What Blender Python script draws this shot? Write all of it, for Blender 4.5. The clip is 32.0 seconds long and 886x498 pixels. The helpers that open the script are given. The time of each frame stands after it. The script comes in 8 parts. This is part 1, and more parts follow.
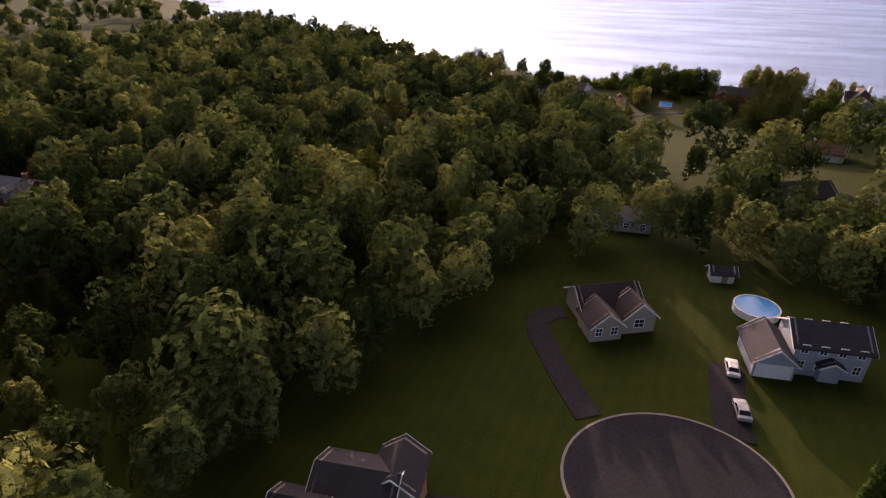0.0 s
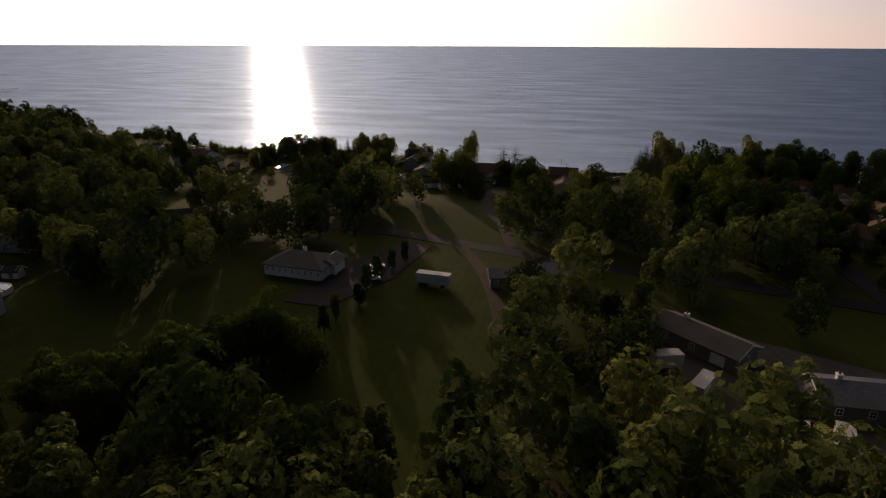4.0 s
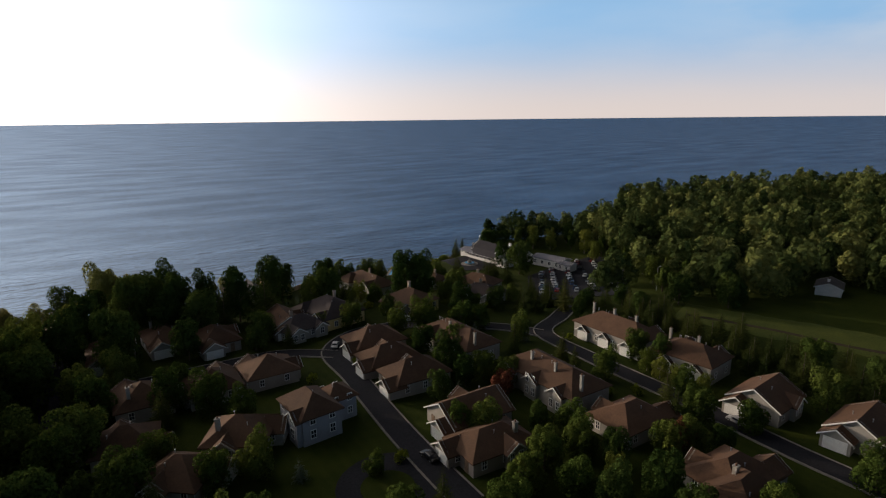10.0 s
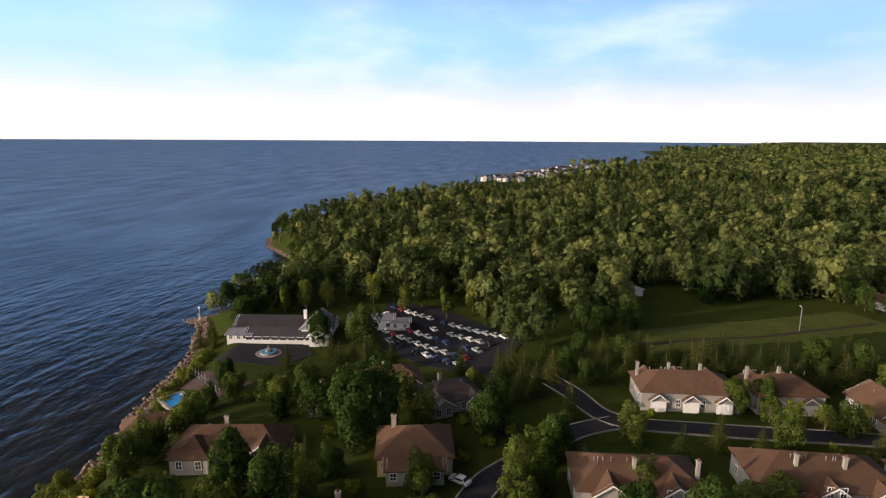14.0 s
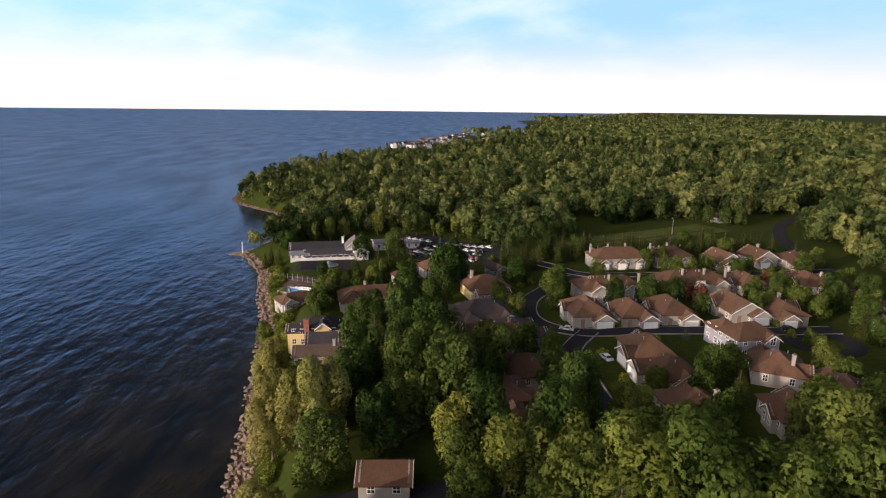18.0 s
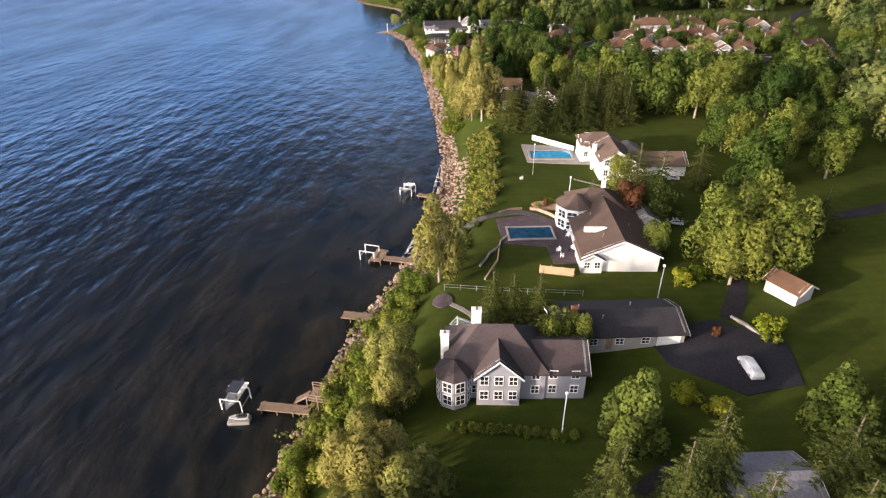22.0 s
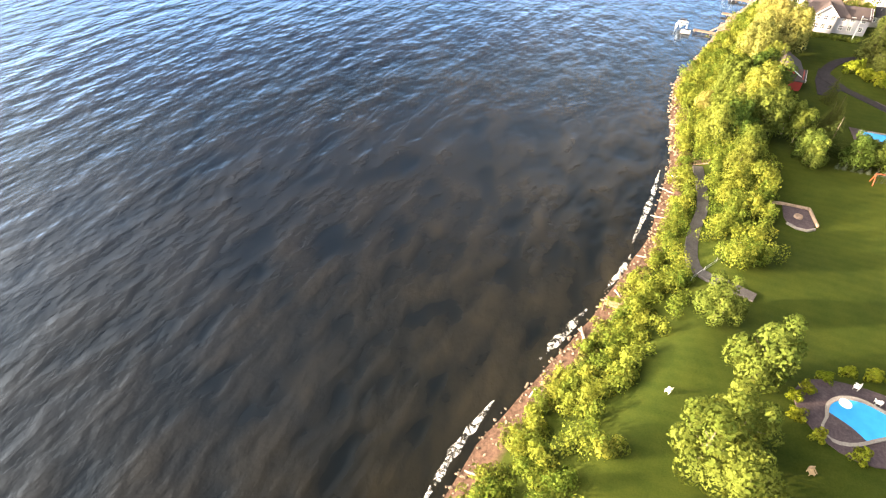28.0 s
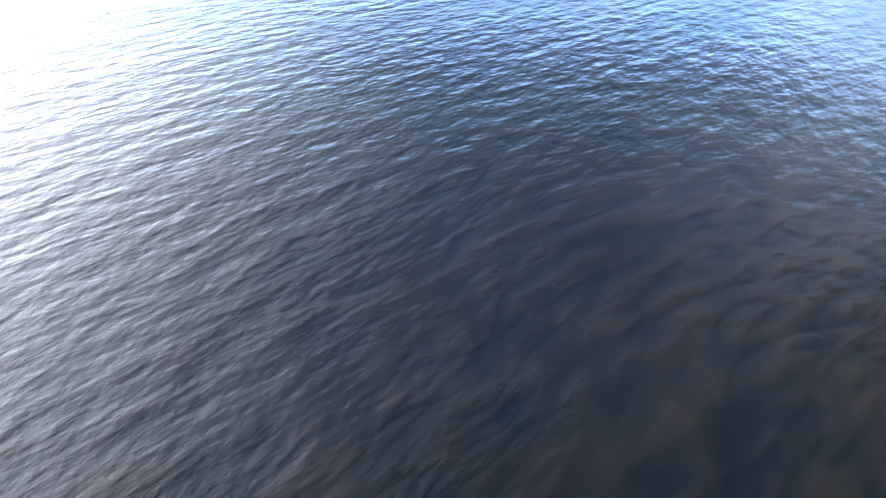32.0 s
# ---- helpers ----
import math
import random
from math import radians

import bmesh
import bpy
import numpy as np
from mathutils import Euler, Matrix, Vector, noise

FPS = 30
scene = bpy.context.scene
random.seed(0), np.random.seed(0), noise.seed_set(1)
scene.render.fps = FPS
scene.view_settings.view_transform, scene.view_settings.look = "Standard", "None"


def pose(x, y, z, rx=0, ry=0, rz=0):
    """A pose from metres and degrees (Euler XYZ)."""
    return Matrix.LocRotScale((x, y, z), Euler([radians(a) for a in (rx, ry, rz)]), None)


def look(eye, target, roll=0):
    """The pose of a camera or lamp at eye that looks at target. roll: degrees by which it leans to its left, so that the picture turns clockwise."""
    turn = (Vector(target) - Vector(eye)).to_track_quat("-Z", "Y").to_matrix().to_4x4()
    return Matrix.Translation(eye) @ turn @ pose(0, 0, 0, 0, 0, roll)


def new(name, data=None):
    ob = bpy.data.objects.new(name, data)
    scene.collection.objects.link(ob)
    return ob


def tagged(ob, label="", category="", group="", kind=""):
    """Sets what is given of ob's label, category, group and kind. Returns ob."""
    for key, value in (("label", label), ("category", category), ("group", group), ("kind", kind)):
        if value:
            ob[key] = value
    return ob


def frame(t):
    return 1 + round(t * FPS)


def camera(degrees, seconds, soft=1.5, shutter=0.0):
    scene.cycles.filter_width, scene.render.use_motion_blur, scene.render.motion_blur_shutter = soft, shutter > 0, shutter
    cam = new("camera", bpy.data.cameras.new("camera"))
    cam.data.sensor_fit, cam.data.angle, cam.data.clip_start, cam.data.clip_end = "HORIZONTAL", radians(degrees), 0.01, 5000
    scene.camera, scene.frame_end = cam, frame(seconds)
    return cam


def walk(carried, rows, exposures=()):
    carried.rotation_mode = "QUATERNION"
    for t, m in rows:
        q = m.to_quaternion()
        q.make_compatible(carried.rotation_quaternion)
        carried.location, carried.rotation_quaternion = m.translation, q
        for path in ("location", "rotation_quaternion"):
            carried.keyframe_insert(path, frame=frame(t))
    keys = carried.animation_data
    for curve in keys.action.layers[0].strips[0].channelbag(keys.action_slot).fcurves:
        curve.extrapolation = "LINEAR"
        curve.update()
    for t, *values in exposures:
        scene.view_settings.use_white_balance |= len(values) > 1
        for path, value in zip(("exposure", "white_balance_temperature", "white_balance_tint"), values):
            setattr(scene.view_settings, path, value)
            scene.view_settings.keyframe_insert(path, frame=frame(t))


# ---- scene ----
cam = camera(76.0, 32.0, soft=1.2)
PATH = [
    (0.0, -208.58, -16.84, 62.68, 62.12, -0.01, 23.85),
    (0.5, -197.82, -17.59, 63.70, 62.46, 0.82, 23.49),
    (1.0, -183.31, -17.23, 63.93, 62.94, 0.45, 23.29),
    (1.5, -167.32, -15.22, 63.22, 63.78, -0.08, 21.47),
    (2.0, -150.69, -13.64, 62.71, 64.88, -0.33, 19.62),
    (2.5, -132.66, -15.91, 63.53, 66.23, -0.43, 17.64),
    (3.0, -113.70, -17.37, 63.77, 67.80, -0.29, 16.37),
    (3.5, -95.39, -16.82, 63.61, 68.91, -0.54, 15.15),
    (4.0, -78.05, -15.51, 62.99, 70.06, -0.24, 13.03),
    (4.5, -62.05, -13.58, 62.92, 70.83, -0.35, 10.04),
    (6.5, -4.40, -11.14, 63.55, 73.67, -0.87, 0.07),
    (7.0, -1.16, -8.95, 63.76, 73.57, -1.29, -3.60),
    (7.5, -0.80, 0.03, 63.62, 73.69, -0.96, -7.15),
    (8.0, -2.01, 11.91, 63.94, 73.88, -0.55, -10.78),
    (8.5, -3.46, 25.39, 63.65, 74.37, -0.67, -15.59),
    (9.0, -4.85, 39.55, 63.80, 75.17, 0.02, -20.99),
    (9.5, -6.46, 54.14, 64.21, 76.04, 0.26, -26.29),
    (10.0, -7.34, 71.47, 64.39, 76.90, 0.63, -33.02),
    (10.5, -8.79, 88.73, 64.57, 77.73, 0.90, -40.01),
    (11.0, -9.24, 105.83, 64.32, 78.51, 0.93, -47.16),
    (11.5, -9.96, 121.97, 64.20, 78.67, 0.62, -54.40),
    (12.0, -10.77, 136.89, 63.62, 78.92, 0.46, -60.89),
    (12.5, -11.96, 151.26, 63.69, 78.83, 0.40, -66.89),
    (13.0, -13.12, 165.15, 62.93, 79.02, 0.24, -72.35),
    (13.5, -14.71, 178.98, 63.28, 78.89, 0.21, -77.76),
    (14.0, -15.96, 193.55, 63.45, 78.95, -0.35, -83.27),
    (14.5, -15.58, 207.86, 63.53, 78.79, -0.39, -88.74),
    (16.5, -41.07, 228.80, 64.48, 78.81, -0.92, -99.09),
    (17.0, -55.62, 231.28, 63.56, 78.55, -0.96, -98.25),
    (17.5, -70.82, 234.04, 63.52, 77.47, -0.85, -96.64),
    (18.0, -86.50, 236.20, 63.12, 76.12, -0.62, -95.53),
    (18.5, -102.61, 238.48, 62.90, 74.26, -0.84, -94.87),
    (19.0, -119.26, 240.63, 62.74, 72.45, -0.66, -94.03),
    (19.5, -136.96, 243.18, 63.13, 70.23, -0.84, -93.08),
    (20.0, -153.06, 245.05, 63.18, 68.14, -0.35, -92.14),
    (20.5, -168.26, 247.13, 63.02, 66.06, 0.03, -91.22),
    (21.0, -182.54, 249.04, 62.55, 64.05, 0.55, -90.37),
    (21.5, -196.79, 251.22, 62.44, 61.89, 0.63, -89.45),
    (22.0, -210.71, 253.15, 62.71, 59.55, 0.65, -88.25),
    (22.5, -223.91, 255.14, 62.54, 57.27, 0.43, -86.68),
    (23.0, -237.12, 257.23, 62.70, 54.92, 0.07, -84.77),
    (23.5, -251.02, 259.38, 63.16, 52.61, -0.06, -82.85),
    (24.0, -265.86, 261.97, 63.50, 50.56, -0.07, -81.10),
    (24.5, -280.22, 264.18, 63.38, 48.81, -0.39, -78.73),
    (25.0, -293.07, 265.31, 63.17, 47.62, 0.11, -76.04),
    (25.5, -299.82, 268.45, 65.13, 46.87, 0.45, -74.03),
    (27.5, -344.58, 285.11, 64.29, 48.85, -2.06, -72.56),
    (28.0, -357.49, 288.56, 64.11, 49.80, -1.21, -67.73),
    (28.5, -370.66, 292.18, 63.72, 50.80, -0.95, -62.80),
    (29.0, -383.51, 296.37, 63.57, 51.11, -1.33, -57.54),
    (29.5, -395.34, 301.40, 63.67, 50.41, -2.07, -52.40),
    (30.0, -406.49, 307.64, 63.71, 49.71, -2.18, -48.83),
    (30.5, -417.57, 314.75, 63.71, 49.80, -1.33, -47.89),
    (31.0, -428.70, 322.20, 63.62, 50.65, -0.37, -45.79),
    (31.5, -439.82, 329.65, 63.56, 51.27, -1.11, -43.53),
    (32.0, -450.94, 337.09, 63.51, 51.27, -1.11, -43.53),
]
EXPOSURES = [
    (0.0, 0.45, 6800, 45), (1.0, 0.6, 6800, 42), (2.0, 0.4, 6900, 38), (3.0, -0.4, 7000, 33), (4.0, -1.5, 7100, 28), (4.5, -1.65, 7000, 26), (6.5, -1.75, 6800, 23),
    (8.0, -1.75, 6700, 20), (9.0, -1.2, 6300, 17), (10.5, -0.8, 6100, 16), (12.0, -0.25, 6150, 19), (13.0, -0.15, 6200, 20), (16.5, -0.05, 6200, 23),
    (19.0, -0.1, 5900, 24), (21.0, 0.65, 5850, 20), (22.0, 0.95, 5950, 22), (23.0, 1.3, 6100, 25), (25.0, 2.1, 6700, 15), (28.0, 2.6, 6900, 15), (30.0, 2.6, 6700, 19), (32.0, 2.6, 6500, 20),
]
walk(cam, [(t, pose(x, y, z, rx, ry, rz)) for t, x, y, z, rx, ry, rz in PATH], EXPOSURES)

# evening sun low over the lake, hazy bright sky
SUN_AZIMUTH, SUN_HEIGHT = radians(-28.5), radians(11.0)
sun_way = Vector((math.sin(SUN_AZIMUTH) * math.cos(SUN_HEIGHT), math.cos(SUN_AZIMUTH) * math.cos(SUN_HEIGHT), math.sin(SUN_HEIGHT)))
world = bpy.data.worlds.new("evening_sky")
scene.world = world
world.use_nodes = True
wn, wl = world.node_tree.nodes, world.node_tree.links
sky = wn.new("ShaderNodeTexSky")
sky.sky_type, sky.sun_disc = "NISHITA", False
sky.sun_elevation, sky.sun_rotation = SUN_HEIGHT, SUN_AZIMUTH
sky.air_density, sky.dust_density, sky.ozone_density = 1.0, 0.8, 3.0
# pale haze towards the horizon, blue above it, thin high cloud, and a wide soft glow round the low sun
def sky_math(op, a, b=None, c=None):
    n = wn.new("ShaderNodeMath")
    n.operation = op
    for i, v in enumerate((a, b, c)):
        if v is None:
            continue
        if isinstance(v, (int, float)):
            n.inputs[i].default_value = v
        else:
            wl.new(v, n.inputs[i])
    return n.outputs[0]


def sky_range(value, lo, hi, out_lo, out_hi):
    n = wn.new("ShaderNodeMapRange")
    n.interpolation_type = "SMOOTHSTEP"
    for socket, v in (("From Min", lo), ("From Max", hi), ("To Min", out_lo), ("To Max", out_hi)):
        n.inputs[socket].default_value = v
    wl.new(value, n.inputs["Value"])
    return n.outputs[0]


def sky_mix(blend, fac, under, colour):
    n = wn.new("ShaderNodeMix")
    n.data_type, n.blend_type, n.clamp_factor = "RGBA", blend, False
    n.inputs[7].default_value = (*colour, 1)
    wl.new(fac, n.inputs[0])
    wl.new(under, n.inputs[6])
    return n.outputs[2]


way = wn.new("ShaderNodeTexCoord")
split = wn.new("ShaderNodeSeparateXYZ")
wl.new(way.outputs["Generated"], split.inputs[0])
rise = split.outputs[2]
near = wn.new("ShaderNodeVectorMath")
near.operation = "DOT_PRODUCT"
near.inputs[1].default_value = sun_way
wl.new(way.outputs["Generated"], near.inputs[0])
toward = sky_math("MAXIMUM", near.outputs["Value"], 0.0)
soft = wn.new("ShaderNodeHueSaturation")
soft.inputs["Saturation"].default_value, soft.inputs["Value"].default_value = 1.0, 0.22
wl.new(sky.outputs[0], soft.inputs["Color"])
# the sky brightens a little from the far side towards the sun
pale = sky_range(near.outputs["Value"], -0.8, 0.2, 0.85, 1.0)
blue = sky_mix("LIGHTEN", sky_math("MULTIPLY", sky_range(rise, 0.16, 0.36, 1.0, 0.0), pale), soft.outputs[0], (6.4, 11.2, 15.6))
drawn = wn.new("ShaderNodeMapping")
drawn.inputs["Rotation"].default_value, drawn.inputs["Scale"].default_value = (0, 0, radians(35)), (1.0, 3.2, 9.0)
wl.new(way.outputs["Generated"], drawn.inputs["Vector"])
wisp = wn.new("ShaderNodeTexNoise")
wisp.inputs["Scale"].default_value, wisp.inputs["Detail"].default_value = 1.7, 6.0
wl.new(drawn.outputs[0], wisp.inputs["Vector"])
east = sky_range(split.outputs[0], 0.75, 1.0, 0.3, 1.0)
cloud = sky_mix("MIX", sky_math("MULTIPLY", sky_range(wisp.outputs["Fac"], 0.36, 0.74, 0.0, 0.55), east), blue, (13.5, 14.6, 14.8))
haze = sky_mix("MIX", sky_math("MULTIPLY", sky_range(rise, 0.0, 0.145, 0.97, 0.0), sky_range(near.outputs["Value"], -0.9, 0.3, 0.8, 1.0)), cloud, (16.5, 14.2, 11.9))
glow = sky_mix("ADD", sky_math("MULTIPLY", sky_math("POWER", toward, 4.5), 56.0), haze, (1.0, 0.90, 0.74))
blaze = sky_mix("ADD", sky_math("MULTIPLY", sky_math("POWER", toward, 60.0), 60.0), glow, (1.0, 0.90, 0.70))
wl.new(blaze, wn["Background"].inputs[0])
wn["Background"].inputs[1].default_value = 0.085
sun = new("sun", bpy.data.lights.new("sun", "SUN"))
sun.data.energy, sun.data.angle, sun.data.color = 5.0, radians(0.6), (1.0, 0.80, 0.54)
sun.matrix_world = look(sun_way * 400, (0, 0, 0))

# ---- materials ----
def nodes(name):
    m = bpy.data.materials.new(name)
    m.use_nodes = True
    return m, m.node_tree.nodes, m.node_tree.links, m.node_tree.nodes["Principled BSDF"]


def noise_node(n, l, scale, detail=4.0, rough=0.6, vector=None):
    t = n.new("ShaderNodeTexNoise")
    t.inputs["Scale"].default_value, t.inputs["Detail"].default_value, t.inputs["Roughness"].default_value = scale, detail, rough
    if vector is None:
        vector = n.new("ShaderNodeNewGeometry").outputs["Position"]
    l.new(vector, t.inputs["Vector"])
    return t.outputs["Fac"]


def ramp(n, l, fac, a, b, lo=0.35, hi=0.65):
    r = n.new("ShaderNodeValToRGB")
    r.color_ramp.elements[0].position, r.color_ramp.elements[1].position = lo, hi
    r.color_ramp.elements[0].color, r.color_ramp.elements[1].color = (*a, 1), (*b, 1)
    l.new(fac, r.inputs[0])
    return r.outputs[0]


def mixed(n, l, fac, a, b, blend="MIX"):
    x = n.new("ShaderNodeMix")
    x.data_type, x.blend_type = "RGBA", blend
    for socket, v in ((x.inputs[0], fac), (x.inputs[6], a), (x.inputs[7], b)):
        if isinstance(v, (int, float)):
            socket.default_value = v
        elif isinstance(v, tuple):
            socket.default_value = (*v, 1)
        else:
            l.new(v, socket)
    return x.outputs[2]


def bumped(n, l, p, height, strength, distance):
    b = n.new("ShaderNodeBump")
    b.inputs["Strength"].default_value, b.inputs["Distance"].default_value = strength, distance
    l.new(height, b.inputs["Height"])
    l.new(b.outputs[0], p.inputs["Normal"])


def plain(name, a, b, scale=1.5, rough=0.8, fine=12.0, bump=0.02, metal=0.0, spread=0.0):
    """A surface of two tones at a coarse and a fine scale."""
    m, n, l, p = nodes(name)
    coarse = noise_node(n, l, scale)
    grain = noise_node(n, l, fine, 3.0)
    c = ramp(n, l, coarse, a, b, 0.3, 0.7)
    c = mixed(n, l, 0.35, c, ramp(n, l, grain, tuple(v * 0.6 for v in a), tuple(min(1, v * 1.3) for v in b)))
    if spread:
        info = n.new("ShaderNodeObjectInfo")
        h = n.new("ShaderNodeHueSaturation")
        mr = n.new("ShaderNodeMapRange")
        mr.inputs["To Min"].default_value, mr.inputs["To Max"].default_value = 1 - spread, 1 + spread
        l.new(info.outputs["Random"], mr.inputs["Value"])
        l.new(mr.outputs[0], h.inputs["Value"])
        l.new(c, h.inputs["Color"])
        c = h.outputs[0]
    l.new(c, p.inputs["Base Color"])
    p.inputs["Roughness"].default_value, p.inputs["Metallic"].default_value = rough, metal
    if rough > 0.75:
        p.inputs["Specular IOR Level"].default_value = 0.12
    bumped(n, l, p, grain, 0.5, bump)
    return m


def shingled(name, a, b):
    """Roof shingles: courses along the slope, blotches from tab to tab."""
    m, n, l, p = nodes(name)
    geo = n.new("ShaderNodeNewGeometry")
    sep = n.new("ShaderNodeSeparateXYZ")
    l.new(geo.outputs["Position"], sep.inputs[0])
    w = n.new("ShaderNodeMath")
    w.operation = "MULTIPLY"
    l.new(sep.outputs[2], w.inputs[0])
    w.inputs[1].default_value = 9.0
    s = n.new("ShaderNodeMath")
    s.operation = "FRACT"
    l.new(w.outputs[0], s.inputs[0])
    tabs = noise_node(n, l, 3.2, 5.0, 0.75)
    stain = noise_node(n, l, 0.35, 3.0)
    c = mixed(n, l, 0.5, ramp(n, l, tabs, a, b), ramp(n, l, stain, a, b, 0.3, 0.7))
    c = mixed(n, l, 0.16, c, ramp(n, l, s.outputs[0], (0.02, 0.02, 0.02), b, 0.0, 0.25))
    info = n.new("ShaderNodeObjectInfo")
    h = n.new("ShaderNodeHueSaturation")
    mr = n.new("ShaderNodeMapRange")
    mr.inputs["To Min"].default_value, mr.inputs["To Max"].default_value = 0.75, 1.2
    l.new(info.outputs["Random"], mr.inputs["Value"])
    l.new(mr.outputs[0], h.inputs["Value"])
    l.new(c, h.inputs["Color"])
    l.new(h.outputs[0], p.inputs["Base Color"])
    p.inputs["Roughness"].default_value = 0.85
    p.inputs["Specular IOR Level"].default_value = 0.15
    bumped(n, l, p, s.outputs[0], 0.4, 0.03)
    return m


def sided(name, a):
    """Painted lap siding with thin shadow lines and faint weathering."""
    m, n, l, p = nodes(name)
    geo = n.new("ShaderNodeNewGeometry")
    sep = n.new("ShaderNodeSeparateXYZ")
    l.new(geo.outputs["Position"], sep.inputs[0])
    w = n.new("ShaderNodeMath")
    w.operation = "MULTIPLY"
    l.new(sep.outputs[2], w.inputs[0])
    w.inputs[1].default_value = 6.0
    s = n.new("ShaderNodeMath")
    s.operation = "FRACT"
    l.new(w.outputs[0], s.inputs[0])
    dirt = noise_node(n, l, 0.6, 4.0)
    c = ramp(n, l, dirt, tuple(v * 0.85 for v in a), a, 0.3, 0.6)
    c = mixed(n, l, 0.1, c, ramp(n, l, s.outputs[0], tuple(v * 0.3 for v in a), a, 0.0, 0.2))
    l.new(c, p.inputs["Base Color"])
    p.inputs["Roughness"].default_value = 0.7
    bumped(n, l, p, s.outputs[0], 0.5, 0.02)
    return m


def leafy(name, dark, light, spread=0.25, through_light=0.28, toned=False):
    """Leaves: tone from spray to spray and from tree to tree, with light passing through."""
    m, n, l, p = nodes(name)
    geo = n.new("ShaderNodeNewGeometry")
    info = n.new("ShaderNodeObjectInfo")
    patch = noise_node(n, l, 0.09, 2.0)
    c = ramp(n, l, geo.outputs["Random Per Island"], dark, light, 0.0, 1.0)
    c = mixed(n, l, 0.55, c, ramp(n, l, patch, dark, light, 0.3, 0.7))
    h = n.new("ShaderNodeHueSaturation")
    source = info.outputs["Random"]
    if toned:
        at = n.new("ShaderNodeAttribute")
        at.attribute_name = "tone"
        source = at.outputs["Fac"]
    for socket, lo, hi in (("Value", 1 - spread, 1 + spread), ("Hue", 0.53, 0.465) if toned else ("Hue", 0.515, 0.48)):
        mr = n.new("ShaderNodeMapRange")
        mr.inputs["To Min"].default_value, mr.inputs["To Max"].default_value = lo, hi
        l.new(source, mr.inputs["Value"])
        l.new(mr.outputs[0], h.inputs[socket])
    l.new(c, h.inputs["Color"])
    d, t, x = n.new("ShaderNodeBsdfDiffuse"), n.new("ShaderNodeBsdfTranslucent"), n.new("ShaderNodeMixShader")
    l.new(h.outputs[0], d.inputs[0])
    l.new(h.outputs[0], t.inputs[0])
    x.inputs[0].default_value = through_light
    l.new(d.outputs[0], x.inputs[1])
    l.new(t.outputs[0], x.inputs[2])
    # each spray is ragged, with gaps between its leaflets
    gaps, cut, y = n.new("ShaderNodeBsdfTransparent"), n.new("ShaderNodeMapRange"), n.new("ShaderNodeMixShader")
    cut.inputs["From Min"].default_value, cut.inputs["From Max"].default_value = 0.41, 0.45
    l.new(noise_node(n, l, 3.6, 2.0, 0.6), cut.inputs["Value"])
    l.new(cut.outputs[0], y.inputs[0])
    l.new(gaps.outputs[0], y.inputs[1])
    l.new(x.outputs[0], y.inputs[2])
    l.new(y.outputs[0], n["Material Output"].inputs[0])
    n.remove(p)
    return m


def lawn_material():
    m, n, l, p = nodes("lawn_and_soil")
    geo = n.new("ShaderNodeNewGeometry")
    sep = n.new("ShaderNodeSeparateXYZ")
    l.new(geo.outputs["Position"], sep.inputs[0])
    big, mid, fine = noise_node(n, l, 0.035, 3.0), noise_node(n, l, 0.35, 5.0), noise_node(n, l, 5.0, 3.0)
    c = ramp(n, l, big, (0.0185, 0.0305, 0.0042), (0.0440, 0.0540, 0.0070), 0.35, 0.65)
    c = mixed(n, l, 0.4, c, ramp(n, l, mid, (0.0165, 0.0280, 0.0042), (0.0490, 0.0570, 0.0085)))
    c = mixed(n, l, 0.3, c, ramp(n, l, fine, (0.0140, 0.0245, 0.0042), (0.0460, 0.0580, 0.0105)))
    mow = n.new("ShaderNodeTexWave")
    mow.inputs["Scale"].default_value, mow.inputs["Distortion"].default_value = 0.16, 0.6
    l.new(geo.outputs["Position"], mow.inputs["Vector"])
    c = mixed(n, l, 0.10, c, ramp(n, l, mow.outputs["Fac"], (0.0172, 0.0346, 0.0060), (0.0430, 0.0590, 0.0115)))
    # wet sand and shingle at the water's edge
    shore = n.new("ShaderNodeMapRange")
    shore.inputs["From Min"].default_value, shore.inputs["From Max"].default_value = 0.45, 0.95
    l.new(sep.outputs[2], shore.inputs["Value"])
    sand = ramp(n, l, noise_node(n, l, 1.6, 6.0, 0.75), (0.048, 0.029, 0.021), (0.135, 0.083, 0.060))
    c = mixed(n, l, shore.outputs[0], sand, c)
    l.new(c, p.inputs["Base Color"])
    p.inputs["Roughness"].default_value = 0.95
    p.inputs["Specular IOR Level"].default_value = 0.05
    bumped(n, l, p, fine, 0.6, 0.06)
    return m


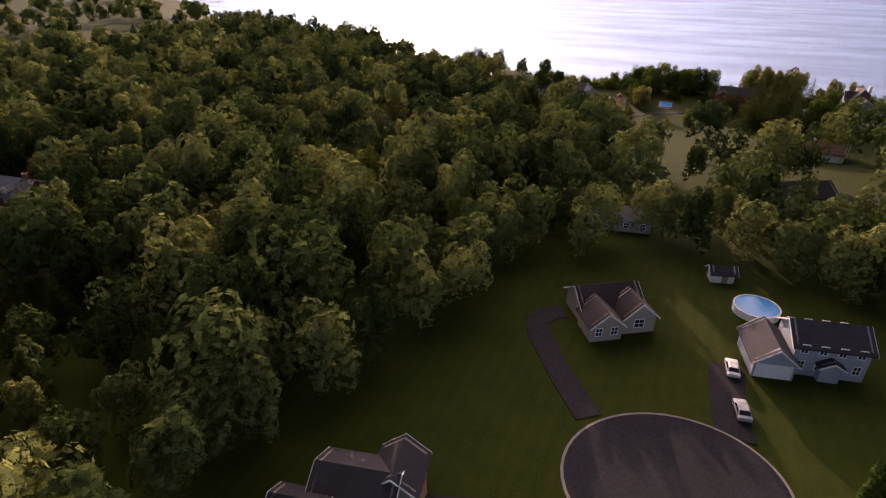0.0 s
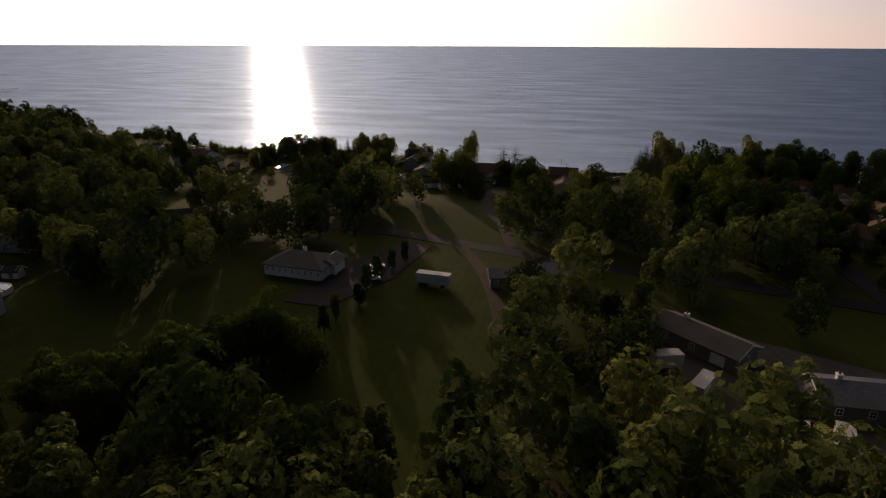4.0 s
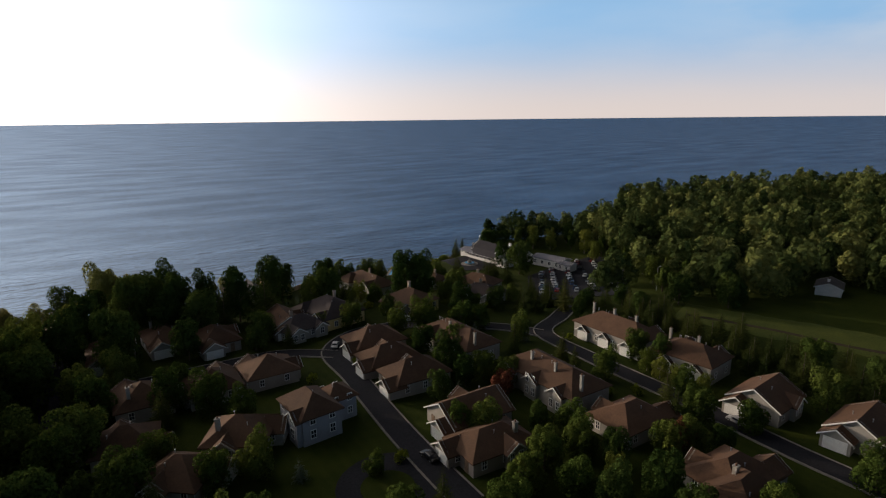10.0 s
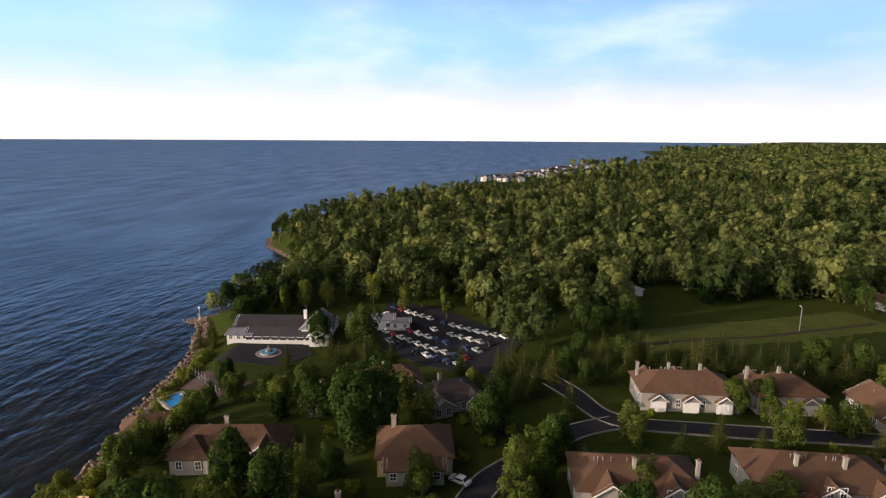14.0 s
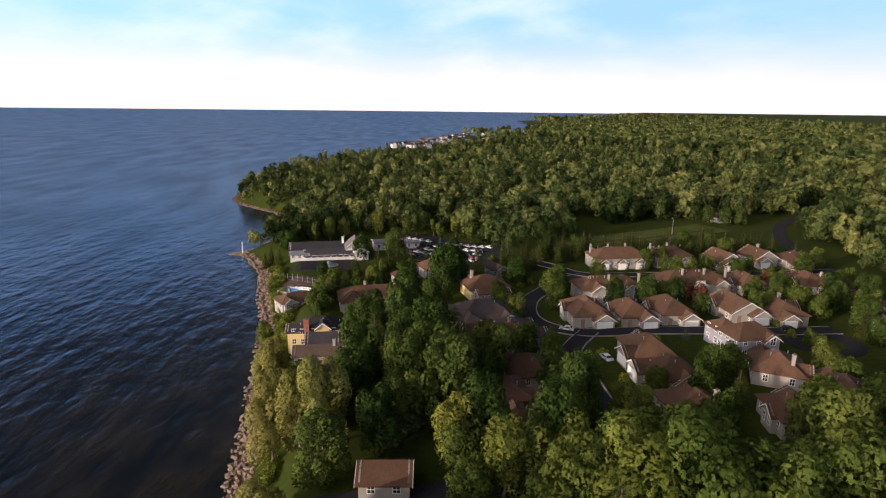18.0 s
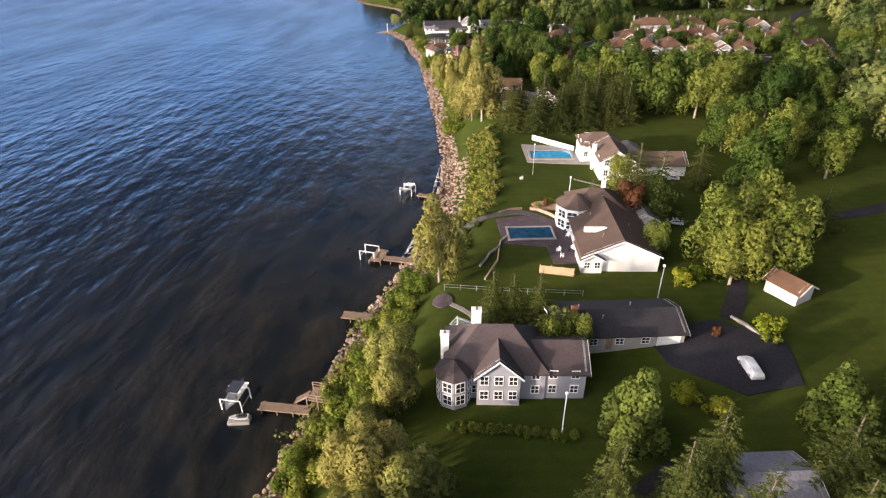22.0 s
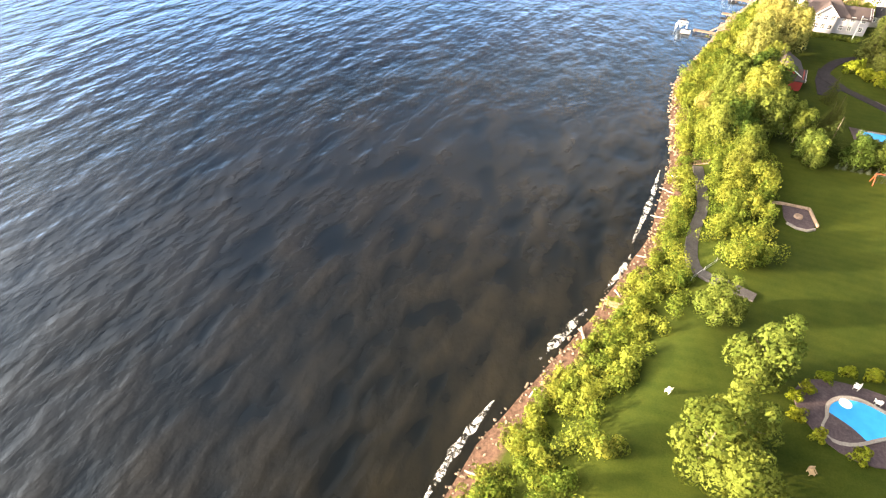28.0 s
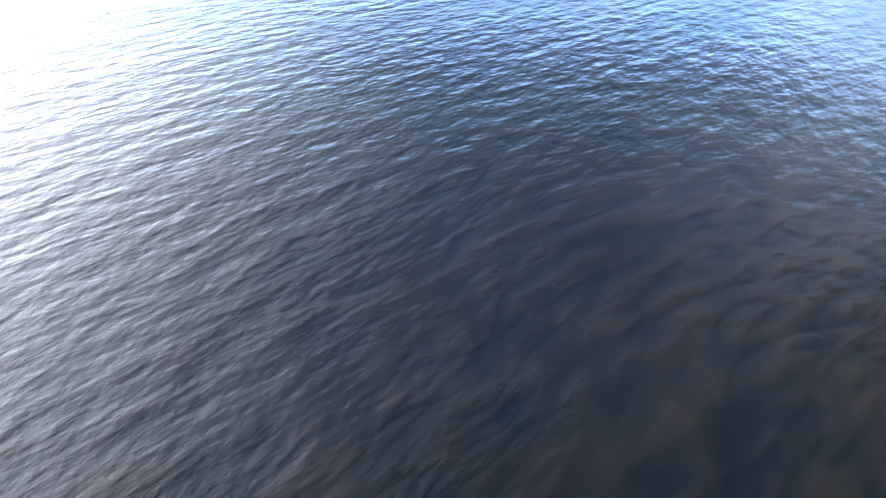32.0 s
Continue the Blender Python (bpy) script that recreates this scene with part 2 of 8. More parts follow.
def water_material():
    """Wind-roughened lake: swell, chop and ripples; silty shallows with the swell's light and dark painted in."""
    m, n, l, p = nodes("lake_water")
    geo = n.new("ShaderNodeNewGeometry")

    def waves(turn, stretch, scale, detail):
        flat = n.new("ShaderNodeMapping")
        flat.inputs["Rotation"].default_value = (0, 0, radians(turn))
        flat.inputs["Scale"].default_value = (stretch, 1.0, 1.0)
        l.new(geo.outputs["Position"], flat.inputs["Vector"])
        return noise_node(n, l, scale, detail, 0.55, flat.outputs[0])

    swell, cross = waves(7, 0.5, 0.17, 2.0), waves(26, 0.6, 0.40, 2.0)
    chop, ripple = waves(-6, 0.6, 1.0, 2.0), waves(14, 0.7, 3.2, 3.0)
    gust = waves(4, 0.3, 0.034, 3.0)
    flat, crest = n.new("ShaderNodeMapping"), n.new("ShaderNodeTexWave")
    flat.inputs["Rotation"].default_value = (0, 0, radians(8))
    l.new(geo.outputs["Position"], flat.inputs["Vector"])
    crest.bands_direction = "Y"
    for socket, v in (("Scale", 0.05), ("Distortion", 6.0), ("Detail", 2.0), ("Detail Scale", 0.9), ("Detail Roughness", 0.55)):
        crest.inputs[socket].default_value = v
    l.new(flat.outputs[0], crest.inputs["Vector"])
    height = swell
    for extra, k in ((crest.outputs["Fac"], 0.05), (gust, 0.6), (cross, 0.21), (chop, 0.115), (ripple, 0.032)):
        add = n.new("ShaderNodeMath")
        add.operation = "MULTIPLY_ADD"
        l.new(extra, add.inputs[0])
        add.inputs[1].default_value = k
        l.new(height, add.inputs[2])
        height = add.outputs[0]
    at = n.new("ShaderNodeAttribute")
    at.attribute_name = "tone"
    calm = n.new("ShaderNodeMapRange")
    calm.inputs["To Min"].default_value, calm.inputs["To Max"].default_value = 1.0, 0.7
    l.new(at.outputs["Fac"], calm.inputs["Value"])
    b = n.new("ShaderNodeBump")
    b.inputs["Distance"].default_value = 0.72
    l.new(calm.outputs[0], b.inputs["Strength"])
    l.new(height, b.inputs["Height"])
    silt = noise_node(n, l, 0.03, 4.0)
    deep = ramp(n, l, silt, (0.0026, 0.0078, 0.019), (0.0044, 0.0120, 0.029), 0.35, 0.7)
    # the swell's light and dark lumps, put into the body colour
    swell_tone = mixed(n, l, 0.35, swell, waves(-30, 0.5, 0.05, 3.0))
    shallow = ramp(n, l, swell_tone, (0.0048, 0.0054, 0.0042), (0.0240, 0.0200, 0.0120), 0.38, 0.66)
    # a darker, greener body in the west, drifting silt in the east
    sep, west = n.new("ShaderNodeSeparateXYZ"), n.new("ShaderNodeMapRange")
    l.new(geo.outputs["Position"], sep.inputs[0])
    l.new(sep.outputs[0], west.inputs["Value"])
    west.inputs["From Min"].default_value, west.inputs["From Max"].default_value = -400, -270
    west_body = ramp(n, l, swell_tone, (0.0007, 0.0013, 0.0007), (0.0080, 0.0070, 0.0032), 0.40, 0.70)
    shallow = mixed(n, l, west.outputs[0], west_body, shallow)
    body, gloss, x = n.new("ShaderNodeBsdfDiffuse"), n.new("ShaderNodeBsdfGlossy"), n.new("ShaderNodeMixShader")
    l.new(mixed(n, l, at.outputs["Fac"], deep, shallow), body.inputs["Color"])
    gloss.inputs["Color"].default_value, gloss.inputs["Roughness"].default_value = (0.64, 0.79, 1.0, 1), 0.19
    # steep wave faces keep the sheen low even far out
    sheen, cap = n.new("ShaderNodeFresnel"), n.new("ShaderNodeMath")
    sheen.inputs["IOR"].default_value = 1.33
    cap.operation = "MINIMUM"
    l.new(sheen.outputs[0], cap.inputs[0])
    # gusts roughen the water in streaks
    streak = n.new("ShaderNodeMapRange")
    for socket, v in (("From Min", 0.35), ("From Max", 0.65), ("To Min", 0.19), ("To Max", 0.26)):
        streak.inputs[socket].default_value = v
    l.new(gust, streak.inputs["Value"])
    l.new(streak.outputs[0], cap.inputs[1])
    for socket in (body.inputs["Normal"], gloss.inputs["Normal"], sheen.inputs["Normal"]):
        l.new(b.outputs[0], socket)
    l.new(cap.outputs[0], x.inputs[0])
    l.new(body.outputs[0], x.inputs[1])
    l.new(gloss.outputs[0], x.inputs[2])
    l.new(x.outputs[0], n["Material Output"].inputs[0])
    n.remove(p)
    return m


GRASS, WATER = lawn_material(), water_material()
LEAF_DARK = leafy("leaf_dark_green", (0.023, 0.046, 0.011), (0.068, 0.098, 0.021), 0.25, 0.22)
LEAF_MID = leafy("leaf_green", (0.034, 0.062, 0.011), (0.112, 0.142, 0.029), 0.25, 0.25)
LEAF_LIGHT = leafy("leaf_light_green", (0.072, 0.100, 0.016), (0.185, 0.205, 0.040), 0.25, 0.34)
LEAF_GOLD = leafy("leaf_yellow_green", (0.13, 0.138, 0.03), (0.30, 0.285, 0.085), 0.15, 0.4)
LEAF_RUST = leafy("leaf_bronze", (0.084, 0.0378, 0.021), (0.1512, 0.0672, 0.0294), 0.2, 0.2)
NEEDLE = leafy("needle_green", (0.023, 0.037, 0.010), (0.084, 0.096, 0.024), 0.22, 0.18)
NEEDLE_BLUE = leafy("needle_blue_green", (0.0588, 0.0798, 0.0546), (0.1344, 0.1596, 0.1092), 0.1, 0.15)
BUSH = leafy("bush_leaf", (0.0714, 0.1092, 0.0084), (0.2268, 0.2436, 0.0252), 0.2)
SCRUB = leafy("scrub_leaf", (0.050, 0.085, 0.012), (0.200, 0.225, 0.038), 0.4, 0.36, True)
REED = leafy("dry_grass", (0.0924, 0.1008, 0.021), (0.1932, 0.1974, 0.0462), 0.25, 0.3, True)
WOODS = leafy("woodland_leaf", (0.036, 0.061, 0.018), (0.150, 0.172, 0.052), 0.6, 0.24, True)
BARK = plain("bark", (0.06, 0.045, 0.035), (0.13, 0.10, 0.075), 2.0, 0.95, 9.0, 0.05)
PALE_BARK = plain("pale_bark", (0.16, 0.13, 0.10), (0.32, 0.27, 0.21), 1.5, 0.9, 9.0, 0.04)
ASPHALT = plain("asphalt", (0.0135, 0.0135, 0.0175), (0.026, 0.026, 0.032), 0.12, 0.9, 3.0, 0.01)
DRIVE = plain("driveway_asphalt", (0.015, 0.014, 0.018), (0.031, 0.027, 0.032), 0.2, 0.9, 3.0, 0.01)
CONCRETE = plain("concrete", (0.16, 0.15, 0.14), (0.27, 0.25, 0.23), 0.5, 0.9, 6.0, 0.01)
PAVER = plain("paver", (0.045, 0.035, 0.042), (0.085, 0.066, 0.072), 0.9, 0.9, 4.0, 0.02)
COURT = plain("court_clay", (0.05, 0.036, 0.032), (0.085, 0.06, 0.052), 0.4, 0.9, 4.0, 0.01)
BARE = plain("bare_earth", (0.20, 0.13, 0.08), (0.32, 0.21, 0.13), 0.15, 0.95, 2.0, 0.05)
TRACK = plain("dirt_track", (0.026, 0.022, 0.014), (0.055, 0.042, 0.028), 0.3, 0.95, 3.0, 0.03)
# lighter copy of the lawn green, with the meadow's sunlight put into it
SUNLIT_MEADOW = plain("sunlit_mown_meadow", (0.034, 0.050, 0.009), (0.078, 0.092, 0.016), 0.12, 0.95, 2.5, 0.05)
GRAVEL = plain("gravel", (0.045, 0.042, 0.042), (0.085, 0.08, 0.078), 0.7, 0.95, 6.0, 0.03)
PAINT_WHITE = plain("white_paint", (0.72, 0.71, 0.68), (0.80, 0.79, 0.76), 0.8, 0.6, 7.0, 0.003)
ROCK = plain("rock", (0.12, 0.088, 0.068), (0.30, 0.225, 0.17), 0.9, 0.9, 5.0, 0.05, 0.0, 0.35)
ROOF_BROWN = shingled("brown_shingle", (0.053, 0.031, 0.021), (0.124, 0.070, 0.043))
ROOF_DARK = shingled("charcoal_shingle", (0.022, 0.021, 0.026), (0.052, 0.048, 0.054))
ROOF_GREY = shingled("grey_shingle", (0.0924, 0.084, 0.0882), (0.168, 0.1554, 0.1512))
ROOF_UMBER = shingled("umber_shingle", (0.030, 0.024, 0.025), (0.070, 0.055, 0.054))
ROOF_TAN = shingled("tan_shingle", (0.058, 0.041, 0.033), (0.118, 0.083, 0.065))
METAL_ROOF = plain("pale_metal_roof", (0.13, 0.13, 0.155), (0.20, 0.20, 0.23), 0.4, 0.8, 4.0, 0.01)
WALL_WHITE = sided("white_siding", (0.62, 0.60, 0.57))
WALL_CREAM = sided("cream_siding", (0.31, 0.29, 0.26))
WALL_STONE = sided("stone_grey_siding", (0.264, 0.2332, 0.2024))
WALL_YELLOW = sided("yellow_siding", (0.62, 0.47, 0.20))
WALL_GREY = sided("grey_siding", (0.27, 0.27, 0.30))
WALL_BLUE = sided("blue_grey_siding", (0.34, 0.37, 0.42))
WALL_RED = sided("red_siding", (0.33, 0.035, 0.025))
WALL_SHED = sided("weathered_grey_siding", (0.17, 0.16, 0.165))
TRAILER_WHITE = plain("dulled_white_panel", (0.34, 0.34, 0.34), (0.46, 0.46, 0.45), 0.6, 0.6, 7.0, 0.003)
WALL_TAN = sided("tan_siding", (0.3696, 0.2992, 0.2376))
BRICK = plain("red_brick", (0.20, 0.07, 0.05), (0.31, 0.13, 0.09), 1.0, 0.9, 8.0, 0.02)
TIMBER = plain("weathered_timber", (0.16, 0.11, 0.08), (0.29, 0.21, 0.15), 1.2, 0.9, 8.0, 0.02)
CEDAR = plain("red_cedar", (0.20, 0.048, 0.024), (0.31, 0.085, 0.042), 1.5, 0.8, 8.0, 0.01)
FENCE_WOOD = plain("fence_board", (0.36, 0.25, 0.15), (0.50, 0.37, 0.24), 1.2, 0.9, 8.0, 0.01)
RUST_STEEL = plain("rusted_steel", (0.07, 0.035, 0.025), (0.16, 0.09, 0.06), 1.5, 0.9, 8.0, 0.02)
GALV = plain("galvanised_steel", (0.40, 0.40, 0.41), (0.52, 0.52, 0.53), 1.0, 0.45, 6.0, 0.002, 0.7)
ORANGE = plain("orange_plastic", (0.75, 0.14, 0.03), (0.85, 0.20, 0.05), 1.0, 0.5, 5.0, 0.001)
RED_PLASTIC = plain("red_plastic", (0.60, 0.03, 0.02), (0.70, 0.05, 0.03), 1.0, 0.5, 5.0, 0.001)
RUBBER = plain("tyre_rubber", (0.015, 0.015, 0.015), (0.03, 0.03, 0.03), 2.0, 0.9, 9.0, 0.003)
DARK_CLOTH = plain("dark_fabric", (0.02, 0.025, 0.04), (0.05, 0.055, 0.075), 2.0, 0.9, 9.0, 0.003)
DRIFT = plain("bleached_driftwood", (0.34, 0.29, 0.24), (0.55, 0.48, 0.41), 1.0, 0.9, 8.0, 0.02)


def glassy(name, colour, rough=0.08, dark=0.6):
    m, n, l, p = nodes(name)
    v = noise_node(n, l, 0.8, 2.0)
    l.new(ramp(n, l, v, tuple(c * dark for c in colour), colour), p.inputs["Base Color"])
    p.inputs["Roughness"].default_value, p.inputs["IOR"].default_value = rough, 1.5
    return m


PANE = glassy("window_pane", (0.03, 0.035, 0.045))
POOL_BLUE = glassy("pool_water", (0.05, 0.30, 0.52), 0.05)
POOL_BRIGHT = glassy("bright_pool_water", (0.03, 0.33, 0.78), 0.12, 0.88)
POOL_DEEP = glassy("dark_pool_water", (0.015, 0.06, 0.12), 0.05)
CAR_PAINT = [glassy(k, c, 0.25) for k, c in (("white_car_paint", (0.75, 0.75, 0.74)), ("silver_car_paint", (0.42, 0.43, 0.45)),
             ("black_car_paint", (0.015, 0.015, 0.018)), ("dark_blue_car_paint", (0.02, 0.04, 0.10)), ("dark_red_car_paint", (0.22, 0.02, 0.02)))]


def foam_material():
    m, n, l, p = nodes("surf_foam")
    v = noise_node(n, l, 0.55, 9.0, 0.82)
    t, x = n.new("ShaderNodeBsdfTransparent"), n.new("ShaderNodeMixShader")
    p.inputs["Base Color"].default_value, p.inputs["Roughness"].default_value = (0.8, 0.8, 0.78, 1), 0.9
    cut = n.new("ShaderNodeMapRange")
    cut.inputs["From Min"].default_value, cut.inputs["From Max"].default_value = 0.47, 0.60
    l.new(v, cut.inputs["Value"])
    l.new(cut.outputs[0], x.inputs[0])
    l.new(t.outputs[0], x.inputs[1])
    l.new(p.outputs[0], x.inputs[2])
    l.new(x.outputs[0], n["Material Output"].inputs[0])
    return m


FOAM = foam_material()

# ---- helpers for parts ----
def mesh_object(name, me, material, parent=None, label=""):
    ob = new(name, me)
    if material is not None and not me.materials:
        me.materials.append(material)
    if parent is not None:
        ob.parent = parent
    if label:
        tagged(ob, label)
    return ob


def part(name, bm, material, parent, label=""):
    me = bpy.data.meshes.new(name)
    bm.to_mesh(me)
    bm.free()
    return mesh_object(name, me, material, parent, label)


def thing(name, x, y, z, turn=0.0, label="", category="", group="", kind="", scale=1.0):
    ob = new(name)
    ob.empty_display_size = 0.5
    ob.matrix_basis = Matrix.LocRotScale((x, y, z), Euler((0, 0, radians(turn))), (scale, scale, scale))
    return tagged(ob, label, category, group, kind)


def solid(bm, verts, faces):
    vs = [bm.verts.new(v) for v in verts]
    for f in faces:
        bm.faces.new([vs[i] for i in f])


BOX = [(0, 3, 2, 1), (4, 5, 6, 7), (0, 1, 5, 4), (1, 2, 6, 5), (2, 3, 7, 6), (3, 0, 4, 7)]


def block(bm, x, y, z, sx, sy, sz, turn=0.0):
    """A box with its base centre at x, y, z."""
    c, s = math.cos(radians(turn)), math.sin(radians(turn))
    pts = []
    for dz in (0, sz):
        for dx, dy in ((-1, -1), (1, -1), (1, 1), (-1, 1)):
            px, py = dx * sx / 2, dy * sy / 2
            pts.append((x + px * c - py * s, y + px * s + py * c, z + dz))
    solid(bm, pts, BOX)


def beam(bm, a, b, w, h=None):
    """A square bar from a to b."""
    a, b, h = Vector(a), Vector(b), h or w
    d = (b - a).normalized()
    side = d.cross(Vector((0, 0, 1)))
    side = side.normalized() if side.length > 1e-4 else Vector((1, 0, 0))
    up = side.cross(d).normalized()
    pts = [e + side * i * w / 2 + up * j * h / 2 for e in (a, b) for i, j in ((-1, -1), (1, -1), (1, 1), (-1, 1))]
    solid(bm, pts, BOX)


def tube(bm, a, b, r0, r1, sides=8):
    a, b = Vector(a), Vector(b)
    d = (b - a).normalized()
    side = d.cross(Vector((0, 0, 1)))
    side = side.normalized() if side.length > 1e-4 else Vector((1, 0, 0))
    up = side.cross(d).normalized()
    rings = []
    for e, r in ((a, r0), (b, r1)):
        rings.append([bm.verts.new(e + (side * math.cos(k * 2 * math.pi / sides) + up * math.sin(k * 2 * math.pi / sides)) * r) for k in range(sides)])
    for k in range(sides):
        bm.faces.new((rings[0][k], rings[0][(k + 1) % sides], rings[1][(k + 1) % sides], rings[1][k]))
    bm.faces.new(rings[1])
    bm.faces.new(rings[0][::-1])


def toned(me, tone):
    me.attributes.new("tone", "FLOAT", "POINT").data.foreach_set("value", np.ascontiguousarray(tone, dtype=np.float32))


def quads_mesh(name, v, tone=None, round_normals=None):
    """A mesh of loose quads out of an array of 4 corners each."""
    me = bpy.data.meshes.new(name)
    v = np.ascontiguousarray(v, dtype=np.float32).reshape(-1, 3)
    q = len(v) // 4
    me.vertices.add(len(v))
    me.vertices.foreach_set("co", v.ravel())
    me.loops.add(len(v))
    me.loops.foreach_set("vertex_index", np.arange(len(v), dtype=np.int32))
    me.polygons.add(q)
    me.polygons.foreach_set("loop_start", np.arange(0, len(v), 4, dtype=np.int32))
    me.update(calc_edges=True)
    if tone is not None:
        toned(me, np.repeat(tone, 4))
    if round_normals is not None:
        at = me.attributes.new("custom_normal", "FLOAT_VECTOR", "POINT")
        at.data.foreach_set("vector", np.repeat(round_normals, 4, axis=0).astype(np.float32).ravel())
    return me


# ---- the lie of the land ----
HEIGHTS = np.array([
    (-208, 40, 13.6), (-143, 88, 14.2), (-40, 62, 14.5), (-5, 110, 13), (60, 165, 11), (25, 165, 12), (110, 150, 10.5), (128, 255, 4.2),
    (150, 225, 5), (75, 240, 7.5), (65, 208, 10.5), (95, 270, 4), (-20, 225, 11), (-66, 228, 8.4), (-85, 212, 9), (-125, 228, 8.2),
    (-150, 212, 9), (-158, 240, 6.6), (-195, 258, 5), (-212, 238, 4.8), (-238, 238, 4), (-257, 258, 4.2), (-285, 262, 6), (-310, 265, 8),
    (-340, 282, 8), (300, 200, 9), (700, 0, 12)], dtype=float)
HEIGHTS = np.vstack([HEIGHTS, np.array([(0, -300, 15), (-400, -100, 14), (-350, 150, 11), (-262, 228, 4.6), (-130, 150, 12)], dtype=float)])
SHORE_X = np.array([-5000, -1500, -850, -650, -500, -390, -353, -339, -320, -293, -268, -240, -219, -196, -173, -156, -134, -113, -89, -60, -40, 10, 46,
                    78, 100, 132, 156, 164, 172, 200, 230, 262, 298, 322, 360, 440, 466, 662, 705, 855, 1142, 1394, 1618, 2600, 2717, 2900, 5200], float)
SHORE_Y = np.array([2200, 900, 570, 430, 340, 308, 304, 301, 298, 289, 283, 282, 284, 285, 280, 276, 272, 265, 259, 258, 259.5, 265, 270,
                    274, 280, 286, 297, 303, 296, 290, 293, 304, 335, 346, 348, 335, 326, 268, 252, 200, 80, -120, -250, -430, -520, -900, -2200], float)


def shore_y(x):
    return np.interp(x, SHORE_X, SHORE_Y)


def far_rise(x, y):
    """The far distance lifts a little, which stands in for the reach beyond the sheet's end."""
    r = np.hypot(x, y)
    return 40.5 * (np.clip(r - 1500, 0, None) / 3000) ** 1.6


def ground(x, y):
    x, y = np.asarray(x, float), np.asarray(y, float)
    top, total = np.zeros_like(x), np.zeros_like(x)
    for hx, hy, hz in HEIGHTS:
        w = ((hx - x) ** 2 + (hy - y) ** 2 + 64) ** -1.5
        top, total = top + w * hz, total + w
    base = top / total
    d = shore_y(x) - y
    k = np.clip((d - 2) / 14, 0, 1)
    k = k * k * (3 - 2 * k)
    land = 0.12 * np.minimum(d, 4) + (base - 0.5) * k
    return np.where(d <= 0, np.maximum(-3, d * 0.15), land) + far_rise(x, y)


def gz(x, y):
    return float(ground(np.array([x]), np.array([y]))[0])


def axis(lo, hi, a, b, step, grow=1.13):
    core = list(np.arange(a, b + 0.01, step))
    out, s = [], step
    while core[0] > lo:
        s *= grow
        core.insert(0, max(lo, core[0] - s))
    s = step
    while core[-1] < hi:
        s *= grow
        core.append(min(hi, core[-1] + s))
    return np.array(core)


def sheet(name, xs, ys, height, material, round_to=None):
    gx, gy = np.meshgrid(xs, ys)
    gzz = height(gx.ravel(), gy.ravel())
    co = np.stack([gx.ravel(), gy.ravel(), gzz], 1).astype(np.float32)
    nx, ny = len(xs), len(ys)
    i = (np.arange(ny - 1)[:, None] * nx + np.arange(nx - 1)[None]).ravel()
    q = np.stack([i, i + 1, i + nx + 1, i + nx], 1)
    if round_to:
        # the outermost points are drawn in to a true circle, so that the horizon runs even
        r = np.hypot(co[:, 0], co[:, 1])
        q = q[(r[q] < round_to).any(1)]
        far = r > round_to
        co[far, :2] *= (round_to / r[far])[:, None]
        co[far, 2] = height(co[far, 0], co[far, 1])
    me = bpy.data.meshes.new(name)
    me.vertices.add(len(co))
    me.vertices.foreach_set("co", co.ravel())
    me.loops.add(q.size)
    me.loops.foreach_set("vertex_index", q.ravel().astype(np.int32))
    me.polygons.add(len(q))
    me.polygons.foreach_set("loop_start", np.arange(0, q.size, 4, dtype=np.int32))
    me.polygons.foreach_set("use_smooth", np.ones(len(q), dtype=bool))
    me.update(calc_edges=True)
    return mesh_object(name, me, material)


GX, GY = axis(-4700, 4700, -390, 260, 2.5), axis(-4700, 4700, -40, 345, 2.5)
land = sheet("ground", GX, GY, ground, GRASS, 4600)
tagged(land, "green lawns and soil falling to a brown shingle shore", "ground", kind="structure")
LX, LY = axis(-4700, 4700, -520, 420, 12), axis(-4700, 4700, 230, 460, 8)
lake = sheet("water", LX, LY, lambda x, y: far_rise(x, y), WATER, 4600)
wx, wy = np.meshgrid(LX, LY)
toned(lake.data, np.exp(-np.clip(wy - shore_y(wx), 0, None) / 120).ravel())
tagged(lake, "wide rippled lake in low evening sun", "lake", kind="structure")


